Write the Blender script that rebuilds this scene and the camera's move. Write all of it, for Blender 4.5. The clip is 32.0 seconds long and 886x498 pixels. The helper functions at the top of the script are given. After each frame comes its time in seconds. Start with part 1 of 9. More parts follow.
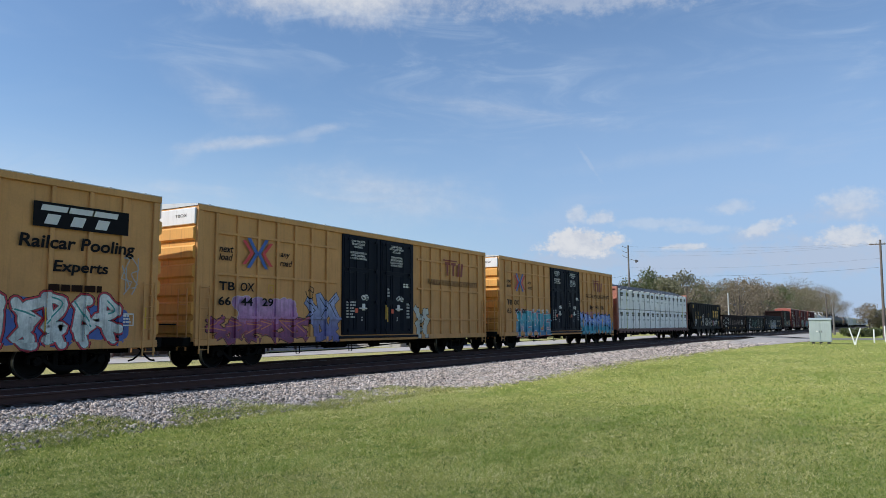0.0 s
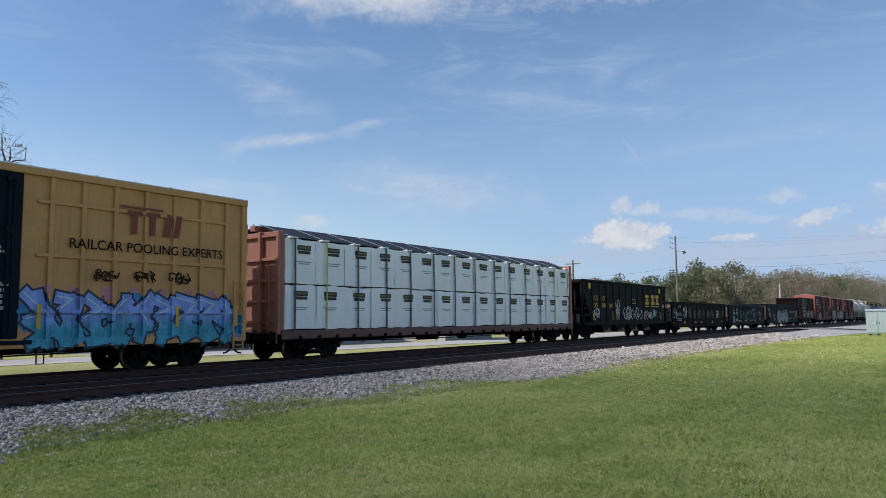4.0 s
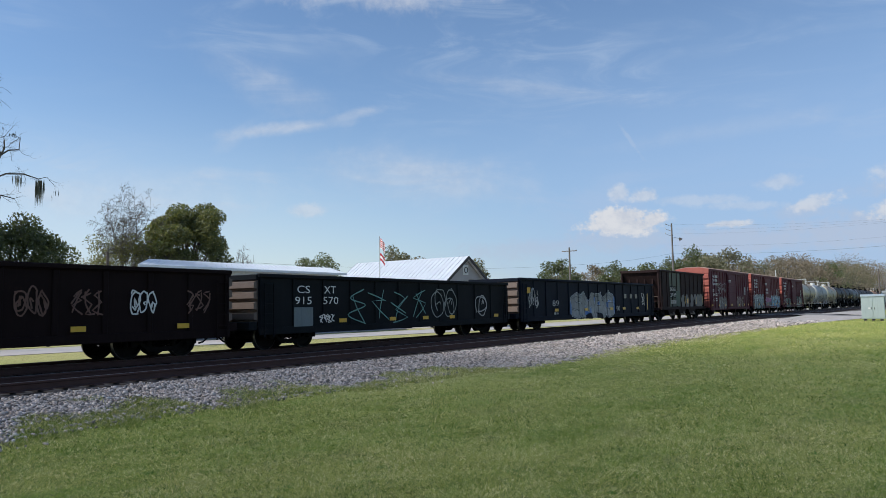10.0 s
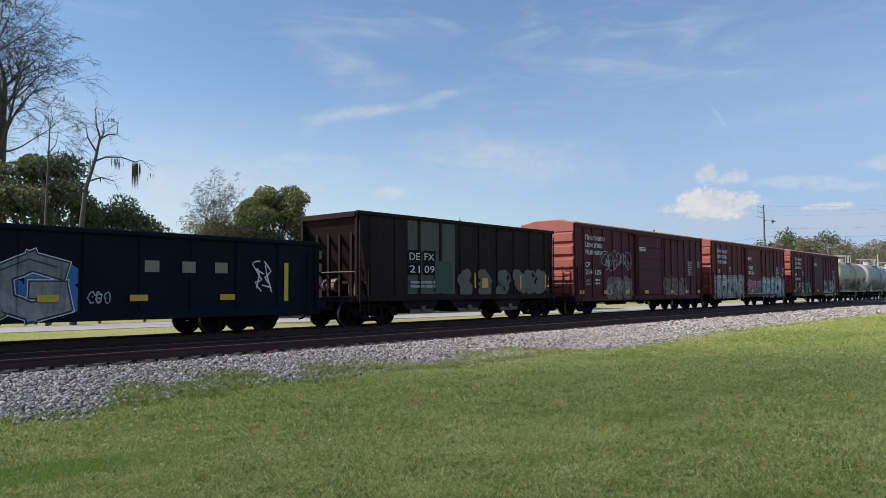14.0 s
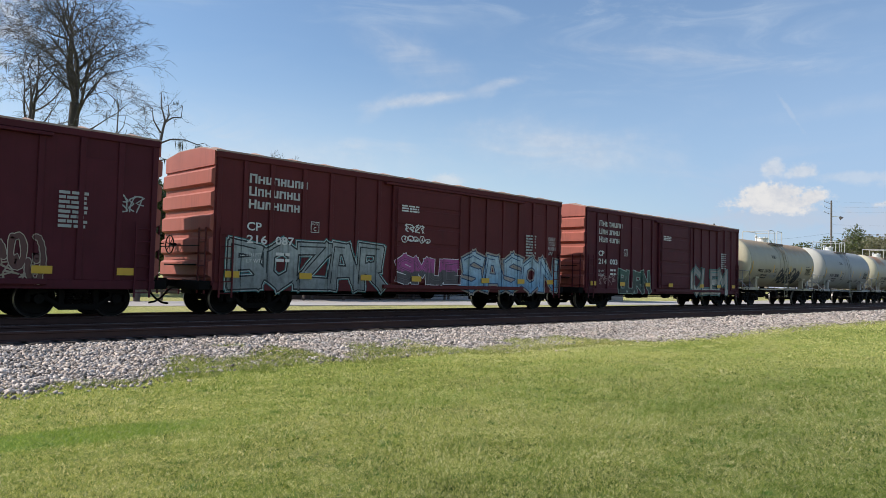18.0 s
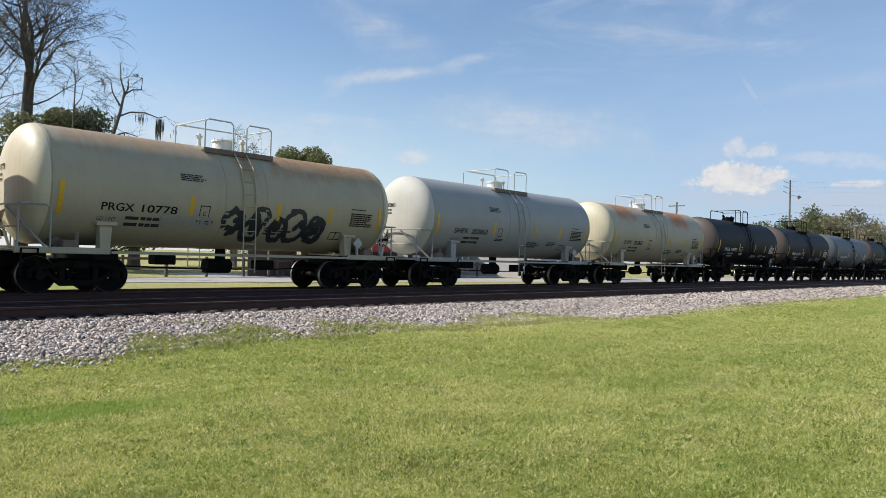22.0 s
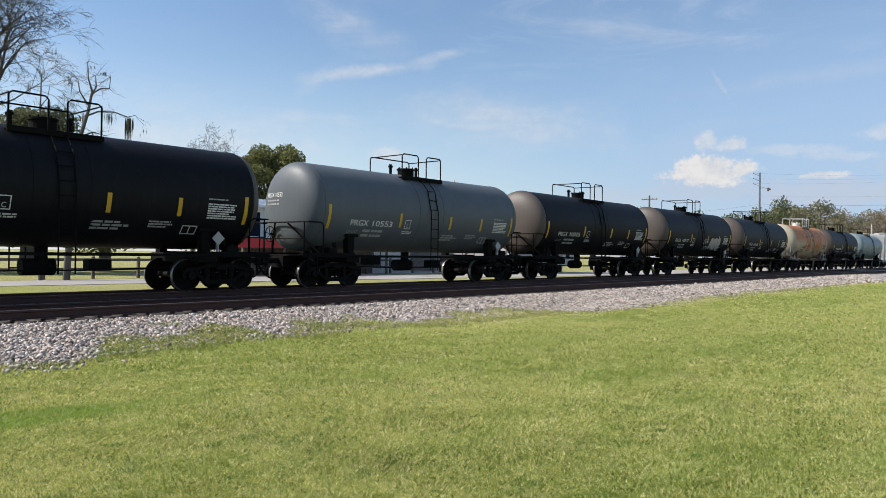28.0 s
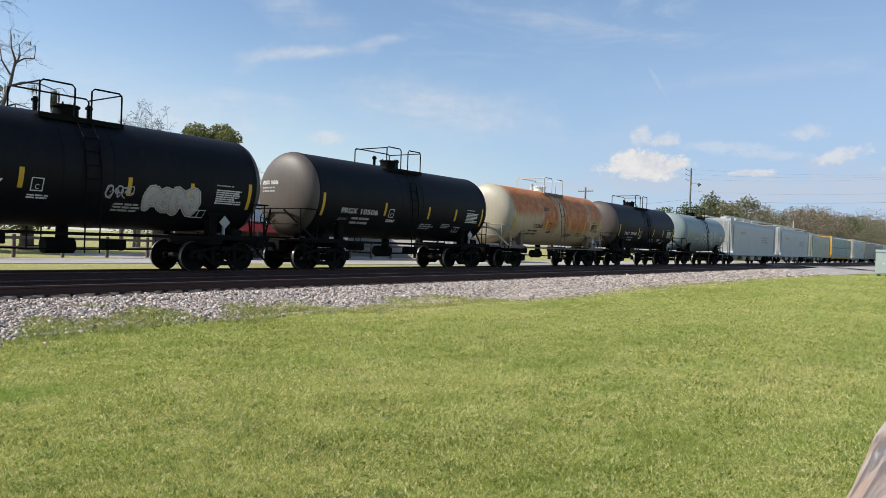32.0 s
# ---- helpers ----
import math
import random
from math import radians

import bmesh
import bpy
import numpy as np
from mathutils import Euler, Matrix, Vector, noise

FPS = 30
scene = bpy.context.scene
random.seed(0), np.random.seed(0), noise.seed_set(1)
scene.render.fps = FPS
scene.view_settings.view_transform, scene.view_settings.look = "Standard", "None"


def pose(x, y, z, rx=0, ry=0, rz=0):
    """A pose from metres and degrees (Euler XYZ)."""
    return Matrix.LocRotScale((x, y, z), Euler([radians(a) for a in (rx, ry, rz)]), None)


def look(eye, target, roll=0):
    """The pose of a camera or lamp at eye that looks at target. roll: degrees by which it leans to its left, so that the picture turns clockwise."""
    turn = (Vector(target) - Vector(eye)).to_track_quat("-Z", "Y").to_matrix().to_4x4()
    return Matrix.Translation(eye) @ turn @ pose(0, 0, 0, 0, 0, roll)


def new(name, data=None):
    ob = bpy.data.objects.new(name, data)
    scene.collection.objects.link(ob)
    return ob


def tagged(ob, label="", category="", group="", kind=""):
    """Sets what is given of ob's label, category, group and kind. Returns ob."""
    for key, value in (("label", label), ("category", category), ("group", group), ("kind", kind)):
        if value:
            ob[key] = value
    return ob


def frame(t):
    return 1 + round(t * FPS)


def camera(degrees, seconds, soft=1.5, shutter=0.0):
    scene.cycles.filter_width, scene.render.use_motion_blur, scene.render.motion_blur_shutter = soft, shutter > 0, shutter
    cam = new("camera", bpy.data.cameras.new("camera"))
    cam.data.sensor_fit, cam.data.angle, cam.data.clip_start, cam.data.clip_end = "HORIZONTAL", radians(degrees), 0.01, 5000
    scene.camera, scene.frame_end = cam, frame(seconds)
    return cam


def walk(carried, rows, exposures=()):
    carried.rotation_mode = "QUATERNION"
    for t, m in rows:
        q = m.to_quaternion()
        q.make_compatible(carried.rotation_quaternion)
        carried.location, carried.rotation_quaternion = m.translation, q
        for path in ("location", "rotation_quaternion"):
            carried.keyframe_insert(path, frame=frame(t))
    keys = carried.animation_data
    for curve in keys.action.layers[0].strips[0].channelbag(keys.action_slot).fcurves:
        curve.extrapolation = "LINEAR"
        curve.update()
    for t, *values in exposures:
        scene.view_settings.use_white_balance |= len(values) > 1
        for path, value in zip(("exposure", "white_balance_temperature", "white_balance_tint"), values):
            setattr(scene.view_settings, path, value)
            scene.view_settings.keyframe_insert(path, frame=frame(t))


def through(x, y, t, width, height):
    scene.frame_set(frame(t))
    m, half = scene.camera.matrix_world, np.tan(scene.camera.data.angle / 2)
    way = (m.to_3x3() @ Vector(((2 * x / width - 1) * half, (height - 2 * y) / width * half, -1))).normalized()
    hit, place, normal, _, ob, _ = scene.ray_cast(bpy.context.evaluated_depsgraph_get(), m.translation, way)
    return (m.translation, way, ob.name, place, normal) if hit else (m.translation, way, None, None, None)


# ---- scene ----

# ------------------------------------------------------------------ camera
LENS = 62.0
PATH = [  # seconds, x, y, z, yaw, pitch, roll
    (0, -0.000, 0.000, 1.650, -58.54, 6.00, 0.31),
    (0.5, -0.000, 0.004, 1.651, -58.26, 6.02, 0.36),
    (1, -0.001, 0.007, 1.652, -58.00, 6.03, 0.57),
    (1.5, -0.001, 0.011, 1.653, -57.59, 6.03, 0.67),
    (2, -0.001, 0.015, 1.654, -57.07, 6.00, 0.79),
    (2.5, -0.001, 0.018, 1.655, -56.42, 5.91, 0.84),
    (3, -0.002, 0.022, 1.656, -55.76, 5.83, 0.80),
    (3.5, -0.002, 0.026, 1.657, -55.32, 5.66, 0.74),
    (4, -0.002, 0.029, 1.658, -55.11, 5.53, 0.64),
    (4.5, -0.002, 0.033, 1.659, -55.19, 5.33, 0.57),
    (6.5, -0.015, 0.018, 1.659, -57.02, 4.75, 0.33),
    (7, -0.018, 0.014, 1.659, -57.31, 4.79, 0.32),
    (7.5, -0.021, 0.010, 1.659, -57.36, 4.87, 0.32),
    (8, -0.024, 0.006, 1.659, -57.15, 4.93, 0.21),
    (8.5, -0.027, 0.002, 1.659, -56.63, 4.92, 0.22),
    (9, -0.031, -0.002, 1.659, -56.13, 4.87, 0.40),
    (9.5, -0.015, -0.001, 1.651, -55.67, 4.74, 0.70),
    (10, 0.001, -0.001, 1.643, -55.33, 4.60, 0.96),
    (10.5, 0.017, -0.001, 1.636, -55.05, 4.49, 1.18),
    (11, 0.033, -0.001, 1.628, -54.76, 4.36, 1.22),
    (11.5, 0.049, -0.001, 1.620, -54.39, 4.12, 1.12),
    (12, 0.065, -0.001, 1.612, -54.00, 3.70, 0.99),
    (12.5, 0.081, -0.000, 1.605, -53.34, 3.39, 0.78),
    (13, 0.097, -0.000, 1.597, -52.02, 3.32, 0.81),
    (13.5, 0.113, -0.000, 1.589, -50.37, 3.43, 0.83),
    (15.5, 0.164, -0.117, 1.495, -46.27, 2.91, -2.14),
    (16, 0.164, -0.120, 1.496, -45.86, 2.70, -2.80),
    (16.5, 0.163, -0.123, 1.497, -45.36, 2.73, -2.91),
    (17, 0.163, -0.126, 1.499, -45.03, 2.75, -2.59),
    (17.5, 0.163, -0.130, 1.500, -44.87, 2.65, -2.01),
    (18, 0.162, -0.133, 1.501, -44.92, 2.37, -1.43),
    (18.5, 0.162, -0.136, 1.502, -45.16, 1.93, -1.19),
    (19, 0.162, -0.139, 1.504, -45.56, 1.53, -1.38),
    (19.5, 0.161, -0.142, 1.505, -46.11, 1.19, -1.73),
    (20, 0.161, -0.145, 1.506, -46.75, 1.00, -2.03),
    (20.5, 0.161, -0.145, 1.507, -47.29, 0.88, -2.13),
    (21, 0.161, -0.144, 1.507, -47.52, 0.77, -2.04),
    (21.5, 0.161, -0.143, 1.508, -47.58, 0.69, -1.83),
    (22, 0.161, -0.142, 1.509, -47.55, 0.64, -1.61),
    (22.5, 0.162, -0.141, 1.509, -47.51, 0.59, -1.31),
    (23, 0.162, -0.140, 1.510, -47.46, 0.54, -1.00),
    (23.5, 0.162, -0.139, 1.511, -47.37, 0.48, -0.67),
    (24, 0.162, -0.138, 1.511, -47.30, 0.43, -0.46),
    (24.5, 0.162, -0.137, 1.512, -47.28, 0.38, -0.27),
    (25, 0.162, -0.136, 1.513, -47.32, 0.33, -0.10),
    (25.5, 0.162, -0.135, 1.513, -47.47, 0.30, 0.05),
    (27.5, 0.161, -0.151, 1.514, -48.98, 0.44, -0.32),
    (28, 0.160, -0.154, 1.514, -49.44, 0.39, -0.72),
    (28.5, 0.160, -0.158, 1.514, -49.97, 0.23, -1.09),
    (29, 0.161, -0.161, 1.514, -50.52, 0.03, -1.20),
    (29.5, 0.162, -0.164, 1.514, -51.18, -0.07, -1.25),
    (30, 0.163, -0.167, 1.513, -51.82, -0.12, -1.25),
    (30.5, 0.164, -0.169, 1.513, -52.49, -0.05, -1.40),
    (31, 0.165, -0.172, 1.513, -53.16, -0.05, -1.70),
    (31.5, 0.166, -0.175, 1.513, -53.73, -0.24, -1.92),
    (32, 0.167, -0.178, 1.513, -54.23, -0.52, -2.06),
]
cam = camera(LENS, 32.0, 0.7)
walk(cam, [(t, pose(x, y, z, 90 + p, r, a)) for t, x, y, z, a, p, r in PATH],
     [(0, 0.11, 6150, 10), (12.0, 0.10, 6150, 10), (16.5, 0.24, 6550, 10), (32, 0.27, 6600, 10)])

# ------------------------------------------------------------------ world and sun
SUN_AZ, SUN_EL = 134.0, 42.0        # degrees: azimuth from +x towards +y, elevation


def direction(az, el):
    a, e = radians(az), radians(el)
    return Vector((math.cos(a) * math.cos(e), math.sin(a) * math.cos(e), math.sin(e)))


def node(tree, kind, at=None, **values):
    n = tree.nodes.new(kind)
    for key, value in values.items():
        n.inputs[key.replace("_", " ")].default_value = value
    return n


def math_node(tree, op, a, b=None, clamp=False):
    n = tree.nodes.new("ShaderNodeMath")
    n.operation, n.use_clamp = op, clamp
    for i, v in enumerate((a, b)):
        if v is None:
            continue
        if isinstance(v, (int, float)):
            n.inputs[i].default_value = v
        else:
            tree.links.new(v, n.inputs[i])
    return n.outputs[0]


def ranged(tree, v, a, b, c=0.0, d=1.0, smooth=True):
    n = tree.nodes.new("ShaderNodeMapRange")
    n.interpolation_type = "SMOOTHSTEP" if smooth else "LINEAR"
    tree.links.new(v, n.inputs["Value"])
    for key, x in (("From Min", a), ("From Max", b), ("To Min", c), ("To Max", d)):
        n.inputs[key].default_value = x
    return n.outputs["Result"]


def mix_colour(tree, f, a, b, mode="MIX"):
    n = tree.nodes.new("ShaderNodeMix")
    n.data_type, n.blend_type = "RGBA", mode
    for socket, v in ((n.inputs[0], f), (n.inputs[6], a), (n.inputs[7], b)):
        if isinstance(v, (int, float)):
            socket.default_value = v
        elif isinstance(v, tuple):
            socket.default_value = (*v, 1) if len(v) == 3 else v
        else:
            tree.links.new(v, socket)
    return n.outputs[2]


def noise_of(tree, vec, scale, detail=4.0, rough=0.55, dist=0.0):
    n = tree.nodes.new("ShaderNodeTexNoise")
    n.inputs["Scale"].default_value, n.inputs["Detail"].default_value = scale, detail
    n.inputs["Roughness"].default_value, n.inputs["Distortion"].default_value = rough, dist
    if vec is not None:
        tree.links.new(vec, n.inputs["Vector"])
    return n.outputs["Fac"]


def mapped(tree, vec, scale=(1, 1, 1), loc=(0, 0, 0), rot=(0, 0, 0)):
    n = tree.nodes.new("ShaderNodeMapping")
    n.inputs["Scale"].default_value, n.inputs["Location"].default_value, n.inputs["Rotation"].default_value = scale, loc, rot
    tree.links.new(vec, n.inputs["Vector"])
    return n.outputs[0]


def make_sky():
    world = bpy.data.worlds.new("sky")
    scene.world = world
    world.use_nodes = True
    tr = world.node_tree
    bg = tr.nodes["Background"]
    sky = tr.nodes.new("ShaderNodeTexSky")
    sky.sky_type, sky.sun_disc = "NISHITA", False
    sky.sun_elevation, sky.sun_rotation = radians(SUN_EL), radians(90 - SUN_AZ)
    sky.air_density, sky.dust_density, sky.ozone_density = 1.1, 0.25, 3.6
    way = tr.nodes.new("ShaderNodeTexCoord").outputs["Generated"]
    sep = tr.nodes.new("ShaderNodeSeparateXYZ")
    tr.links.new(way, sep.inputs[0])
    up = sep.outputs["Z"]
    # a flat layer of high cloud: directions spread on a plane overhead
    flat = tr.nodes.new("ShaderNodeVectorMath")
    flat.operation = "DIVIDE"
    high = math_node(tr, "ADD", math_node(tr, "MAXIMUM", up, 0.0), 0.12)
    comb = tr.nodes.new("ShaderNodeCombineXYZ")
    for k in range(3):
        tr.links.new(high, comb.inputs[k])
    tr.links.new(way, flat.inputs[0])
    tr.links.new(comb.outputs[0], flat.inputs[1])
    plane = flat.outputs[0]
    wisp = noise_of(tr, mapped(tr, way, (3.2, 3.2, 13.0), (1, 5, 2), (0.10, 0.06, 0)), 1.7, 9, 0.6, 1.1)
    fibre = ranged(tr, wisp, 0.44, 0.74, 0, 0.5)
    wide = noise_of(tr, mapped(tr, way, (2.0, 2.0, 5.0), (3, 1, 0)), 1.3, 5, 0.55, 0.5)
    veil = math_node(tr, "MULTIPLY", fibre, ranged(tr, wide, 0.40, 0.64, 0.08, 0.95))
    low = ranged(tr, up, 0.0, 0.30, 1.0, 0.0)

    def towards(az, a, b):
        d = tr.nodes.new("ShaderNodeVectorMath")
        d.operation = "DOT_PRODUCT"
        tr.links.new(way, d.inputs[0])
        d.inputs[1].default_value = direction(az, 4)
        return ranged(tr, d.outputs["Value"], a, b)

    glare = math_node(tr, "MULTIPLY", low, math_node(tr, "MULTIPLY", towards(88, 0.45, 1.0), 0.75))      # paler towards the sun
    dim = math_node(tr, "MULTIPLY", ranged(tr, up, 0.0, 0.46, 1.0, 0.0), math_node(tr, "MULTIPLY", towards(-10, 0.50, 0.97), 0.85))      # blue-grey away from it
    # bodies of cloud: soft caps round given directions, broken by noise
    rag = noise_of(tr, way, 22, 8, 0.6, 0.0)
    fine = noise_of(tr, way, 60, 6, 0.65, 0.0)
    edge = math_node(tr, "ADD", math_node(tr, "MULTIPLY", rag, 0.7), math_node(tr, "MULTIPLY", fine, 0.3))
    puff = math_node(tr, "ADD", math_node(tr, "MULTIPLY", noise_of(tr, mapped(tr, way, (1, 1, 1.5), (4, 2, 7)), 42, 7, 0.62), 0.75), math_node(tr, "MULTIPLY", noise_of(tr, way, 130, 5, 0.6), 0.25))
    total, under = None, None

    def cap(az, el, wide_deg, tall_deg, weight, soft=0.6, tilt=0.0, shaded=False):
        nonlocal total, under
        c = direction(az, el)
        right = Vector((-math.sin(radians(az)), math.cos(radians(az)), 0))
        top = c.cross(right) * -1
        ct, st = math.cos(radians(tilt)), math.sin(radians(tilt))
        ax, ay = right * ct + top * st, top * ct - right * st
        parts = []
        for vec, size in ((ax, wide_deg), (ay, tall_deg)):
            d = tr.nodes.new("ShaderNodeVectorMath")
            d.operation = "DOT_PRODUCT"
            tr.links.new(way, d.inputs[0])
            d.inputs[1].default_value = vec
            q = math_node(tr, "DIVIDE", math_node(tr, "SUBTRACT", d.outputs["Value"], vec.dot(c)), math.sin(radians(size)))
            parts.append(math_node(tr, "MULTIPLY", q, q))
        r = math_node(tr, "SQRT", math_node(tr, "ADD", *parts))
        r = math_node(tr, "ADD", r, math_node(tr, "MULTIPLY", math_node(tr, "SUBTRACT", 0.5, edge if soft > 1.0 else puff), 2.2 if soft > 1.0 else 2.9))
        front = tr.nodes.new("ShaderNodeVectorMath")
        front.operation = "DOT_PRODUCT"
        tr.links.new(way, front.inputs[0])
        front.inputs[1].default_value = c
        if soft > 1.1:      # thin ice cloud, drawn out in fibres
            weight_of = math_node(tr, "ADD", 0.5, math_node(tr, "MULTIPLY", fibre, 1.4))
        else:
            weight_of = 1.0
        m = math_node(tr, "MULTIPLY", math_node(tr, "MULTIPLY", weight_of, 1.0), math_node(tr, "GREATER_THAN", front.outputs["Value"], 0.3))
        m = math_node(tr, "MULTIPLY", m, ranged(tr, r, 1.0 - soft * 0.7, 1.0 + soft * 0.5, weight, 0.0), True)
        if shaded:
            under = m if under is None else math_node(tr, "MAXIMUM", under, m)
        else:
            total = m if total is None else math_node(tr, "MAXIMUM", total, m)

    cap(20.7, 6.05, 3.1, 0.75, 1.0, 0.5)         # the long cumulus with two puffs over it
    cap(20.9, 6.65, 2.2, 0.7, 1.0, 0.5)
    cap(18.5, 6.35, 0.9, 0.6, 1.0, 0.5)
    cap(21.0, 8.45, 0.75, 0.6, 0.55, 0.8)
    cap(19.1, 8.15, 1.05, 0.5, 0.6, 0.8)
    cap(13.3, 5.75, 1.3, 0.3, 0.8, 0.6)
    cap(9.7, 8.5, 1.3, 0.5, 0.4, 0.9)
    cap(7.7, 6.85, 1.4, 0.5, 0.65, 0.7, 14)
    cap(2.3, 8.3, 1.8, 0.8, 0.5, 0.9)
    cap(2.4, 6.0, 1.9, 0.7, 0.8, 0.6)
    cap(45.0, 7.6, 1.3, 0.5, 0.45, 0.9)
    cap(20.5, 5.0, 4.2, 0.9, 0.55, 0.9, 0, True)  # their grey undersides and the low bank along the horizon
    cap(13.5, 4.6, 5.0, 1.0, 0.65, 0.9, 0, True)
    cap(4.0, 4.7, 7.0, 1.2, 0.7, 0.9, 0, True)
    cap(2.5, 7.6, 2.4, 0.6, 0.4, 1.0, 0, True)
    cap(8.6, 6.3, 2.0, 0.5, 0.4, 1.0, 0, True)
    cap(28.0, 4.4, 5.0, 0.7, 0.4, 1.0, 0, True)
    cap(12.0, 7.0, 2.6, 0.3, 0.3, 1.0, -3)
    cap(15.5, 7.6, 3.0, 0.35, 0.32, 1.0, -3)
    cap(40.5, 25.2, 8.0, 2.1, 0.95, 1.05)        # the bright cloud high up
    cap(20.0, 24.6, 9.0, 1.3, 0.4, 1.0)
    cap(82.0, 18.0, 6.5, 5.5, 0.9, 1.0)          # glowing cloud towards the sun
    cap(45.9, 13.9, 4.6, 0.45, 0.52, 1.15, 8)     # the hooked streak of cirrus
    cap(42.0, 14.75, 2.6, 0.4, 0.50, 1.15, 14)
    cap(50.6, 12.9, 1.4, 0.5, 0.26, 1.2, 40)
    cap(47.5, 16.8, 5.0, 1.3, 0.26, 1.3, -24)
    cap(36.0, 10.2, 7.0, 1.7, 0.36, 1.3, -6)
    cap(27.0, 16.6, 7.0, 0.5, 0.24, 1.3, -10)
    cap(13.0, 12.6, 7.0, 0.6, 0.22, 1.3, 4)
    cap(58.0, 8.6, 9.0, 1.6, 0.38, 1.2, 4)
    cap(20.1, 12.5, 0.14, 1.5, 0.16, 1.0, 32)    # a short vapour trail
    shade = ranged(tr, puff, 0.36, 0.62, 0.35, 1.0)
    white = mix_colour(tr, shade, (3.9, 4.2, 4.8), (5.5, 5.5, 5.55))
    pale = mix_colour(tr, veil, sky.outputs[0], (4.0, 4.7, 5.6))
    pale = mix_colour(tr, dim, pale, (2.65, 3.65, 5.4))
    pale = mix_colour(tr, glare, pale, (5.0, 5.5, 6.1))
    pale = mix_colour(tr, under, pale, (3.75, 4.15, 4.95))
    both = mix_colour(tr, total, pale, white)
    tr.links.new(both, bg.inputs["Color"])
    bg.inputs["Strength"].default_value = 0.12
    sun = new("sun", bpy.data.lights.new("sun", "SUN"))
    sun.data.energy, sun.data.angle, sun.data.color = 5.0, radians(0.55), (1.0, 0.955, 0.88)
    sun.matrix_world = look(direction(SUN_AZ, SUN_EL) * 100, (0, 0, 0))


make_sky()
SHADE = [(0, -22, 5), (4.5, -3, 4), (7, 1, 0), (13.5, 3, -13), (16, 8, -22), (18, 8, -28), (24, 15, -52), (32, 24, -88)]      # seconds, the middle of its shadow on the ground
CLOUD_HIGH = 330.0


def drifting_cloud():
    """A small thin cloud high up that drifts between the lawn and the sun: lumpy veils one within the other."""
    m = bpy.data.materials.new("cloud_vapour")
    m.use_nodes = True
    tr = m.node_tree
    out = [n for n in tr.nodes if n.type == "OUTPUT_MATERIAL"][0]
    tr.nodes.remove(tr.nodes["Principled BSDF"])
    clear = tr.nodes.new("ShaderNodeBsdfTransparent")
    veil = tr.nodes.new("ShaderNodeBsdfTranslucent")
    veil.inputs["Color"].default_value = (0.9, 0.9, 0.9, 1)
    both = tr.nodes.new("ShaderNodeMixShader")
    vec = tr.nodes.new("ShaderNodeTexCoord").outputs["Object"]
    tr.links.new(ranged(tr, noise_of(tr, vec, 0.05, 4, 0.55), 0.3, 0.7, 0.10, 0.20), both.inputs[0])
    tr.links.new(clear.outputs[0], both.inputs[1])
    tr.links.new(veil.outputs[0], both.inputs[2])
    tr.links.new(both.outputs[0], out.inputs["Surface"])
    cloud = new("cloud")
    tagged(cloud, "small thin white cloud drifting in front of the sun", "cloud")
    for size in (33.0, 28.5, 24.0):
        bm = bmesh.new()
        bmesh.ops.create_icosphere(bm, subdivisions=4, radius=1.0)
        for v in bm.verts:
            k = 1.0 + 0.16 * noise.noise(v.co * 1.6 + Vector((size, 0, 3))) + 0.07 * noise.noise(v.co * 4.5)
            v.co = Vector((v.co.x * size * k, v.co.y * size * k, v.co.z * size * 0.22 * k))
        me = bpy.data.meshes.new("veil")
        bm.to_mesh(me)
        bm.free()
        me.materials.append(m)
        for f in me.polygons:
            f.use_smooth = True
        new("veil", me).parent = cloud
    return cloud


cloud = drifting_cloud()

# ------------------------------------------------------------------ materials


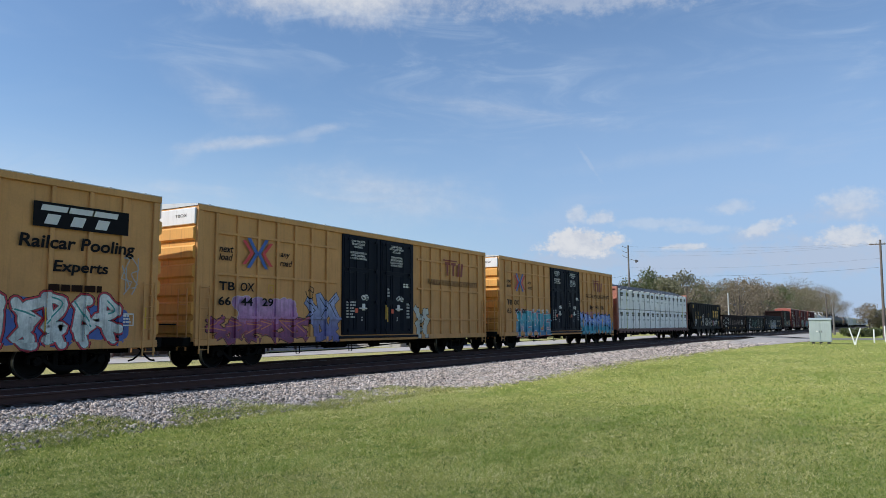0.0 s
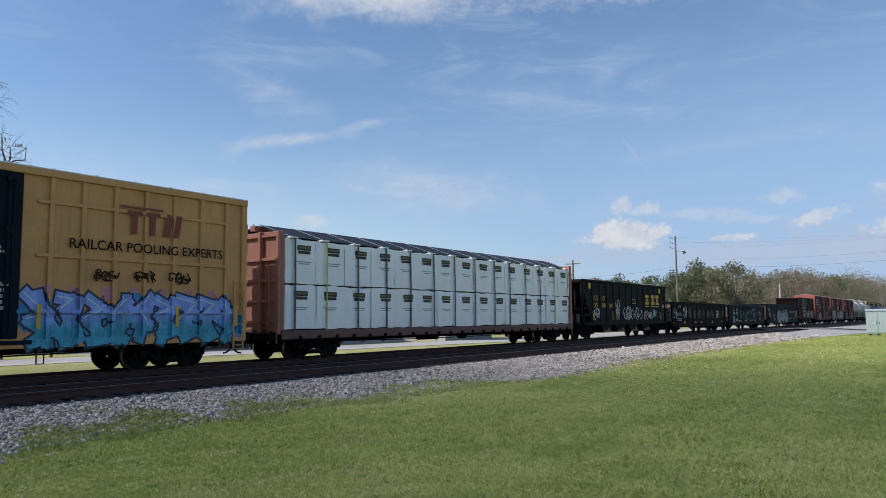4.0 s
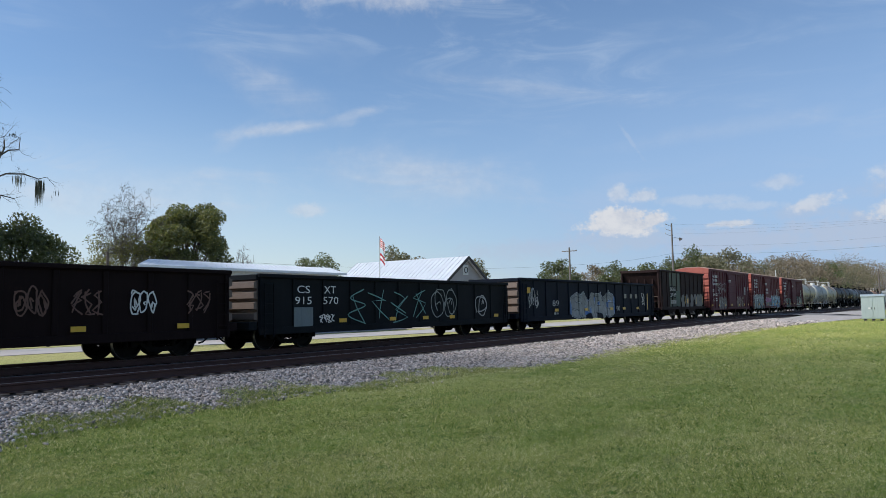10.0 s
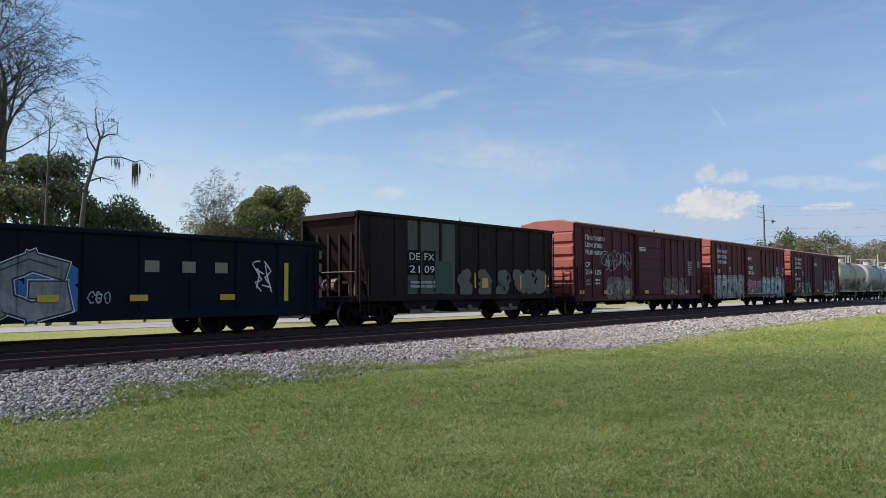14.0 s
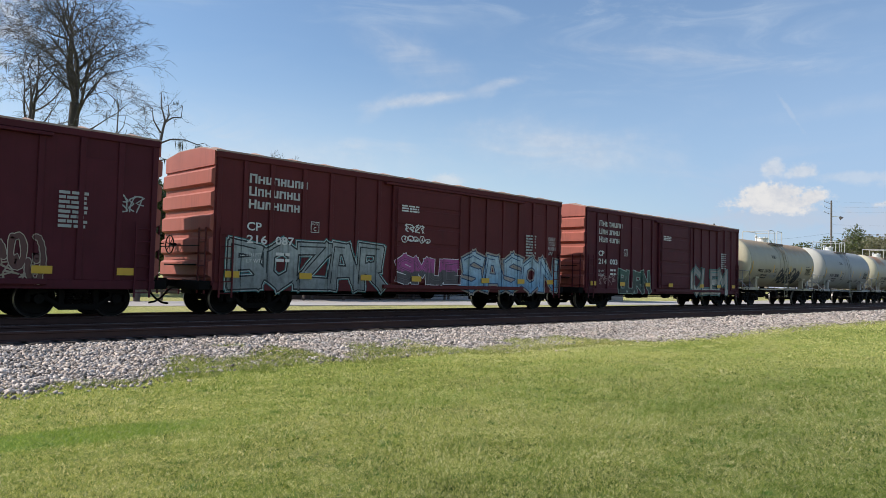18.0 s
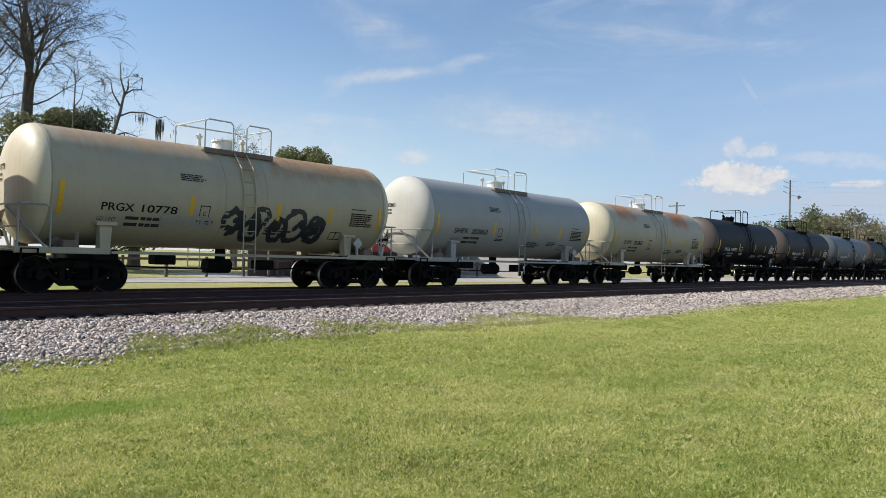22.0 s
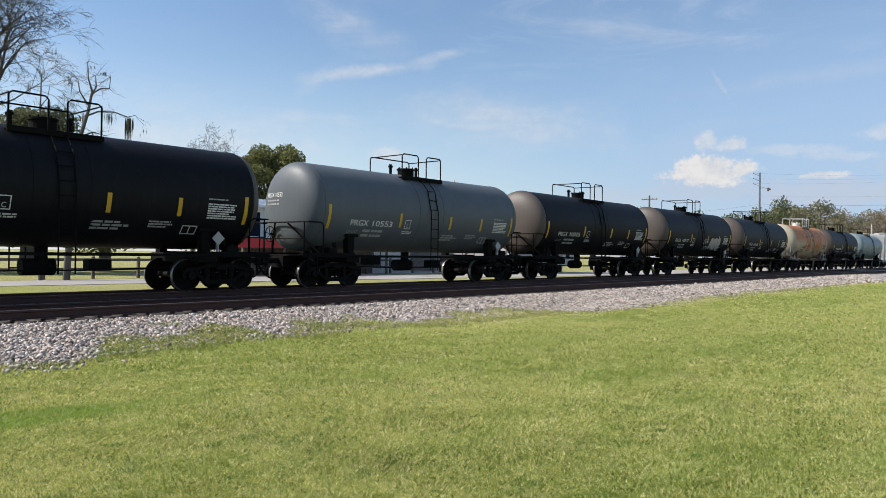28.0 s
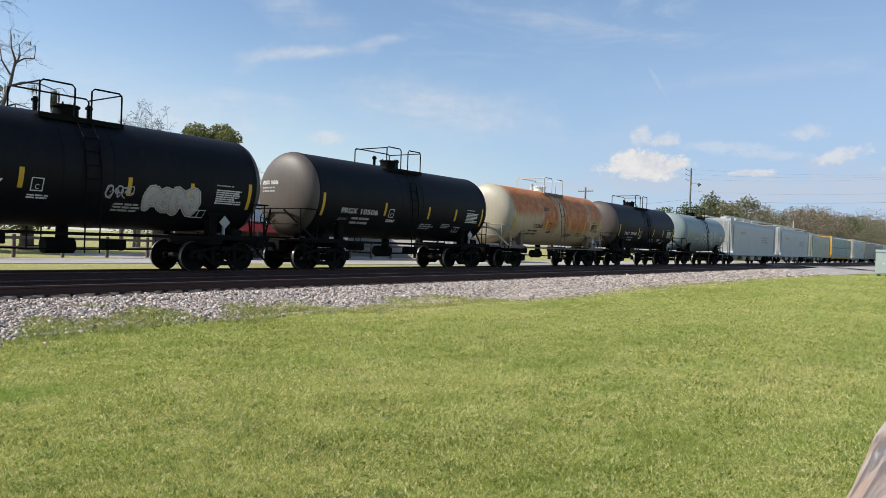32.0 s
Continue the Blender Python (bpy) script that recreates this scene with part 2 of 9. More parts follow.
def surface(name, colour, rough=0.6, metal=0.0, vary=0.18, scale=3.0, bump=0.0, bump_scale=40.0, rust=0.0, rust_colour=(0.16, 0.065, 0.03),
            streak=0.0, streak_colour=(0.05, 0.045, 0.04), island=0.0, spec=0.5, second=None, second_amount=0.5, second_scale=0.6, shift=0.0):
    """A procedural surface: base colour, blotches at two scales, rust, runs of dirt down the face, fine relief."""
    m = bpy.data.materials.new(name)
    m.use_nodes = True
    tr = m.node_tree
    bs = tr.nodes["Principled BSDF"]
    info = tr.nodes.new("ShaderNodeObjectInfo").outputs["Random"]
    vec = tr.nodes.new("ShaderNodeTexCoord").outputs["Object"]
    if shift:
        off = tr.nodes.new("ShaderNodeVectorMath")
        off.operation = "ADD"
        comb = tr.nodes.new("ShaderNodeCombineXYZ")
        tr.links.new(math_node(tr, "MULTIPLY", info, shift), comb.inputs[0])
        tr.links.new(vec, off.inputs[0])
        tr.links.new(comb.outputs[0], off.inputs[1])
        vec = off.outputs[0]
    big = noise_of(tr, vec, scale * 0.35, 3, 0.6)
    small = noise_of(tr, vec, scale * 6, 6, 0.7)
    both = math_node(tr, "ADD", math_node(tr, "MULTIPLY", big, 0.6), math_node(tr, "MULTIPLY", small, 0.4))
    f = ranged(tr, both, 0.25, 0.75, 1 - vary, 1 + vary, False)
    if island:
        rnd = tr.nodes.new("ShaderNodeNewGeometry").outputs["Random Per Island"]
        f = math_node(tr, "MULTIPLY", f, ranged(tr, rnd, 0, 1, 1 - island, 1 + island, False))
    base = colour
    if second:
        base = mix_colour(tr, ranged(tr, noise_of(tr, vec, second_scale, 5, 0.6), 0.5 - 0.12, 0.5 + 0.12, 0, second_amount), colour, second)
    grey = tr.nodes.new("ShaderNodeCombineColor")
    for k in range(3):
        tr.links.new(f, grey.inputs[k])
    col = mix_colour(tr, 1.0, base, grey.outputs[0], "MULTIPLY")
    rough_out = ranged(tr, small, 0.2, 0.8, max(rough - 0.12, 0.02), min(rough + 0.12, 1), False)
    if rust:
        r = noise_of(tr, vec, 1.1, 9, 0.68, 0.3)
        col = mix_colour(tr, ranged(tr, r, 0.68 - rust * 0.3, 0.78 - rust * 0.2, 0, 0.85), col, rust_colour)
    if streak:
        s = noise_of(tr, mapped(tr, vec, (5.0, 5.0, 0.28)), 1.6, 6, 0.65)
        col = mix_colour(tr, ranged(tr, s, 0.48, 0.78, 0, streak), col, streak_colour)
    tr.links.new(col, bs.inputs["Base Color"])
    tr.links.new(rough_out, bs.inputs["Roughness"])
    bs.inputs["Metallic"].default_value = metal
    bs.inputs["Specular IOR Level"].default_value = spec
    if bump:
        b = tr.nodes.new("ShaderNodeBump")
        b.inputs["Strength"].default_value, b.inputs["Distance"].default_value = bump, 0.02
        tr.links.new(noise_of(tr, vec, bump_scale, 5, 0.6), b.inputs["Height"])
        tr.links.new(b.outputs[0], bs.inputs["Normal"])
    return m


M = {}
M["tan"] = surface("boxcar_tan", (0.60, 0.31, 0.112), 0.62, vary=0.18, streak=0.3, streak_colour=(0.13, 0.08, 0.035), rust=0.03, bump=0.15, bump_scale=9, spec=0.3)
M["tan_end"] = surface("boxcar_end_paint", (0.66, 0.335, 0.075), 0.62, vary=0.15, streak=0.4, streak_colour=(0.16, 0.09, 0.04))
M["navy"] = surface("door_navy", (0.008, 0.011, 0.020), 0.5, vary=0.3, streak=0.25, streak_colour=(0.02, 0.022, 0.027), bump=0.1, bump_scale=8, spec=0.07)
M["galv"] = surface("galvanised_roof", (0.55, 0.55, 0.53), 0.5, 0.35, vary=0.2, rust=0.12, streak=0.25)
M["cap"] = surface("end_white", (0.72, 0.71, 0.68), 0.6, vary=0.12, streak=0.3, streak_colour=(0.3, 0.22, 0.14))
M["oxide"] = surface("boxcar_oxide", (0.108, 0.019, 0.021), 0.62, vary=0.22, streak=0.4, streak_colour=(0.06, 0.016, 0.015), rust=0.02, bump=0.15, bump_scale=8, shift=30, spec=0.2)
M["oxide_dark"] = surface("boxcar_oxide_dark", (0.082, 0.0135, 0.021), 0.62, vary=0.22, streak=0.4, streak_colour=(0.045, 0.011, 0.012), rust=0.02, bump=0.15, bump_scale=8, shift=30, spec=0.2)
# ends far lighter than the oxide sides: the sun on them is painted in
M["oxide_end_lit"] = surface("boxcar_end_oxide_lit", (0.33, 0.085, 0.06), 0.62, vary=0.2, streak=0.45, streak_colour=(0.12, 0.04, 0.03))
M["oxide_roof"] = surface("boxcar_roof", (0.36, 0.24, 0.2), 0.6, 0.1, vary=0.25, rust=0.25, streak=0.2)
M["black"] = surface("hopper_black", (0.010, 0.0105, 0.011), 0.62, vary=0.35, streak=0.3, streak_colour=(0.022, 0.019, 0.017), rust=0.05, rust_colour=(0.06, 0.035, 0.025), bump=0.15, bump_scale=8, shift=30, spec=0.07)
M["gon_brown"] = surface("gondola_brown", (0.013, 0.0072, 0.0070), 0.68, vary=0.35, streak=0.35, streak_colour=(0.024, 0.014, 0.012), rust=0.12, rust_colour=(0.030, 0.013, 0.010), bump=0.2, bump_scale=8, spec=0.07)
M["gon_black"] = surface("gondola_black", (0.010, 0.0115, 0.0135), 0.62, vary=0.35, streak=0.3, streak_colour=(0.02, 0.02, 0.021), rust=0.07, rust_colour=(0.06, 0.035, 0.025), bump=0.2, bump_scale=8, spec=0.07)
M["gon_navy"] = surface("gondola_navy", (0.007, 0.010, 0.018), 0.6, vary=0.3, streak=0.25, streak_colour=(0.016, 0.020, 0.028), bump=0.2, bump_scale=8, spec=0.07)
M["gon_end"] = surface("gondola_end", (0.16, 0.115, 0.09), 0.7, vary=0.3, rust=0.3, streak=0.4)
M["hop_brown"] = surface("hopper_brown", (0.026, 0.0155, 0.015), 0.66, vary=0.3, streak=0.4, streak_colour=(0.055, 0.04, 0.035), rust=0.06, bump=0.15, bump_scale=8, spec=0.07)
M["hop_green"] = surface("hopper_green", (0.062, 0.075, 0.05), 0.64, vary=0.2, streak=0.35, streak_colour=(0.03, 0.03, 0.025))
M["patch_green"] = surface("patch_green", (0.014, 0.05, 0.028), 0.55, vary=0.15)
M["salmon"] = surface("centerbeam_salmon", (0.37, 0.15, 0.105), 0.62, vary=0.2, rust=0.1, streak=0.45, streak_colour=(0.1, 0.05, 0.04))
M["salmon_dark"] = surface("centerbeam_deck", (0.15, 0.07, 0.055), 0.7, vary=0.3, rust=0.2, streak=0.3)
M["wrap"] = surface("lumber_wrap", (0.90, 0.885, 0.86), 0.4, vary=0.07, bump=0.9, bump_scale=4.5)
M["strap"] = surface("strap_grey", (0.07, 0.072, 0.075), 0.7, vary=0.2)
M["strap_yellow"] = surface("strap_yellow", (0.5, 0.5, 0.06), 0.7, vary=0.2)
M["ink"] = surface("print_black", (0.02, 0.02, 0.022), 0.6, vary=0.2)
M["ink_soft"] = surface("print_grey", (0.30, 0.31, 0.32), 0.6, vary=0.2)
M["ink_yellow"] = surface("print_olive", (0.16, 0.15, 0.03), 0.6, vary=0.2)
M["tar"] = surface("lumber_cap_black", (0.007, 0.007, 0.008), 0.55, vary=0.3)
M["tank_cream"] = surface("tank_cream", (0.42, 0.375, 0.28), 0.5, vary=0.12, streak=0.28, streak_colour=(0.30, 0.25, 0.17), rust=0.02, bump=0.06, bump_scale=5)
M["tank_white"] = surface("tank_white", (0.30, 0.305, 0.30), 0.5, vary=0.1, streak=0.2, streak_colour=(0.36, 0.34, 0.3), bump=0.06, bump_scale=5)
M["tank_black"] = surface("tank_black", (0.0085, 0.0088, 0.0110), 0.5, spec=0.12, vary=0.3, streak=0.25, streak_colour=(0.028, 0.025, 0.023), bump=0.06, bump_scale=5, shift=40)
M["tank_grey"] = surface("tank_grey", (0.10, 0.112, 0.124), 0.5, spec=0.3, vary=0.14, streak=0.25, streak_colour=(0.07, 0.075, 0.08), bump=0.06, bump_scale=5)
M["tank_blue"] = surface("tank_blue_grey", (0.22, 0.27, 0.27), 0.5, vary=0.15, streak=0.3, streak_colour=(0.1, 0.12, 0.12), rust=0.06)
M["tank_rusty"] = surface("tank_rusty", (0.50, 0.39, 0.25), 0.6, vary=0.2, streak=0.5, streak_colour=(0.40, 0.16, 0.055), rust=0.22, rust_colour=(0.34, 0.105, 0.03), bump=0.1, bump_scale=5)
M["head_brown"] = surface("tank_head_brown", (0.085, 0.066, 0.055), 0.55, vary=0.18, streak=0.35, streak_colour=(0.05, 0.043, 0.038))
M["frame_black"] = surface("underframe_black", (0.008, 0.0075, 0.007), 0.8, vary=0.35, rust=0.04, rust_colour=(0.05, 0.03, 0.02), spec=0.07)
M["truck"] = surface("truck_steel", (0.010, 0.0088, 0.008), 0.8, 0.0, vary=0.4, rust=0.07, rust_colour=(0.05, 0.03, 0.02), spec=0.07)
M["wheel"] = surface("wheel_steel", (0.012, 0.0105, 0.0095), 0.7, 0.0, vary=0.3, spec=0.07)
M["rim"] = surface("wheel_tread", (0.22, 0.205, 0.19), 0.4, 0.8, vary=0.15)
M["rail"] = surface("rail_rust", (0.060, 0.026, 0.020), 0.8, 0.0, vary=0.35, scale=6)
M["rail_top"] = surface("rail_head", (0.20, 0.18, 0.17), 0.42, 0.7, vary=0.3, scale=5)
M["tie"] = surface("tie_wood", (0.030, 0.021, 0.016), 0.85, vary=0.35, scale=8, bump=0.5, bump_scale=30, shift=30)
M["ballast_bed"] = surface("ballast_bed", (0.085, 0.074, 0.068), 0.9, vary=0.45, scale=12, bump=1.0, bump_scale=22, second=(0.05, 0.042, 0.037), second_amount=0.6, second_scale=1.4)
M["stone"] = surface("ballast_stone", (0.39, 0.345, 0.315), 0.85, vary=0.2, scale=10, island=0.75, second=(0.40, 0.31, 0.245), second_amount=0.6, second_scale=3.0)
M["yellow"] = surface("reflector_yellow", (0.62, 0.36, 0.02), 0.4, vary=0.12)
M["white"] = surface("paint_white", (0.66, 0.65, 0.62), 0.6, vary=0.12, scale=8)
M["name_white"] = surface("paint_name", (0.50, 0.48, 0.46), 0.6, vary=0.3, scale=8)
M["grey_letter"] = surface("paint_grey", (0.36, 0.36, 0.35), 0.6, vary=0.15, scale=8)
M["letter_gold"] = surface("paint_gold", (0.58, 0.34, 0.03), 0.6, vary=0.15, scale=8)
M["letter_black"] = surface("paint_black", (0.010, 0.010, 0.012), 0.7, vary=0.12, scale=8, spec=0.1)
M["letter_brown"] = surface("paint_umber", (0.024, 0.010, 0.006), 0.7, vary=0.15, scale=8, spec=0.1)
M["letter_red"] = surface("paint_brick", (0.22, 0.035, 0.02), 0.6, vary=0.15, scale=8)
M["concrete"] = surface("road_concrete", (0.36, 0.34, 0.325), 0.85, vary=0.14, scale=1.5, bump=0.2, bump_scale=30, second=(0.33, 0.28, 0.25), second_amount=0.6, second_scale=0.12)
M["gravel"] = surface("gravel_pale", (0.36, 0.33, 0.305), 0.9, vary=0.3, scale=10, bump=0.8, bump_scale=18, second=(0.28, 0.25, 0.22), second_amount=0.6, second_scale=0.8)
M["asphalt"] = surface("crossing_asphalt", (0.15, 0.145, 0.14), 0.9, vary=0.2, scale=4, bump=0.3, bump_scale=40)
M["metal_roof"] = surface("metal_roof_white", (0.66, 0.68, 0.70), 0.4, 0.25, vary=0.08, streak=0.1)
M["wall_white"] = surface("wall_white", (0.62, 0.63, 0.62), 0.6, vary=0.1, streak=0.15)
M["wall_red"] = surface("wall_red", (0.42, 0.025, 0.03), 0.5, vary=0.12)
M["siding"] = surface("siding_grey", (0.36, 0.34, 0.33), 0.7, vary=0.12)
M["trim_dark"] = surface("trim_dark", (0.045, 0.04, 0.038), 0.7, vary=0.2)
M["wood"] = surface("weathered_wood", (0.12, 0.095, 0.08), 0.85, vary=0.35, streak=0.4, bump=0.4, bump_scale=20)
M["cabinet"] = surface("cabinet_steel", (0.42, 0.47, 0.46), 0.45, 0.3, vary=0.1, streak=0.15)
M["pipe_white"] = surface("pipe_white", (0.75, 0.75, 0.72), 0.5, vary=0.1)
M["bark"] = surface("bark", (0.085, 0.072, 0.062), 0.9, vary=0.35, scale=6, bump=0.6, bump_scale=25)
M["bark_pale"] = surface("bark_pale", (0.14, 0.125, 0.115), 0.9, vary=0.3, scale=6)
M["leaf"] = surface("leaf_oak", (0.085, 0.097, 0.044), 0.5, vary=0.3, scale=1, island=0.45)
M["leaf_sun"] = surface("leaf_yellow_sunlit", (0.155, 0.150, 0.052), 0.55, vary=0.25, scale=1, island=0.5)
M["leaf_brown"] = surface("leaf_winter", (0.215, 0.175, 0.125), 0.7, vary=0.25, scale=1, island=0.25)
M["leaf_far"] = surface("leaf_far", (0.165, 0.155, 0.095), 0.7, vary=0.25, scale=1, island=0.25)
M["moss"] = surface("spanish_moss", (0.085, 0.09, 0.07), 0.9, vary=0.25, scale=2, island=0.35)
M["wire"] = surface("wire_black", (0.02, 0.02, 0.02), 0.6)
M["glass_lamp"] = surface("lamp_lens", (0.5, 0.5, 0.48), 0.25)


def transmit(m, amount, colour):
    """Lets some of the light through thin leaves."""
    tr = m.node_tree
    out = [n for n in tr.nodes if n.type == "OUTPUT_MATERIAL"][0]
    t = tr.nodes.new("ShaderNodeBsdfTranslucent")
    t.inputs["Color"].default_value = (*colour, 1)
    s = tr.nodes.new("ShaderNodeMixShader")
    s.inputs[0].default_value = amount
    tr.links.new(tr.nodes["Principled BSDF"].outputs[0], s.inputs[1])
    tr.links.new(t.outputs[0], s.inputs[2])
    tr.links.new(s.outputs[0], out.inputs["Surface"])


transmit(M["leaf"], 0.36, (0.17, 0.20, 0.06))
transmit(M["leaf_far"], 0.3, (0.22, 0.21, 0.09))
transmit(M["leaf_brown"], 0.3, (0.26, 0.20, 0.11))
transmit(M["leaf_sun"], 0.3, (0.24, 0.25, 0.04))


def lush_mask(tr, vec):
    """Where the turf is lusher: drifts of their own, and one deep green strip."""
    lush = noise_of(tr, mapped(tr, vec, (0.45, 1.3, 1), (2, 7, 0), (0, 0, 0.2)), 0.55, 6, 0.65)
    sep = tr.nodes.new("ShaderNodeSeparateXYZ")
    tr.links.new(mapped(tr, vec, (1, 1, 1), (0, 0, 0), (0, 0, 0.1)), sep.inputs[0])
    parts = []
    for out, c, size in (("X", 1.7, 1.7), ("Y", 7.1, 0.42)):
        q = math_node(tr, "DIVIDE", math_node(tr, "SUBTRACT", sep.outputs[out], c), size)
        parts.append(math_node(tr, "MULTIPLY", q, q))
    r = math_node(tr, "ADD", math_node(tr, "ADD", *parts), math_node(tr, "MULTIPLY", lush, 1.6))
    return math_node(tr, "MAXIMUM", ranged(tr, lush, 0.47, 0.66, 0, 0.5), ranged(tr, r, 1.1, 2.2, 1.0, 0.0))


def verge(tr, vec):
    """The drier, strawy verge where the lawn nears the ballast."""
    sep = tr.nodes.new("ShaderNodeSeparateXYZ")
    tr.links.new(vec, sep.inputs[0])
    y = math_node(tr, "ADD", sep.outputs["Y"], math_node(tr, "MULTIPLY", math_node(tr, "SUBTRACT", noise_of(tr, vec, 0.7, 5, 0.6), 0.5), 2.5))
    return math_node(tr, "MULTIPLY", ranged(tr, y, 8.8, 10.4), ranged(tr, sep.outputs["X"], 8.0, 15.0))


def lawn_material():
    m = bpy.data.materials.new("lawn")
    m.use_nodes = True
    tr = m.node_tree
    bs = tr.nodes["Principled BSDF"]
    vec = tr.nodes.new("ShaderNodeTexCoord").outputs["Object"]
    wide = noise_of(tr, vec, 0.16, 4, 0.6)
    mid = noise_of(tr, vec, 0.9, 7, 0.68)
    fine = noise_of(tr, vec, 30, 5, 0.8)
    fleck = noise_of(tr, mapped(tr, vec, (1, 1, 1), (9, 4, 0)), 11, 6, 0.8)
    a = mix_colour(tr, ranged(tr, wide, 0.38, 0.62), (0.29, 0.325, 0.055), (0.38, 0.385, 0.085))
    a = mix_colour(tr, lush_mask(tr, vec), a, (0.165, 0.260, 0.030))
    a = mix_colour(tr, math_node(tr, "MULTIPLY", verge(tr, vec), 0.6), a, (0.46, 0.39, 0.19))
    b = mix_colour(tr, ranged(tr, mid, 0.5, 0.70, 0, 0.6), a, (0.38, 0.33, 0.13))
    c = mix_colour(tr, ranged(tr, fleck, 0.54, 0.70, 0, 0.5), b, (0.55, 0.49, 0.29))
    d = mix_colour(tr, ranged(tr, fine, 0.40, 0.54, 0.7, 0.0), c, (0.040, 0.058, 0.010))
    tr.links.new(d, bs.inputs["Base Color"])
    bs.inputs["Roughness"].default_value = 0.8
    bs.inputs["Specular IOR Level"].default_value = 0.2
    bp = tr.nodes.new("ShaderNodeBump")
    bp.inputs["Strength"].default_value, bp.inputs["Distance"].default_value = 0.9, 0.03
    tr.links.new(fine, bp.inputs["Height"])
    tr.links.new(bp.outputs[0], bs.inputs["Normal"])
    return m


PAINT = {}


def spray(r, g, b):
    key = (r, g, b)
    if key not in PAINT:
        PAINT[key] = surface("spray_paint", key, 0.5, vary=0.3, scale=3, streak=0.4, streak_colour=tuple(c * 0.45 + 0.012 for c in key), bump=0.1, bump_scale=8)
    return PAINT[key]




def fade(lower, upper, z0, z1):
    """Two sprayed colours that run into one another between two heights."""
    key = (lower, upper, z0, z1)
    if key not in PAINT:
        m = surface("spray_fade", lower, 0.5, vary=0.3, scale=3, bump=0.1, bump_scale=8)
        tr = m.node_tree
        bs = tr.nodes["Principled BSDF"]
        vec = tr.nodes.new("ShaderNodeTexCoord").outputs["Object"]
        sep = tr.nodes.new("ShaderNodeSeparateXYZ")
        tr.links.new(vec, sep.inputs[0])
        h = math_node(tr, "ADD", sep.outputs["Z"], math_node(tr, "MULTIPLY", math_node(tr, "SUBTRACT", noise_of(tr, vec, 2.2, 4, 0.6), 0.5), 0.5))
        old = bs.inputs["Base Color"].links[0].from_socket
        both = mix_colour(tr, ranged(tr, h, z0, z1), old, upper)
        runs = ranged(tr, noise_of(tr, mapped(tr, vec, (5.0, 5.0, 0.28)), 1.6, 6, 0.65), 0.46, 0.74, 1.0, 0.5)
        blot = ranged(tr, noise_of(tr, vec, 2.6, 6, 0.7), 0.3, 0.7, 0.72, 1.25)
        tone = tr.nodes.new("ShaderNodeCombineColor")
        for k in range(3):
            tr.links.new(math_node(tr, "MULTIPLY", runs, blot), tone.inputs[k])
        tr.links.new(mix_colour(tr, 1.0, both, tone.outputs[0], "MULTIPLY"), bs.inputs["Base Color"])
        PAINT[key] = m
    return PAINT[key]


def stained(m, places, colour=(0.36, 0.13, 0.03), deeper=(0.20, 0.07, 0.025)):
    """Rust that spread from the top fittings. places: x0, x1, the height it reaches down to, and how strong."""
    tr = m.node_tree
    bs = tr.nodes["Principled BSDF"]
    vec = tr.nodes.new("ShaderNodeTexCoord").outputs["Object"]
    sep = tr.nodes.new("ShaderNodeSeparateXYZ")
    tr.links.new(vec, sep.inputs[0])
    runs = math_node(tr, "SUBTRACT", noise_of(tr, mapped(tr, vec, (6.0, 1.0, 0.5)), 1.5, 6, 0.65), 0.5)
    rag = math_node(tr, "SUBTRACT", noise_of(tr, vec, 1.5, 6, 0.6), 0.5)
    z = math_node(tr, "ADD", sep.outputs["Z"], math_node(tr, "ADD", math_node(tr, "MULTIPLY", runs, 0.9), math_node(tr, "MULTIPLY", rag, 1.1)))
    x = math_node(tr, "ADD", sep.outputs["X"], math_node(tr, "MULTIPLY", rag, 1.6))
    total = None
    for x0, x1, low, strength in places:
        f = math_node(tr, "MULTIPLY", ranged(tr, x, x0 - 0.2, x0 + 0.3), ranged(tr, x, x1 - 0.4, x1 + 0.3, 1, 0))
        f = math_node(tr, "MULTIPLY", f, ranged(tr, z, low - 0.25, low + 0.45, 0, strength))
        total = f if total is None else math_node(tr, "MAXIMUM", total, f)
    tone = mix_colour(tr, ranged(tr, noise_of(tr, vec, 3.0, 6, 0.7), 0.35, 0.65), deeper, colour)
    old = bs.inputs["Base Color"].links[0].from_socket
    tr.links.new(mix_colour(tr, total, old, tone), bs.inputs["Base Color"])
    return m


cream = dict(rough=0.5, vary=0.12, streak=0.28, streak_colour=(0.30, 0.25, 0.17), rust=0.02, bump=0.06, bump_scale=5)
# heads repeat the barrel paints paler, so sunlight sits in their colour
M["tank_head_cream_lit"] = surface("tank_head_cream_lit", (0.58, 0.52, 0.37), **cream)
M["tank_head_white_lit"] = surface("tank_head_white_lit", (0.50, 0.48, 0.43), 0.62, vary=0.12, streak=0.25, streak_colour=(0.36, 0.33, 0.27), spec=0.25)
M["tank_dusty"] = stained(surface("tank_dusty", (0.385, 0.34, 0.245), **cream), [(-5.2, -1.0, 3.65, 0.6), (0.9, 5.4, 3.5, 0.85), (-0.3, 0.4, 3.1, 0.5)], (0.40, 0.24, 0.10), (0.27, 0.14, 0.06))
M["tank_stained"] = stained(surface("tank_stained", (0.40, 0.355, 0.27), **cream), [(-4.5, -2.5, 3.3, 0.85), (-2.4, -1.2, 3.9, 0.6), (1.5, 3.7, 3.15, 0.95), (3.6, 5.0, 3.8, 0.7)], (0.50, 0.20, 0.045), (0.30, 0.105, 0.028))
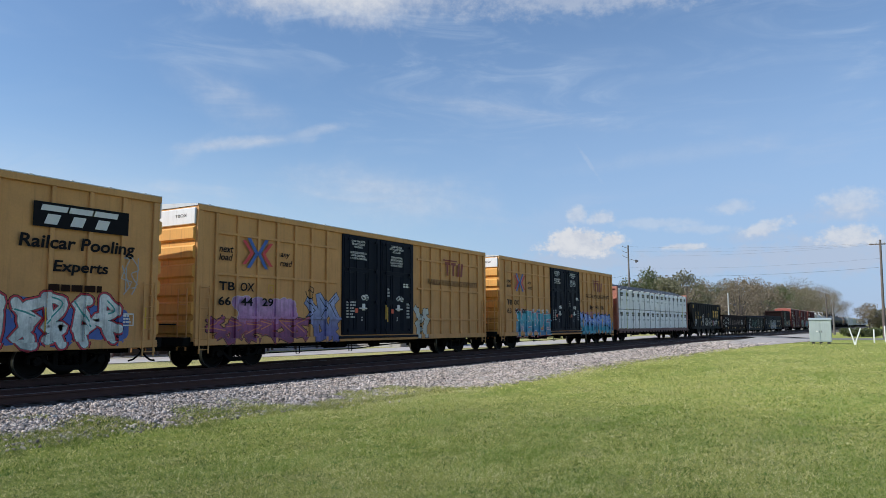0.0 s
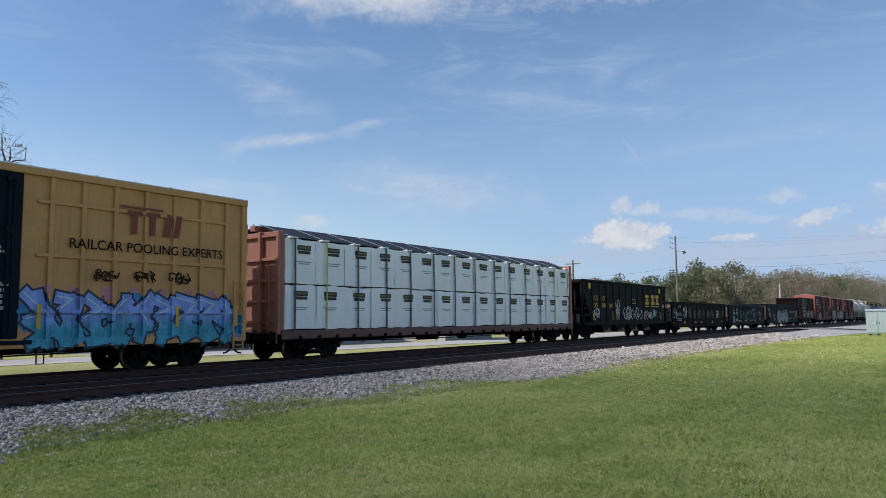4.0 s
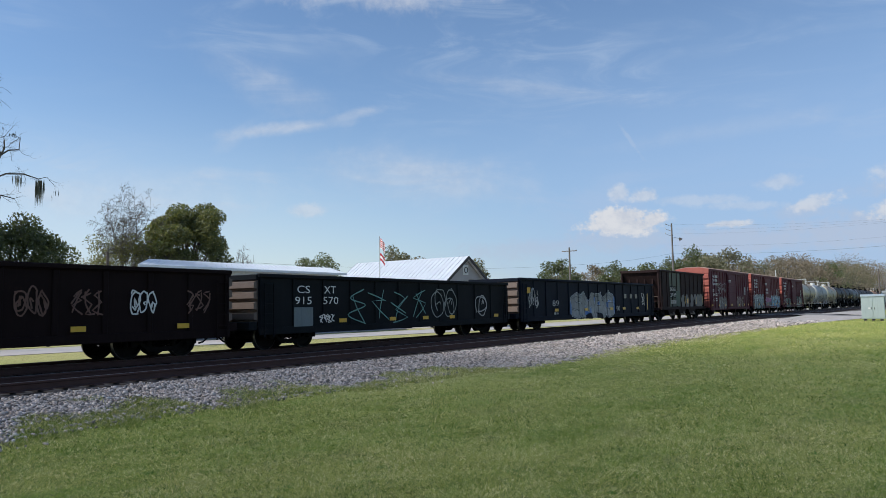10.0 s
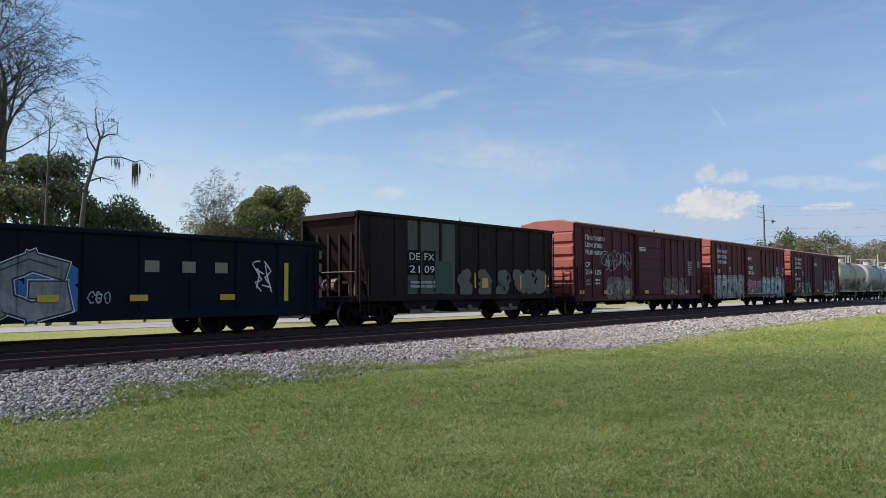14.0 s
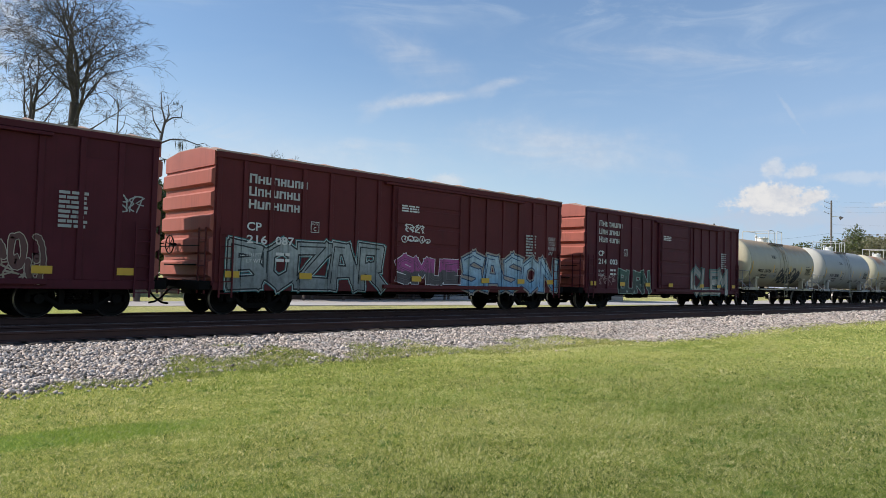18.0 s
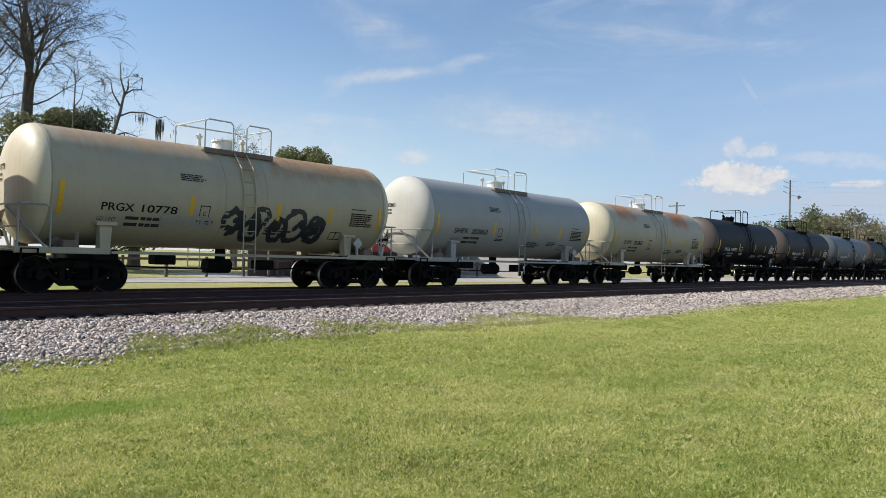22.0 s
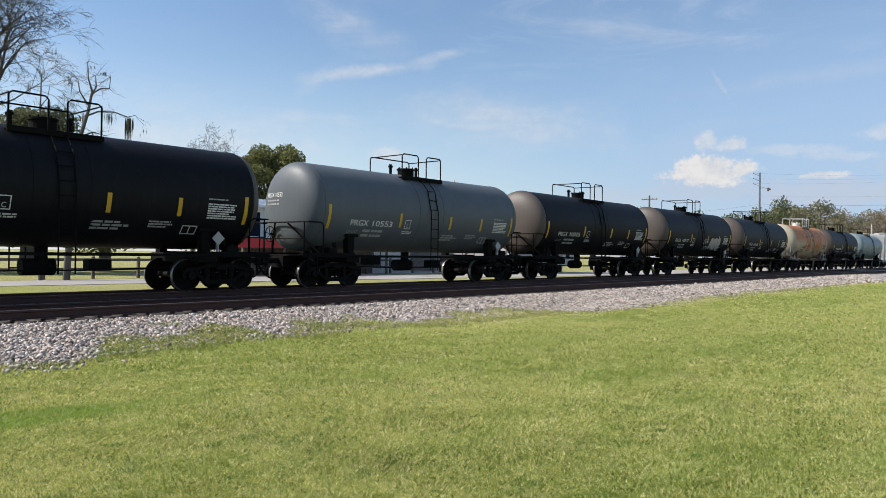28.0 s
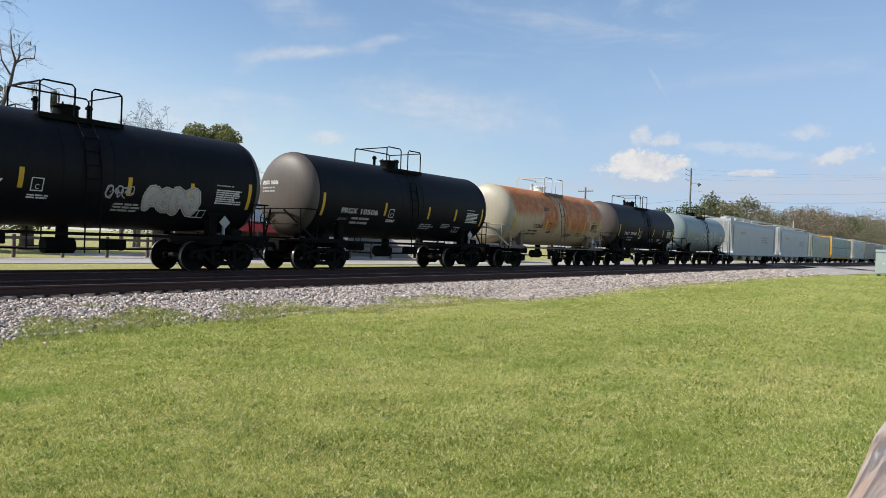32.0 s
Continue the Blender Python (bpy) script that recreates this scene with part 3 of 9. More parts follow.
stained(M["tank_rusty"], [(-5.3, -2.2, 2.6, 1.0), (-2.4, -0.3, 2.0, 1.0), (0.2, 3.6, 1.9, 1.0), (3.6, 5.4, 2.5, 0.95)], (0.56, 0.20, 0.045), (0.36, 0.10, 0.03))
M["lawn"] = lawn_material()


def blade_material(name, through=0.4):
    """Mown grass: every blade has its own green or straw, in drifts of lusher and drier turf."""
    m = bpy.data.materials.new(name)
    m.use_nodes = True
    tr = m.node_tree
    bs = tr.nodes["Principled BSDF"]
    vec = tr.nodes.new("ShaderNodeTexCoord").outputs["Object"]
    rnd = tr.nodes.new("ShaderNodeNewGeometry").outputs["Random Per Island"]
    lush = lush_mask(tr, vec)
    wide = noise_of(tr, vec, 0.16, 4, 0.6)
    mid = noise_of(tr, vec, 1.6, 6, 0.7)
    wild = math_node(tr, "ADD", math_node(tr, "MULTIPLY", rnd, 1.42), -0.20)
    dry = math_node(tr, "ADD", wild, math_node(tr, "MULTIPLY", math_node(tr, "SUBTRACT", mid, 0.5), 1.3))
    clump = noise_of(tr, mapped(tr, vec, (1, 1, 1), (3, 8, 0)), 7.0, 4, 0.7)
    dry = math_node(tr, "ADD", dry, math_node(tr, "MULTIPLY", math_node(tr, "SUBTRACT", clump, 0.5), 1.0))
    dry = math_node(tr, "ADD", dry, math_node(tr, "MULTIPLY", math_node(tr, "SUBTRACT", wide, 0.5), 0.8))
    dry = math_node(tr, "ADD", dry, math_node(tr, "MULTIPLY", verge(tr, vec), 0.3))
    ramp = tr.nodes.new("ShaderNodeValToRGB")
    tr.links.new(dry, ramp.inputs[0])
    stops = [(0.0, (0.04, 0.085, 0.010)), (0.2, (0.170, 0.250, 0.040)), (0.45, (0.355, 0.400, 0.085)), (0.66, (0.54, 0.52, 0.185)), (0.85, (0.73, 0.655, 0.29)), (1.0, (0.88, 0.80, 0.48))]
    while len(ramp.color_ramp.elements) < len(stops):
        ramp.color_ramp.elements.new(0.5)
    for e, (at, c) in zip(ramp.color_ramp.elements, stops):
        e.position, e.color = at, (*c, 1)
    tint = mix_colour(tr, math_node(tr, "MULTIPLY", lush, 0.6), ramp.outputs[0], (0.235, 0.365, 0.035))
    tr.links.new(tint, bs.inputs["Base Color"])
    bs.inputs["Roughness"].default_value = 0.6
    bs.inputs["Specular IOR Level"].default_value = 0.3
    out = [n for n in tr.nodes if n.type == "OUTPUT_MATERIAL"][0]
    t = tr.nodes.new("ShaderNodeBsdfTranslucent")
    tr.links.new(mix_colour(tr, 1.0, tint, (1.0, 1.0, 0.55), "MULTIPLY"), t.inputs["Color"])
    s = tr.nodes.new("ShaderNodeMixShader")
    s.inputs[0].default_value = through
    tr.links.new(bs.outputs[0], s.inputs[1])
    tr.links.new(t.outputs[0], s.inputs[2])
    tr.links.new(s.outputs[0], out.inputs["Surface"])
    return m


M["blade"] = blade_material("grass_blade")
M["blade_weed"] = surface("weed_blade", (0.15, 0.19, 0.045), 0.6, vary=0.25, scale=0.8, island=0.5, second=(0.26, 0.21, 0.09), second_amount=0.8, second_scale=0.9)
M["clover"] = surface("clover_leaf", (0.12, 0.22, 0.035), 0.6, vary=0.25, scale=0.8, island=0.55)
transmit(M["clover"], 0.3, (0.14, 0.26, 0.03))
transmit(M["blade_weed"], 0.4, (0.24, 0.30, 0.06))

# ------------------------------------------------------------------ mesh helpers


class Shape:
    """Collects vertices and faces of simple solids, then makes one mesh."""

    def __init__(self):
        self.v, self.f, self.m = [], [], []

    def add(self, verts, faces, mi=0):
        n = len(self.v)
        self.v.extend(verts)
        self.f.extend([tuple(i + n for i in f) for f in faces])
        self.m.extend([mi] * len(faces))
        return self

    def box(self, x0, x1, y0, y1, z0, z1, c=0.0, mi=0):
        if c <= 0:
            v = [(x, y, z) for x in (x0, x1) for y in (y0, y1) for z in (z0, z1)]
            return self.add(v, [(0, 1, 3, 2), (4, 6, 7, 5), (0, 4, 5, 1), (2, 3, 7, 6), (0, 2, 6, 4), (1, 5, 7, 3)], mi)
        cx, cy, cz = (x0 + x1) / 2, (y0 + y1) / 2, (z0 + z1) / 2
        hx, hy, hz = abs(x1 - x0) / 2, abs(y1 - y0) / 2, abs(z1 - z0) / 2
        c = min(c, hx * 0.9, hy * 0.9, hz * 0.9)
        v, ids = [], {}
        for sx in (-1, 1):
            for sy in (-1, 1):
                for sz in (-1, 1):
                    for k in range(3):
                        h = [hx - c, hy - c, hz - c]
                        h[k] += c
                        ids[sx, sy, sz, k] = len(v)
                        v.append((cx + sx * h[0], cy + sy * h[1], cz + sz * h[2]))
        f = []
        for k in range(3):
            a, b = [(1, 2), (0, 2), (0, 1)][k]
            for s in (-1, 1):
                q = []
                for u, w in ((-1, -1), (1, -1), (1, 1), (-1, 1)):
                    t = [0, 0, 0]
                    t[k], t[a], t[b] = s, u, w
                    q.append(ids[(*t, k)])
                if (s > 0) == (k == 1):
                    q.reverse()
                f.append(tuple(q))
            for u in (-1, 1):
                for w in (-1, 1):
                    t0, t1 = [0, 0, 0], [0, 0, 0]
                    t0[k], t1[k] = -1, 1
                    t0[a] = t1[a] = u
                    t0[b] = t1[b] = w
                    q = [ids[(*t0, a)], ids[(*t1, a)], ids[(*t1, b)], ids[(*t0, b)]]
                    if (u * w > 0) != (k == 1):
                        q.reverse()
                    f.append(tuple(q))
        for sx in (-1, 1):
            for sy in (-1, 1):
                for sz in (-1, 1):
                    q = [ids[sx, sy, sz, k] for k in range(3)]
                    if sx * sy * sz < 0:
                        q.reverse()
                    f.append(tuple(q))
        return self.add(v, f, mi)

    def cyl(self, a, b, r, n=10, r2=None, mi=0, caps=True):
        a, b = Vector(a), Vector(b)
        r2 = r if r2 is None else r2
        d = (b - a).normalized()
        u = d.orthogonal().normalized()
        w = d.cross(u)
        v = []
        for p, q in ((a, r), (b, r2)):
            for i in range(n):
                t = 2 * math.pi * i / n
                v.append(tuple(p + (u * math.cos(t) + w * math.sin(t)) * q))
        f = [(i, (i + 1) % n, n + (i + 1) % n, n + i) for i in range(n)]
        if caps:
            f += [tuple(range(n - 1, -1, -1)), tuple(range(n, 2 * n))]
        return self.add(v, f, mi)

    def tube(self, points, r, n=6, mi=0):
        pts = [Vector(p) for p in points]
        rings, u = [], None
        for i, p in enumerate(pts):
            d = (pts[min(i + 1, len(pts) - 1)] - pts[max(i - 1, 0)]).normalized()
            if u is None:
                u = d.orthogonal().normalized()
            u = (u - d * u.dot(d)).normalized()
            w = d.cross(u)
            rr = r if isinstance(r, (int, float)) else r[i]
            rings.append([tuple(p + (u * math.cos(2 * math.pi * k / n) + w * math.sin(2 * math.pi * k / n)) * rr) for k in range(n)])
        v = [p for ring in rings for p in ring]
        f = [(a * n + k, a * n + (k + 1) % n, (a + 1) * n + (k + 1) % n, (a + 1) * n + k) for a in range(len(pts) - 1) for k in range(n)]
        f += [tuple(range(n - 1, -1, -1)), tuple(range((len(pts) - 1) * n, len(pts) * n))]
        return self.add(v, f, mi)

    def prism(self, profile, x0, x1, mi=0):
        """Extrudes a closed (y, z) outline along x."""
        n = len(profile)
        v = [(x0, y, z) for y, z in profile] + [(x1, y, z) for y, z in profile]
        f = [(i, (i + 1) % n, n + (i + 1) % n, n + i) for i in range(n)] + [tuple(range(n - 1, -1, -1)), tuple(range(n, 2 * n))]
        return self.add(v, f, mi)

    def slab(self, outline, y0, y1, mi=0):
        """Extrudes a closed (x, z) outline along y."""
        n = len(outline)
        v = [(x, y0, z) for x, z in outline] + [(x, y1, z) for x, z in outline]
        f = [(i, n + i, n + (i + 1) % n, (i + 1) % n) for i in range(n)] + [tuple(range(n)), tuple(range(2 * n - 1, n - 1, -1))]
        return self.add(v, f, mi)

    def quad(self, a, b, c, d, mi=0):
        return self.add([a, b, c, d], [(0, 1, 2, 3)], mi)

    def mesh(self, name, mats, smooth=False, angle=0.6):
        me = bpy.data.meshes.new(name)
        me.from_pydata(self.v, [], self.f)
        for m in (mats if isinstance(mats, (list, tuple)) else [mats]):
            me.materials.append(m)
        if any(self.m):
            me.polygons.foreach_set("material_index", self.m)
        if smooth:
            me.polygons.foreach_set("use_smooth", [True] * len(me.polygons))
            me.set_sharp_from_angle(angle=angle)
        me.update()
        return me


def part(name, data, material, parent, label="", at=None, smooth=False):
    """Links a Shape (or a ready mesh) as one mesh object under a thing or a part."""
    me = data.mesh(name, material, smooth) if isinstance(data, Shape) else data
    ob = new(name, me)
    ob.parent = parent
    if at is not None:
        ob.matrix_basis = at
    if label:
        tagged(ob, label)
    return ob


def thing(name, label, category, group="", m=None, kind=""):
    ob = new(name)
    ob.empty_display_size = 0.3
    if m is not None:
        ob.matrix_basis = m
    return tagged(ob, label, category, group, kind)


def solid(name, data, material, label, category="", group="", kind="", m=None, smooth=False):
    me = data.mesh(name, material, smooth) if isinstance(data, Shape) else data
    ob = new(name, me)
    if m is not None:
        ob.matrix_basis = m
    return tagged(ob, label, category, group, kind)


def big_mesh(name, verts, faces, material, per=3):
    """A mesh from arrays, quick for many thousand faces of one size."""
    me = bpy.data.meshes.new(name)
    verts, faces = np.asarray(verts, np.float32), np.asarray(faces, np.int32)
    me.vertices.add(len(verts))
    me.vertices.foreach_set("co", verts.ravel())
    me.loops.add(faces.size)
    me.loops.foreach_set("vertex_index", faces.ravel())
    me.polygons.add(len(faces))
    me.polygons.foreach_set("loop_start", np.arange(0, faces.size, per, dtype=np.int32))
    me.materials.append(material)
    me.update(calc_edges=True)
    me.validate()
    return me

# ------------------------------------------------------------------ ground, road and track


def ground_height(x, y):
    """The lawn is nearly level, with a soft rise towards the ballast and beyond the road."""
    z = 0.02 * math.sin(x * 0.21 + 1.0) * math.sin(y * 0.33) if y < 11 else 0.0
    if y > 24:
        z += 0.02 * min((y - 24) / 10, 1)
    return z


def build_ground():
    xs = np.concatenate([[-1500, -700, -300, -120, -60], np.arange(-30, 90, 1.5), [100, 130, 180, 260, 400, 700, 1200, 2500]])
    ys = np.concatenate([[-1500, -600, -200, -80, -30], np.arange(-15, 12.1, 0.9), [13.5, 16, 20, 23, 24.5, 27, 30, 36, 45, 60, 90, 150, 300, 700, 2500]])
    v = [(x, y, ground_height(x, y)) for x in xs for y in ys]
    n = len(ys)
    f = [(i * n + j, (i + 1) * n + j, (i + 1) * n + j + 1, i * n + j + 1) for i in range(len(xs) - 1) for j in range(n - 1)]
    s = Shape()
    s.add(v, f)
    solid("ground", s, M["lawn"], "mown green lawn with straw-coloured flecks", "lawn", kind="structure", smooth=True)


EDGE = [(-5, 10.2), (4.8, 10.05), (5.4, 11.1), (5.9, 12.2), (6.3, 11.1), (7.35, 12.45), (8.1, 12.75), (8.4, 10.8), (9.7, 12.0), (11.1, 11.65), (12.0, 10.6), (14.1, 11.3), (15.7, 11.45), (17.9, 10.1), (20.9, 9.7), (24, 10.3), (31, 10.7), (57, 10.0), (62, 9.5), (88, 6.6)]


def edge_y(x):
    """Where the lawn meets the ballast: a ragged line with tongues of grass that reach into the stones."""
    x = np.asarray(x, float)
    return np.interp(x, [a for a, _ in EDGE], [b for _, b in EDGE]) + 0.12 * np.sin(x * 4.1) + 0.08 * np.sin(x * 9.3 + 1) + 0.15 * np.sin(x * 1.13 + 2)


NEAR_TRACK = 15.6
BED = [(10.0, -0.03), (13.75, 0.14), (17.3, 0.16), (17.9, 0.12), (18.5, 0.16), (21.6, 0.16), (23.2, -0.02)]


def bed_height(y):
    return np.interp(y, [a for a, _ in BED], [b for _, b in BED])


def build_bed():
    xs = np.concatenate([np.arange(-160, 0, 8), np.arange(0, 60, 0.5), np.arange(60, 720, 12)])
    prof = [a for a, _ in BED]
    v = []
    for x in xs:
        for k, y in enumerate(prof):
            z = bed_height(y) + (noise.noise((x * 1.3, y * 2, 0)) * 0.02 if 0 < k < len(prof) - 1 else 0)
            v.append((x, y, z))
    n = len(prof)
    f = [(i * n + j, (i + 1) * n + j, (i + 1) * n + j + 1, i * n + j + 1) for i in range(len(xs) - 1) for j in range(n - 1)]
    s = Shape()
    s.add(v, f)
    solid("ballast_bed", s, M["ballast_bed"], "grey crushed-stone ballast bed under the tracks", "ballast", kind="structure")


def rock_variants(count, rnd):
    out = []
    for k in range(count):
        s = Shape()
        s.box(-1, 1, -1, 1, -1, 1)
        co = np.array([[c * rnd.uniform(0.45, 1.05) for c in v] for v in s.v]) * np.array([rnd.uniform(0.9, 1.4), rnd.uniform(0.7, 1.0), rnd.uniform(0.55, 0.8)])
        fs = np.array([t for f in s.f for t in ((f[0], f[1], f[2]), (f[0], f[2], f[3]))])
        out.append((co, fs))
    return out


def scatter_stones():
    """Crushed stone on the near shoulder, thick close to the camera and thinner far off."""
    rnd = np.random.RandomState(5)
    kinds = rock_variants(14, random.Random(3))
    vs, fs, n = [], [], 0
    bands = [(-2, 8, 580), (8, 16, 520), (16, 26, 380), (26, 42, 170), (42, 75, 62)]
    for xa, xb, dens in bands:
        count = int((xb - xa) * 4.9 * dens)
        px = rnd.uniform(xa, xb, count)
        py = rnd.uniform(9.3, 14.2, count)
        es = edge_y(px)
        for x, y, e in zip(px, py, es):
            e += 0.35 * noise.noise((x * 1.7, y * 1.7, 2.0))
            if y < e and rnd.rand() > (0.4 * math.exp(-(e - y) / 0.3) if y < 10.3 else 0.22 + 0.3 * math.exp(-(e - y) / 0.4)):
                continue
            co, ff = kinds[rnd.randint(14)]
            size = rnd.uniform(0.012, 0.030) * (1 if dens > 400 else 1.05 if dens > 220 else 1.4 if dens > 80 else 2.0)
            if rnd.rand() < 0.06:
                size *= 1.5
            a = rnd.uniform(0, 6.28)
            ca, sa = math.cos(a), math.sin(a)
            z = max(float(bed_height(y)), 0.0) + size * rnd.uniform(0.1, 0.9)
            tilt = rnd.uniform(-0.7, 0.7)
            q = co * size
            q = np.stack([q[:, 0] * math.cos(tilt) - q[:, 2] * math.sin(tilt), q[:, 1], q[:, 0] * math.sin(tilt) + q[:, 2] * math.cos(tilt)], 1)
            vs.append(np.stack([q[:, 0] * ca - q[:, 1] * sa + x, q[:, 0] * sa + q[:, 1] * ca + y, q[:, 2] + z], 1))
            fs.append(ff + n)
            n += len(co)
    me = big_mesh("ballast_stones", np.concatenate(vs), np.concatenate(fs), M["stone"])
    solid("ballast_stones", me, None, "pale grey crushed stone scattered along the track shoulder", "ballast", kind="stuff")


def scatter_grass():
    """Short mown blades over the lawn, thinner and broader with distance, and tufts that grow into the ballast edge."""
    rnd = np.random.RandomState(8)

    def blades(x, y, z, h, w, name, material, label, category):
        k = len(x)
        a = rnd.uniform(0, 6.283, k)
        lean = rnd.uniform(0.4, 1.5, k) * h
        b = rnd.uniform(0, 6.283, k)
        p0 = np.stack([x - np.cos(a) * w, y - np.sin(a) * w, z], 1)
        p1 = np.stack([x + np.cos(a) * w, y + np.sin(a) * w, z], 1)
        p2 = np.stack([x + np.cos(b) * lean, y + np.sin(b) * lean, z + h], 1)
        v = np.stack([p0, p1, p2], 1).reshape(-1, 3)
        me = big_mesh(name, v, np.arange(3 * k).reshape(-1, 3), material)
        solid(name, me, None, label, category, kind="stuff")

    k = 860000
    u = rnd.rand(k)
    p = 0.62                                     # density falls with distance as r ** -(1 + p + 1)
    r = (3.9 ** -p + u * (75.0 ** -p - 3.9 ** -p)) ** (-1 / p)
    az = np.radians(rnd.uniform(0, 86, k))
    x, y = r * np.cos(az), r * np.sin(az)
    e = edge_y(x)
    ok = (y < e + rnd.normal(-0.1, 0.14, k)) & (rnd.rand(k) < np.clip(1.25 - (y - 10.2) * 0.35, 0.35, 1))
    x, y, r = x[ok], y[ok], r[ok]
    z = np.maximum(0.02 * np.sin(x * 0.21 + 1.0) * np.sin(y * 0.33) * (y < 11), np.where(y > 10.2, bed_height(y), -1.0))
    k = len(x)
    tuft = np.sin(x * 2.1 + 1.3 * np.sin(y * 1.7)) * np.sin(y * 2.6 + 1.1 * np.sin(x * 1.3))
    far = np.maximum(r / 5.0, 1.0)
    h = (0.0085 + 0.0135 * rnd.rand(k) + 0.006 * np.clip(tuft, 0, 1)) * far ** 0.43 * np.where(y > 10.3, 2.2, 1.0)
    w = (0.0020 + 0.0022 * rnd.rand(k)) * far ** 0.72
    blades(x, y, z - 0.004, h, w, "lawn_grass", M["blade"], "short mown grass blades, green and straw", "grass")
    # low rosettes of clover and coarse grass in the turf
    n = 150
    cr = (3.6 ** -0.7 + rnd.rand(n) * (20.0 ** -0.7 - 3.6 ** -0.7)) ** (-1 / 0.7)
    ca = np.radians(rnd.uniform(2, 84, n))
    cx, cy = cr * np.cos(ca), cr * np.sin(ca)
    keep = cy < edge_y(cx) - 0.4
    cx, cy = cx[keep], cy[keep]
    radius = rnd.uniform(0.04, 0.17, len(cx)) * rnd.uniform(0.6, 1.4, len(cx))
    pick = rnd.randint(0, len(cx), 9000)
    a, q = rnd.uniform(0, 6.283, 9000), np.sqrt(rnd.rand(9000)) * (0.6 + 0.9 * rnd.rand(9000))
    x, y = cx[pick] + radius[pick] * q * np.cos(a) * 1.5, cy[pick] + radius[pick] * q * np.sin(a)
    z = 0.02 * np.sin(x * 0.21 + 1.0) * np.sin(y * 0.33)
    blades(x, y, z - 0.003, rnd.uniform(0.014, 0.034, len(x)), rnd.uniform(0.003, 0.0055, len(x)), "clover_patches", M["clover"], "dark green clover and coarse grass rosettes in the turf", "weeds")
    # tufts and weeds where the lawn runs out into the stones
    k = 170000
    x = np.concatenate([rnd.uniform(-1, 17, k * 3 // 4), rnd.uniform(17, 55, k // 4)])
    e = edge_y(x)
    y = rnd.uniform(9.8, 13.0, len(x))
    patchy = np.array([noise.noise((a * 0.9, b * 1.1, 7.0)) + 0.6 * noise.noise((a * 2.6, b * 2.6, 1.0)) for a, b in zip(x, y)])
    ok = (patchy > -0.05 + 0.3 * rnd.rand(len(x)) + np.clip(y - e, -0.6, 1.5) * 0.7) & (np.abs(y - e) < 1.6)
    x, y = x[ok], y[ok]
    z = np.maximum(bed_height(y), 0.0)
    h = rnd.uniform(0.03, 0.085, len(x))
    pick = rnd.rand(len(x)) < 0.45
    wd = 0.0030 * (1 + np.maximum(np.hypot(x, y) - 9, 0) * 0.06)
    blades(x[pick], y[pick], z[pick], h[pick] * 1.1, wd[pick], "edge_weeds", M["blade_weed"], "low olive weeds along the ballast edge", "weeds")
    pick = ~pick
    blades(x[pick], y[pick], z[pick], h[pick], wd[pick], "edge_grass", M["blade"], "ragged grass growing into the ballast edge", "grass")


def rail_profile():
    return [(-0.07, 0.0), (0.07, 0.0), (0.07, 0.012), (0.012, 0.03), (0.009, 0.12), (0.034, 0.135), (0.034, 0.165), (0.026, 0.172), (-0.026, 0.172), (-0.034, 0.165), (-0.034, 0.135), (-0.009, 0.12), (-0.012, 0.03), (-0.07, 0.012)]


def build_track(y, name, label):
    th = thing(name, label, "railway track", kind="structure")
    for k in (-1, 1):
        s = Shape()
        s.prism([(y + k * 0.7525 + a, RAIL_Z - 0.172 + b) for a, b in rail_profile()], -160, 720)
        part("rail", s, M["rail"], th, "rust-brown rail")
        s = Shape()
        s.prism([(y + k * 0.7525 + a, RAIL_Z + b) for a, b in ((-0.024, 0.0), (0.024, 0.0), (0.02, 0.003), (-0.02, 0.003))], -160, 720)
        part("rail_head", s, M["rail_top"], th, "worn bright running surface")
    return th


def build_ties(th, y, near):
    rnd = random.Random(int(y))
    proto = []
    for k in range(5):
        s = Shape()
        hx = 0.115 + rnd.uniform(-0.01, 0.01)
        s.box(-hx, hx, -1.3 + rnd.uniform(-0.06, 0.06), 1.3 + rnd.uniform(-0.06, 0.06), -0.16, 0.0, 0.012)
        proto.append(s.mesh("tie", M["tie"]))
    plate = Shape()
    for k in (-1, 1):
        plate.box(-0.09, 0.09, k * 0.7525 - 0.17, k * 0.7525 + 0.17, 0.0, 0.014)
        for a in (-0.11, 0.11):
            plate.box(-0.05, -0.025, k * 0.7525 + a - 0.012, k * 0.7525 + a + 0.012, 0.0, 0.035)
    z = RAIL_Z - 0.182
    x = -12.0
    count = 0
    if near:
        while count < 150:
            part("tie", proto[count % 5], None, th, at=pose(x, y + rnd.uniform(-0.05, 0.05), z - rnd.uniform(0, 0.01), 0, 0, rnd.uniform(-1.2, 1.2)))
            x += 0.53
            count += 1
    s = Shape()
    u = x
    while u < 330:
        s.box(u - 0.115, u + 0.115, y - 1.3 + rnd.uniform(-0.05, 0.05), y + 1.3, z - 0.14, z)
        u += 0.53 if u < 120 else 1.06
    ob = part("tie_row", s, M["tie"], th)
    tagged(ob, kind="stuff")
    s = Shape()
    u = -12.0
    while u < 70:
        for k in (-1, 1):
            s.box(u - 0.09, u + 0.09, y + k * 0.7525 - 0.17, y + k * 0.7525 + 0.17, z, z + 0.012)
        u += 0.53
    tagged(part("tie_plate_row", s, M["rail"], th), kind="stuff")


RAIL_Z = 0.36
TRACK_Y = 19.85
build_ground()
build_bed()
near_track = build_track(NEAR_TRACK, "track_near", "empty near track with rusty rails and dark wooden ties")
far_track = build_track(TRACK_Y, "track_far", "far track under the train with dark wooden ties")


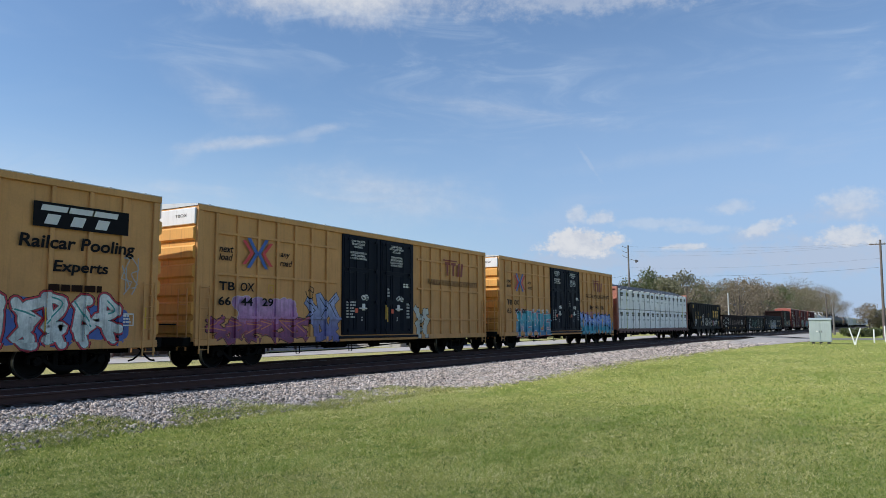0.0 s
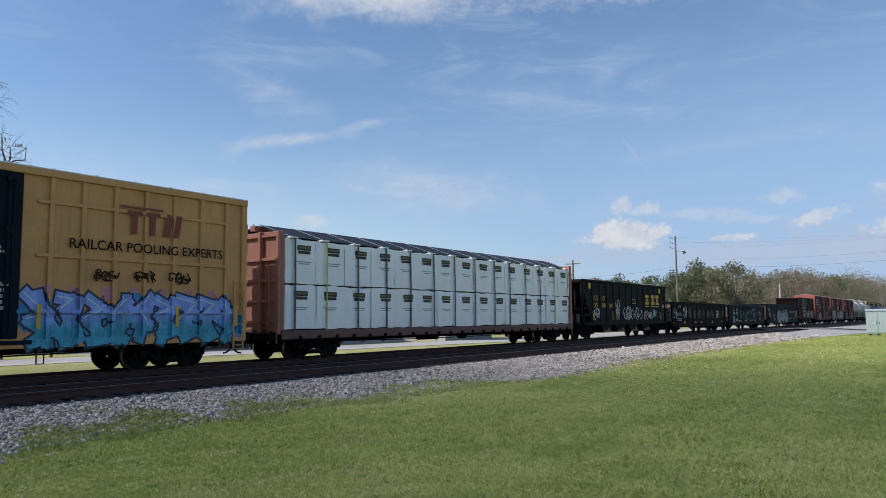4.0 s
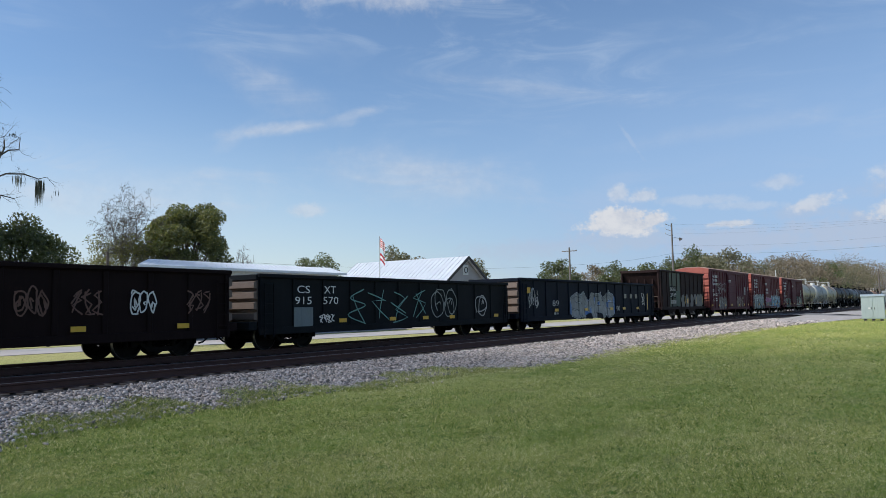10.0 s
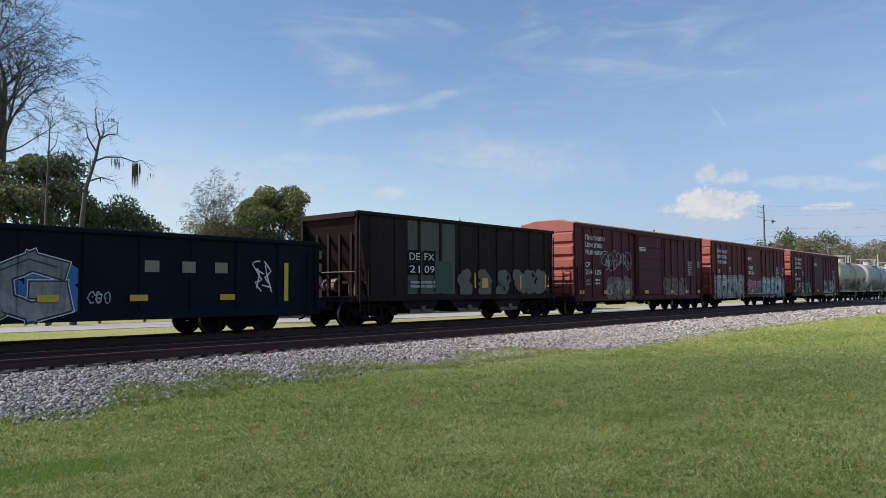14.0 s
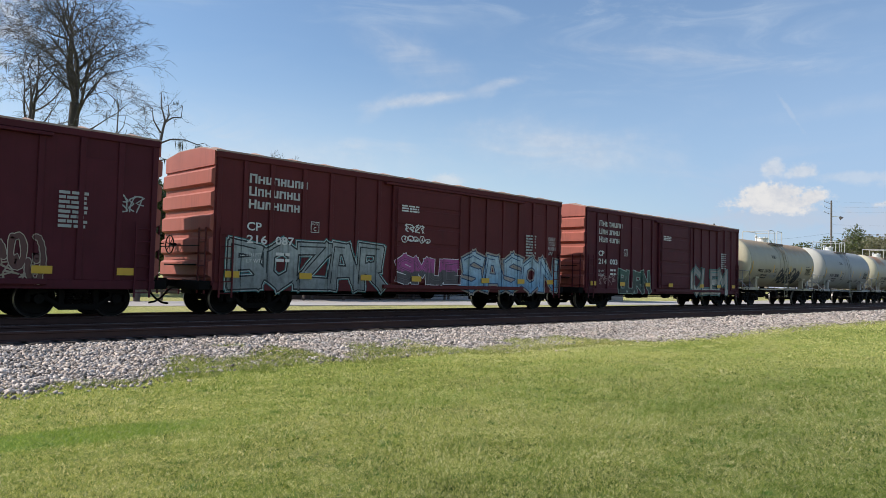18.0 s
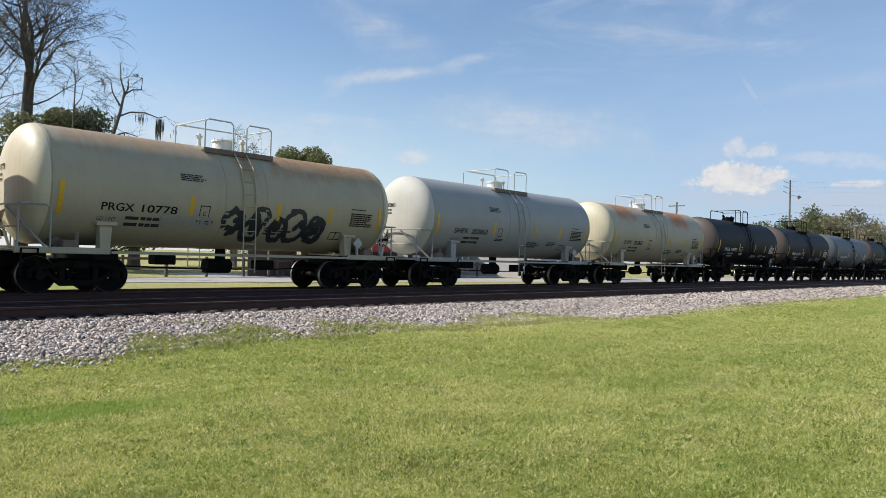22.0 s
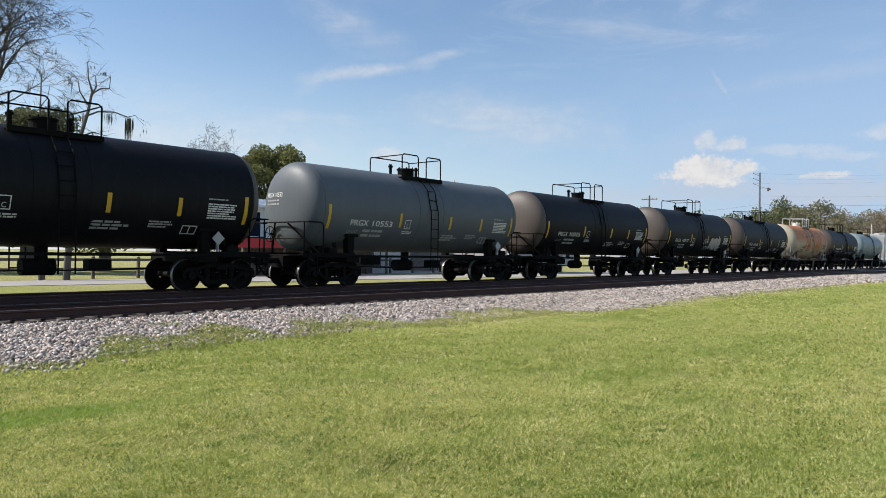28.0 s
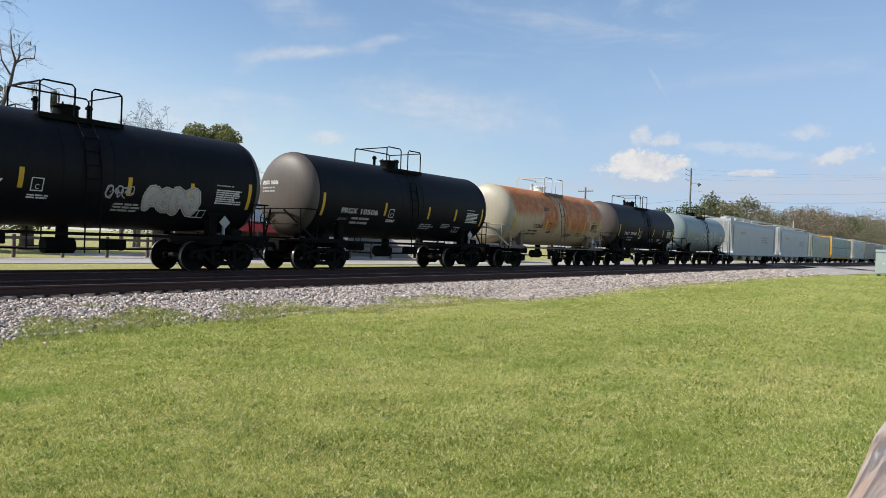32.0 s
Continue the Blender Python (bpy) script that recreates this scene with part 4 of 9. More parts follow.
def build_roads():
    s = Shape()
    xs = np.concatenate([np.arange(-400, 0, 40.0), np.arange(0, 70, 5.0), np.arange(70, 900, 30.0)])
    v, f = [], []
    for x in xs:                                   # a wide green verge to the left, narrowing past the buildings
        near = float(np.interp(x, [10, 22, 50, 70], [32.0, 31.0, 27.4, 26.6]))
        far = float(np.interp(x, [10, 22, 50, 70], [37.0, 36.4, 33.4, 33.2]))
        v += [(x, near, 0.035), (x, far, 0.035), (x, far, -0.1), (x, near, -0.1)]
    for i in range(len(xs) - 1):
        a = 4 * i
        f += [(a, a + 4, a + 5, a + 1), (a + 3, a + 7, a + 4, a), (a + 1, a + 5, a + 6, a + 2)]
    s.add(v, f)
    solid("road", s, M["concrete"], "pale worn concrete road beside the tracks", "road", kind="structure")
    s = Shape()
    s.box(22, 48.8, 36.6, 44, -0.1, 0.04)
    solid("pavement", s, M["concrete"], "pinkish concrete apron in front of the buildings", "pavement", kind="structure")
    s = Shape()
    s.add([(88, -60, 0.03), (98, -60, 0.03), (98, 10.5, 0.05), (88, 10.5, 0.05), (88, 13.4, 0.30), (98, 13.4, 0.30), (88, 23.0, 0.335), (98, 23.0, 0.335), (88, 27.2, 0.045), (98, 27.2, 0.045)],
          [(0, 1, 2, 3), (3, 2, 5, 4), (4, 5, 7, 6), (6, 7, 9, 8)])
    solid("crossing_road", s, M["asphalt"], "grey asphalt road crossing the tracks", "road", kind="structure")
    s = Shape()
    s.add([(60, 9.6, 0.01), (88, 6.5, 0.03), (88, 13.2, 0.29), (60, 12.8, 0.1)], [(0, 1, 2, 3)])
    s.add([(98, 8.0, 0.03), (140, 10.0, 0.02), (140, 12.8, 0.1), (98, 13.2, 0.29)], [(0, 1, 2, 3)])
    solid("gravel_apron", s, M["gravel"], "grey gravel apron beside the road crossing", "gravel", kind="structure")


build_roads()

# ------------------------------------------------------------------ buildings, fence, poles


def gable_house():
    th = thing("gabled_building", "grey gabled building with a bright white metal roof", "building")
    x0, x1, y0, y1, ze, zr = 49.3, 56.5, 34.2, 46.0, 3.75, 6.05
    xm = (x0 + x1) / 2
    s = Shape()
    n = [(x0, 0), (x1, 0), (x1, ze), (xm, zr - 0.12), (x0, ze)]
    v = [(x, y0, z) for x, z in n] + [(x, y1, z) for x, z in n]
    s.add(v, [(0, 1, 2, 3, 4), (9, 8, 7, 6, 5), (0, 4, 9, 5), (1, 6, 7, 2)])
    part("wall", s, M["siding"], th)
    for k in (-1, 1):
        s = Shape()
        xe = xm + k * (xm - x0 + 0.45)
        zz = ze - 0.28
        v = [(xm, y0 - 0.4, zr), (xm, y1 + 0.4, zr), (xe, y1 + 0.4, zz), (xe, y0 - 0.4, zz)]
        v += [(x, y, z - 0.1) for x, y, z in v]
        s.add(v, [(0, 1, 2, 3) if k > 0 else (3, 2, 1, 0), (4, 5, 6, 7), (0, 3, 7, 4), (1, 2, 6, 5), (2, 3, 7, 6)])
        rf = part("roof", s, M["metal_roof"], th, "white standing-seam metal roof")
        for i in range(28):
            y = y0 - 0.35 + i * (y1 - y0 + 0.7) / 27
            q = Shape()
            q.tube([(xm, y, zr + 0.02), (xe, y, zz + 0.02)], 0.025, 4)
            part("seam", q, M["metal_roof"], rf)
        s = Shape()
        s.add([(xm, y0 - 0.42, zr + 0.02), (xe, y0 - 0.42, zz + 0.02), (xe, y0 - 0.42, zz - 0.24), (xm, y0 - 0.42, zr - 0.24), (xm, y0 - 0.36, zr + 0.02), (xe, y0 - 0.36, zz + 0.02), (xe, y0 - 0.36, zz - 0.24), (xm, y0 - 0.36, zr - 0.24)],
              [(0, 1, 2, 3), (7, 6, 5, 4), (0, 4, 5, 1), (3, 2, 6, 7), (1, 5, 6, 2)])
        part("barge_board", s, M["trim_dark"], th)
    s = Shape()
    s.box(xm - 0.4, xm + 0.4, y0 - 0.06, y0, 4.45, 5.3, 0.02)
    pl = part("sign_panel", s, M["wall_white"], th, "white gable panel with a round emblem")
    s = Shape()
    pts = [(xm + 0.25 * math.cos(a), y0 - 0.08, 4.87 + 0.25 * math.sin(a)) for a in np.linspace(0, 2 * math.pi, 21)]
    s.tube(pts, 0.035, 5)
    part("emblem_ring", s, M["trim_dark"], pl)
    for i in range(12):
        s = Shape()
        z = 0.3 + i * 0.27
        s.box(x0 - 0.015, x1 + 0.015, y0 - 0.025, y0, z, z + 0.25)
        part("siding_board", s, M["siding"], th)


def low_building(name, label, x0, x1, y0, y1, eave, ridge, red, group="", skew=0.0):
    """A long low metal building; skew: how far its end walls run off along x from front to back."""
    th = thing(name, label, "building")
    s = Shape()
    s.add([(x0, y0, 0), (x1, y0, 0), (x1 + skew, y1, 0), (x0 + skew, y1, 0), (x0, y0, eave), (x1, y0, eave), (x1 + skew, y1, eave), (x0 + skew, y1, eave)],
          [(3, 2, 1, 0), (4, 5, 6, 7), (0, 1, 5, 4), (1, 2, 6, 5), (2, 3, 7, 6), (3, 0, 4, 7)])
    part("wall", s, M["wall_white"], th)
    q = Shape()
    x = x0 + 0.2
    while x < x1:
        q.box(x - 0.03, x + 0.03, y0 - 0.03, y0, 0.05, eave)
        x += 0.32
    part("wall_ribs", q, M["wall_white"], th)
    if red:
        s = Shape()
        s.box(x0 - 0.05, x0 + 12.5, y0 - 1.9, y0 - 1.82, 1.75, 2.35, 0.01)
        part("fascia", s, M["wall_red"], th, "bright red porch fascia")
        s = Shape()
        s.box(x0 - 0.05, x0 + 12.5, y0 - 1.9, y0 - 0.035, 2.35, 2.43, 0.01)
        part("porch_roof", s, M["metal_roof"], th)
        # dark boards added in place of the shade and dark furniture under the porch
        for i in range(42):
            s = Shape()
            s.box(x0 + i * 0.3, x0 + i * 0.3 + 0.29, y0 - 0.07, y0 - 0.04, 0.04, 2.3)
            part("wall_board", s, M["wood"], th)
        for i in range(5):
            s = Shape()
            s.box(x0 + 0.3 + i * 3 - 0.06, x0 + 0.3 + i * 3 + 0.06, y0 - 1.86, y0 - 1.74, 0, 1.75)
            part("porch_post", s, M["wood"], th)
    ym = (y0 + y1) / 2
    for k in (-1, 1):
        s = Shape()
        ye = ym + k * (ym - y0 + 0.6)
        h, e = skew / 2, skew * (k + 1) / 2
        v = [(x0 - 0.5 + h, ym, ridge), (x1 + 0.5 + h, ym, ridge), (x1 + 0.5 + e, ye, eave - 0.05), (x0 - 0.5 + e, ye, eave - 0.05)]
        v += [(x, y, z - 0.14) for x, y, z in v]
        s.add(v, [(0, 3, 2, 1) if k > 0 else (0, 1, 2, 3), (4, 5, 6, 7), (3, 7, 6, 2), (0, 4, 7, 3), (1, 2, 6, 5)])
        rf = part("roof", s, M["metal_roof"], th, "pale ribbed metal roof")
        x = x0 - 0.4
        q = Shape()
        while x < x1 + 0.4:
            q.tube([(x + h, ym, ridge + 0.015), (x + e, ye, eave - 0.035)], 0.022, 4)
            x += 0.45
        part("roof_ribs", q, M["metal_roof"], rf)
    s = Shape()
    s.box(x0 - 0.5, x1 + 0.5, y0 - 0.68, y0 - 0.6, eave - 0.2, eave - 0.04, 0.01)
    part("gutter", s, M["metal_roof"], th)
    for i in range(int((x1 - x0) / 4.2)):
        x = x0 + 2.2 + i * 4.2
        s = Shape()
        s.box(x - 0.5, x + 0.5, y0 - 0.1, y0 - 0.035, 2.4 if red else 1.2, eave - 0.5 if red else 2.2, 0.01)
        part("window", s, M["navy"], th)


def fence():
    th = thing("rail_fence", "dark weathered two-rail fence along the road", "fence")
    xs = np.arange(-14, 47, 2.4)
    post = Shape().box(-0.07, 0.07, -0.07, 0.07, -0.1, 1.15, 0.012).mesh("post", M["wood"])
    rail = Shape().box(-1.2, 1.2, -0.03, 0.03, -0.07, 0.07, 0.01).mesh("fence_rail", M["wood"])
    for x in xs:
        part("post", post, None, th, at=pose(x, 38.0, 0.02))
        for z in (0.5, 0.98):
            part("fence_rail", rail, None, th, at=pose(x + 1.2, 37.91, z + 0.02))


def utility_pole(x, y, h, label, arms=1, lamp=False, lean=0.0, material=None):
    th = thing("utility_pole", label, "utility pole", "poles along the road", pose(x, y, 0, lean, 0, 0))
    mat = material or M["wood"]
    s = Shape()
    s.cyl((0, 0, -0.3), (0, 0, h), 0.17, 12, 0.11)
    part("shaft", s, mat, th)
    for i in range(arms):
        z = h - 0.5 - i * 0.9
        s = Shape()
        s.box(-0.06, 0.06, -1.1, 1.1, z - 0.06, z + 0.06, 0.01)
        arm = part("crossarm", s, mat, th)
        for k in (-1, -0.4, 0.4, 1):
            q = Shape()
            q.cyl((0, k, z + 0.06), (0, k, z + 0.14), 0.05, 8)
            q.cyl((0, k, z + 0.14), (0, k, z + 0.22), 0.035, 8)
            part("insulator", q, M["galv"], arm)
    for i in range(3 if arms < 0 else 0):          # short raked brackets with insulators on one side
        z = h - 0.25 - i * 0.75
        s = Shape()
        s.tube([(0, 0.05, z - 0.2), (0, 0.55, z), (0, 0.95, z + 0.2)], 0.035, 6)
        br = part("bracket", s, mat, th)
        q = Shape()
        q.cyl((0, 0.95, z + 0.2), (0, 0.95, z + 0.42), 0.06, 8, 0.04)
        part("insulator", q, M["galv"], br)
    if lamp:
        s = Shape()
        s.tube([(0, 0, h - 2.3), (0.3, -0.4, h - 2.2), (0.6, -0.9, h - 2.35)], 0.04, 6)
        la = part("lamp_arm", s, M["galv"], th)
        s = Shape()
        s.cyl((0.6, -0.9, h - 2.25), (0.72, -1.15, h - 2.6), 0.12, 12, 0.3)
        part("lamp_head", s, M["trim_dark"], la)
    return th


def wire(name, a, b, sag, r=0.012):
    a, b = Vector(a), Vector(b)
    s = Shape()
    pts = []
    for i in range(17):
        t = i / 16
        p = a.lerp(b, t)
        p.z -= 4 * sag * t * (1 - t)
        pts.append(tuple(p))
    s.tube(pts, r, 4)
    solid(name, s, M["wire"], "thin black overhead wire between poles", "wire", "overhead wires")


def cabinet():
    th = thing("signal_cabinet", "pale green-grey steel trackside signal cabinet", "cabinet", m=pose(71.9, 5.65, 0, 0, 0, 4))
    s = Shape()
    s.box(-0.75, 0.75, -0.86, 0.86, 0.16, 2.02, 0.02)
    part("body", s, M["cabinet"], th)
    s = Shape()
    s.slab([(-0.82, 2.02), (0.82, 2.02), (0.82, 2.07), (0.0, 2.22), (-0.82, 2.07)], -0.9, 0.9)
    part("roof", s, M["cabinet"], th)
    for k in (-1, 1):
        s = Shape()
        s.box(-0.78, -0.75, k * 0.42 - 0.4, k * 0.42 + 0.4, 0.24, 1.95, 0.008)
        d = part("door", s, M["cabinet"], th)
        s = Shape()
        s.box(-0.81, -0.78, k * 0.1 - 0.02, k * 0.1 + 0.02, 0.95, 1.12)
        part("door_handle", s, M["trim_dark"], d)
    s = Shape()
    s.box(-0.79, -0.785, 0.2, 0.34, 1.0, 1.12)
    part("notice", s, M["white"], th)
    for y in (-0.6, 0.0, 0.6):
        s = Shape()
        s.box(-0.7, 0.7, y - 0.12, y + 0.12, -0.05, 0.16, 0.02)
        part("foundation_block", s, M["trim_dark"], th)


def white_posts():
    th = thing("marker_post", "white pipe marker shaped like a V", "post", m=pose(67.6, 2.9, 0))
    for y0, y1 in ((0.0, 0.35), (0.0, -0.45)):
        s = Shape()
        s.tube([(0, 0, -0.1), (0, y1 * 0.2, 0.3), (0, y1, 1.35)], 0.05, 8)
        part("pipe", s, M["pipe_white"], th)
    for i, (x, y, h) in enumerate(((76, 1.75, 1.2), (80, 0.95, 1.5), (80, 0.55, 1.4))):
        s = Shape()
        s.cyl((0, 0, -0.1), (0, 0, h), 0.055, 8)
        solid("white_post", s, M["pipe_white"], "short white pipe post in the grass", "post", "white posts", m=pose(x, y, 0))


def log_railing():
    th = thing("log_railing", "weathered grey round log railing on short posts", "railing")
    s = Shape()
    pts, rad = [], []
    for i in range(26):
        t = i / 25
        pts.append((0.95 + 3.6 * t, -0.122 + 0.003 * math.sin(i * 0.9), 1.06 + 0.003 * math.sin(i * 1.7)))
        rad.append(0.118 + 0.002 * math.sin(i * 1.1) + 0.001 * math.sin(i * 3.3))
    s.tube(pts, rad, 28)
    m = surface("grey_log", (0.36, 0.325, 0.31), 0.85, vary=0.3, scale=5, second=(0.34, 0.22, 0.15), second_amount=0.8, second_scale=2.5)
    tr = m.node_tree
    bs = tr.nodes["Principled BSDF"]
    vec = tr.nodes.new("ShaderNodeTexCoord").outputs["Object"]
    crack = noise_of(tr, mapped(tr, vec, (2.2, 16, 16)), 1.2, 6, 0.62, 0.4)
    b = tr.nodes.new("ShaderNodeBump")
    b.inputs["Strength"].default_value, b.inputs["Distance"].default_value = 0.9, 0.02
    tr.links.new(crack, b.inputs["Height"])
    tr.links.new(b.outputs[0], bs.inputs["Normal"])
    old = bs.inputs["Base Color"].links[0].from_socket
    tr.links.new(mix_colour(tr, ranged(tr, crack, 0.36, 0.48, 0.85, 0.0), old, (0.10, 0.085, 0.082)), bs.inputs["Base Color"])
    part("rail_log", s, m, th, smooth=True)
    for x in (1.15, 4.3):
        q = Shape()
        q.cyl((x, -0.122, -0.2), (x, -0.122, 1.0), 0.085, 14, 0.08)
        part("post", q, m, th, smooth=True)


def flagpole():
    th = thing("flagpole", "grey metal flagpole with two flags hanging slack", "flagpole", m=pose(46.3, 38.2, 0))
    s = Shape()
    s.cyl((0, 0, 0), (0, 0, 7.5), 0.06, 10, 0.035)
    s.cyl((0, 0, 7.5), (0, 0, 7.62), 0.07, 8, 0.02)
    part("pole", s, M["galv"], th)

    def cloth(z1, z0, wide, colours, name, label):
        s = Shape()
        n, m = 12, len(colours)
        for j in range(m):
            za, zb = z1 - (z1 - z0) * j / m, z1 - (z1 - z0) * (j + 1) / m
            for i in range(n):
                q = []
                for u, z in ((i / n, za), ((i + 1) / n, za), ((i + 1) / n, zb), (i / n, zb)):
                    drop = u * u * 0.55
                    q.append((0.05 * math.sin(u * 9) * u, -0.05 - wide * u * 0.8, z - drop))
                s.quad(*q, mi=j % 2 if len(colours) > 3 else j)
        mats = [spray(*c) for c in (colours[:2] if len(colours) > 3 else colours)]
        part(name, s, mats, th, label)
    cloth(7.4, 6.6, 0.6, [(0.45, 0.03, 0.04), (0.7, 0.68, 0.66)] * 5, "flag", "red and white striped flag hanging slack")
    cloth(6.2, 5.6, 0.6, [(0.45, 0.03, 0.04), (0.7, 0.68, 0.66), (0.45, 0.03, 0.04)], "flag", "red, white and red flag hanging slack")


gable_house()
low_building("long_shed", "long low white metal building with a red porch fascia", 25.3, 42.0, 39.0, 50.0, 4.5, 5.3, True, skew=9.5)
low_building("far_store", "long low grey-white flat building far behind the trees", 78, 100, 58.0, 72.0, 5.4, 5.9, False)
fence()
utility_pole(96.0, 1.2, 11.1, "tall leaning wooden utility pole with insulators", 1, lean=1.0)
utility_pole(112.0, 34.8, 14.0, "weathered grey utility pole with wires and a lamp", -1, True, material=M["bark_pale"])
utility_pole(92.0, 42.6, 9.6, "thin grey utility pole behind the buildings", 1, material=M["bark_pale"])
utility_pole(30.5, 51.0, 6.2, "short dark wooden pole behind the low building", 0)
utility_pole(150.0, 10.6, 7.2, "dark wooden pole by the road crossing", 0)
utility_pole(135.0, 8.6, 5.2, "pale wooden pole by the road crossing", 0, material=M["bark_pale"])
utility_pole(160.0, 29.2, 8.2, "pale street light pole with a curved arm", 0, True, material=M["galv"])
wire("overhead_wire", (96, 1.2, 8.0), (112, 34.8, 9.4), 0.5)
wire("overhead_wire", (112, 34.8, 9.4), (92, 42.6, 7.2), 0.3)
wire("overhead_wire", (92, 42.6, 7.2), (30.5, 51.0, 6.1), 0.8)
for k in range(3):
    wire("overhead_wire", (96, 1.2 + 0.5 * (k - 1), 10.75 - 0.1 * k), (112, 35.75, 13.95 - 0.75 * k), 0.45, 0.006)
wire("overhead_wire", (96, 1.2, 9.0), (112, 34.8, 10.6), 0.5, 0.007)
cabinet()
white_posts()
log_railing()
flagpole()

# ------------------------------------------------------------------ trees


def limb_points(a, d, length, rnd, bend=0.25, n=5, up=0.0):
    p, q = Vector(a), Vector(d).normalized()
    pts = [tuple(p)]
    for i in range(n):
        q = (q + Vector((rnd.uniform(-1, 1), rnd.uniform(-1, 1), rnd.uniform(-1, 1))) * bend * 0.5 + Vector((0, 0, up))).normalized()
        p = p + q * length / n
        pts.append(tuple(p))
    return pts, q


def grow(s, a, d, length, radius, depth, rnd, tips, split=(2, 3), spread=0.6, bend=0.3, up=0.03, shrink=0.7, sides=(8, 6, 5, 4, 3, 3, 3)):
    pts, q = limb_points(a, d, length, rnd, bend, 5, up)
    end = radius * (0.62 if depth else 0.25)
    rad = [radius + (end - radius) * i / (len(pts) - 1) for i in range(len(pts))]
    s.tube(pts, rad, sides[min(len(sides) - 1, max(0, 5 - depth))])
    if depth == 0:
        tips.append((pts[-1], q))
        return
    n = rnd.randint(*split)
    for k in range(n):
        t = 1.0 if k == 0 else rnd.uniform(0.35, 0.95)
        i = min(int(t * 5), 5)
        dirn = (q + Vector((rnd.uniform(-1, 1), rnd.uniform(-1, 1), rnd.uniform(-0.6, 0.9))) * spread).normalized()
        grow(s, pts[i], dirn, length * shrink * rnd.uniform(0.75, 1.1), rad[i] * rnd.uniform(0.55, 0.8), depth - 1, rnd, tips, split, spread, bend, up, shrink, sides)


def leaf_mesh(centres, count, size, spread, rnd, material, name, squash=0.8):
    """Many small leaf clumps round the given places, each of two crossed bent quads."""
    c = np.array(centres)
    count, size = int(count * 0.78), size * 1.08
    idx = rnd.randint(0, len(c), count)
    off = rnd.normal(0, 1, (count, 3))
    off *= (rnd.rand(count) ** 0.4 * 1.75 / np.linalg.norm(off, axis=1))[:, None] * spread     # within a ball: clumps end crisply
    off[:, 2] *= squash
    p = c[idx] + off
    a = rnd.normal(0, 1, (count, 3))
    a /= np.linalg.norm(a, axis=1)[:, None]
    b = np.cross(a, rnd.normal(0, 1, (count, 3)))
    b /= np.linalg.norm(b, axis=1)[:, None]
    k = size * rnd.uniform(0.5, 1.3, count)[:, None]
    v = np.stack([p - a * k * 0.5, p + b * k * 0.32, p + a * k * 0.6, p - b * k * 0.32], 1).reshape(-1, 3)
    return big_mesh(name, v, np.arange(4 * count).reshape(-1, 4), material, 4)


def tree(x, y, height, label, seed, leaves=None, leaf_count=0, leaf_size=0.3, trunk=0.35, depth=4, first=0.35, spread=0.6, split=(2, 3), bend=0.3, lean=(0, 0), bark=None, leaf_spread=0.7,
         shrink=0.72, up=0.03, group="", blobs=None, second=None):
    rnd = random.Random(seed)
    th = thing("tree", label, "tree", group, pose(x, y, 0))
    s, tips = Shape(), []
    d = Vector((lean[0], lean[1], 1)).normalized()
    base, q = limb_points((0, 0, -0.2), d, height * first, rnd, 0.1, 5)
    rad = [trunk * (1.25 - 0.4 * i / 5) for i in range(6)]
    rad[0] *= 1.25
    s.tube(base, rad, 10)
    arms = rnd.randint(3, 4)
    for k in range(arms):
        a = 2 * math.pi * (k + rnd.random() * 0.6) / arms
        out = Vector((math.cos(a), math.sin(a), rnd.uniform(0.7, 1.5)))
        if k == 0:
            out = Vector((d.x + rnd.uniform(-0.2, 0.2), d.y + rnd.uniform(-0.2, 0.2), 1.2))
        grow(s, base[-1 if k < 2 else -2], out, height * (1 - first) * 0.42, rad[-1] * 0.72, depth, rnd, tips, split, spread, bend, up, shrink)
    top = max(p[0][2] for p in tips)
    mx, my = np.mean([p[0][0] for p in tips]), np.mean([p[0][1] for p in tips])
    sx, sy = lean[0] * height * 0.6 - mx, lean[1] * height * 0.6 - my      # keeps the crown over its trunk
    ease = lambda z: min(max(z / top, 0), 1)
    s.v = [(a + sx * ease(c), b + sy * ease(c), c) for a, b, c in s.v]
    tips = [((p[0] + sx * ease(p[2]), p[1] + sy * ease(p[2]), p[2]), q) for p, q in tips]
    k = height / top                       # brings the crown to its height
    s.v = [(a * (0.5 + 0.5 * k), b * (0.5 + 0.5 * k), c * k) for a, b, c in s.v]
    tips = [((p[0] * (0.5 + 0.5 * k), p[1] * (0.5 + 0.5 * k), p[2] * k), q) for p, q in tips]
    part("trunk", s, bark or M["bark"], th, smooth=True)
    if leaves:
        nr = np.random.RandomState(seed)
        part("crown", leaf_mesh([p for p, _ in tips], leaf_count, leaf_size, leaf_spread, nr, leaves, "crown"), None, th)
        if second:
            part("crown", leaf_mesh([p for p, _ in tips if p[2] > height * 0.55] or [p for p, _ in tips], leaf_count // 3, leaf_size, leaf_spread * 0.8, nr, second, "crown"), None, th)
    return th, tips


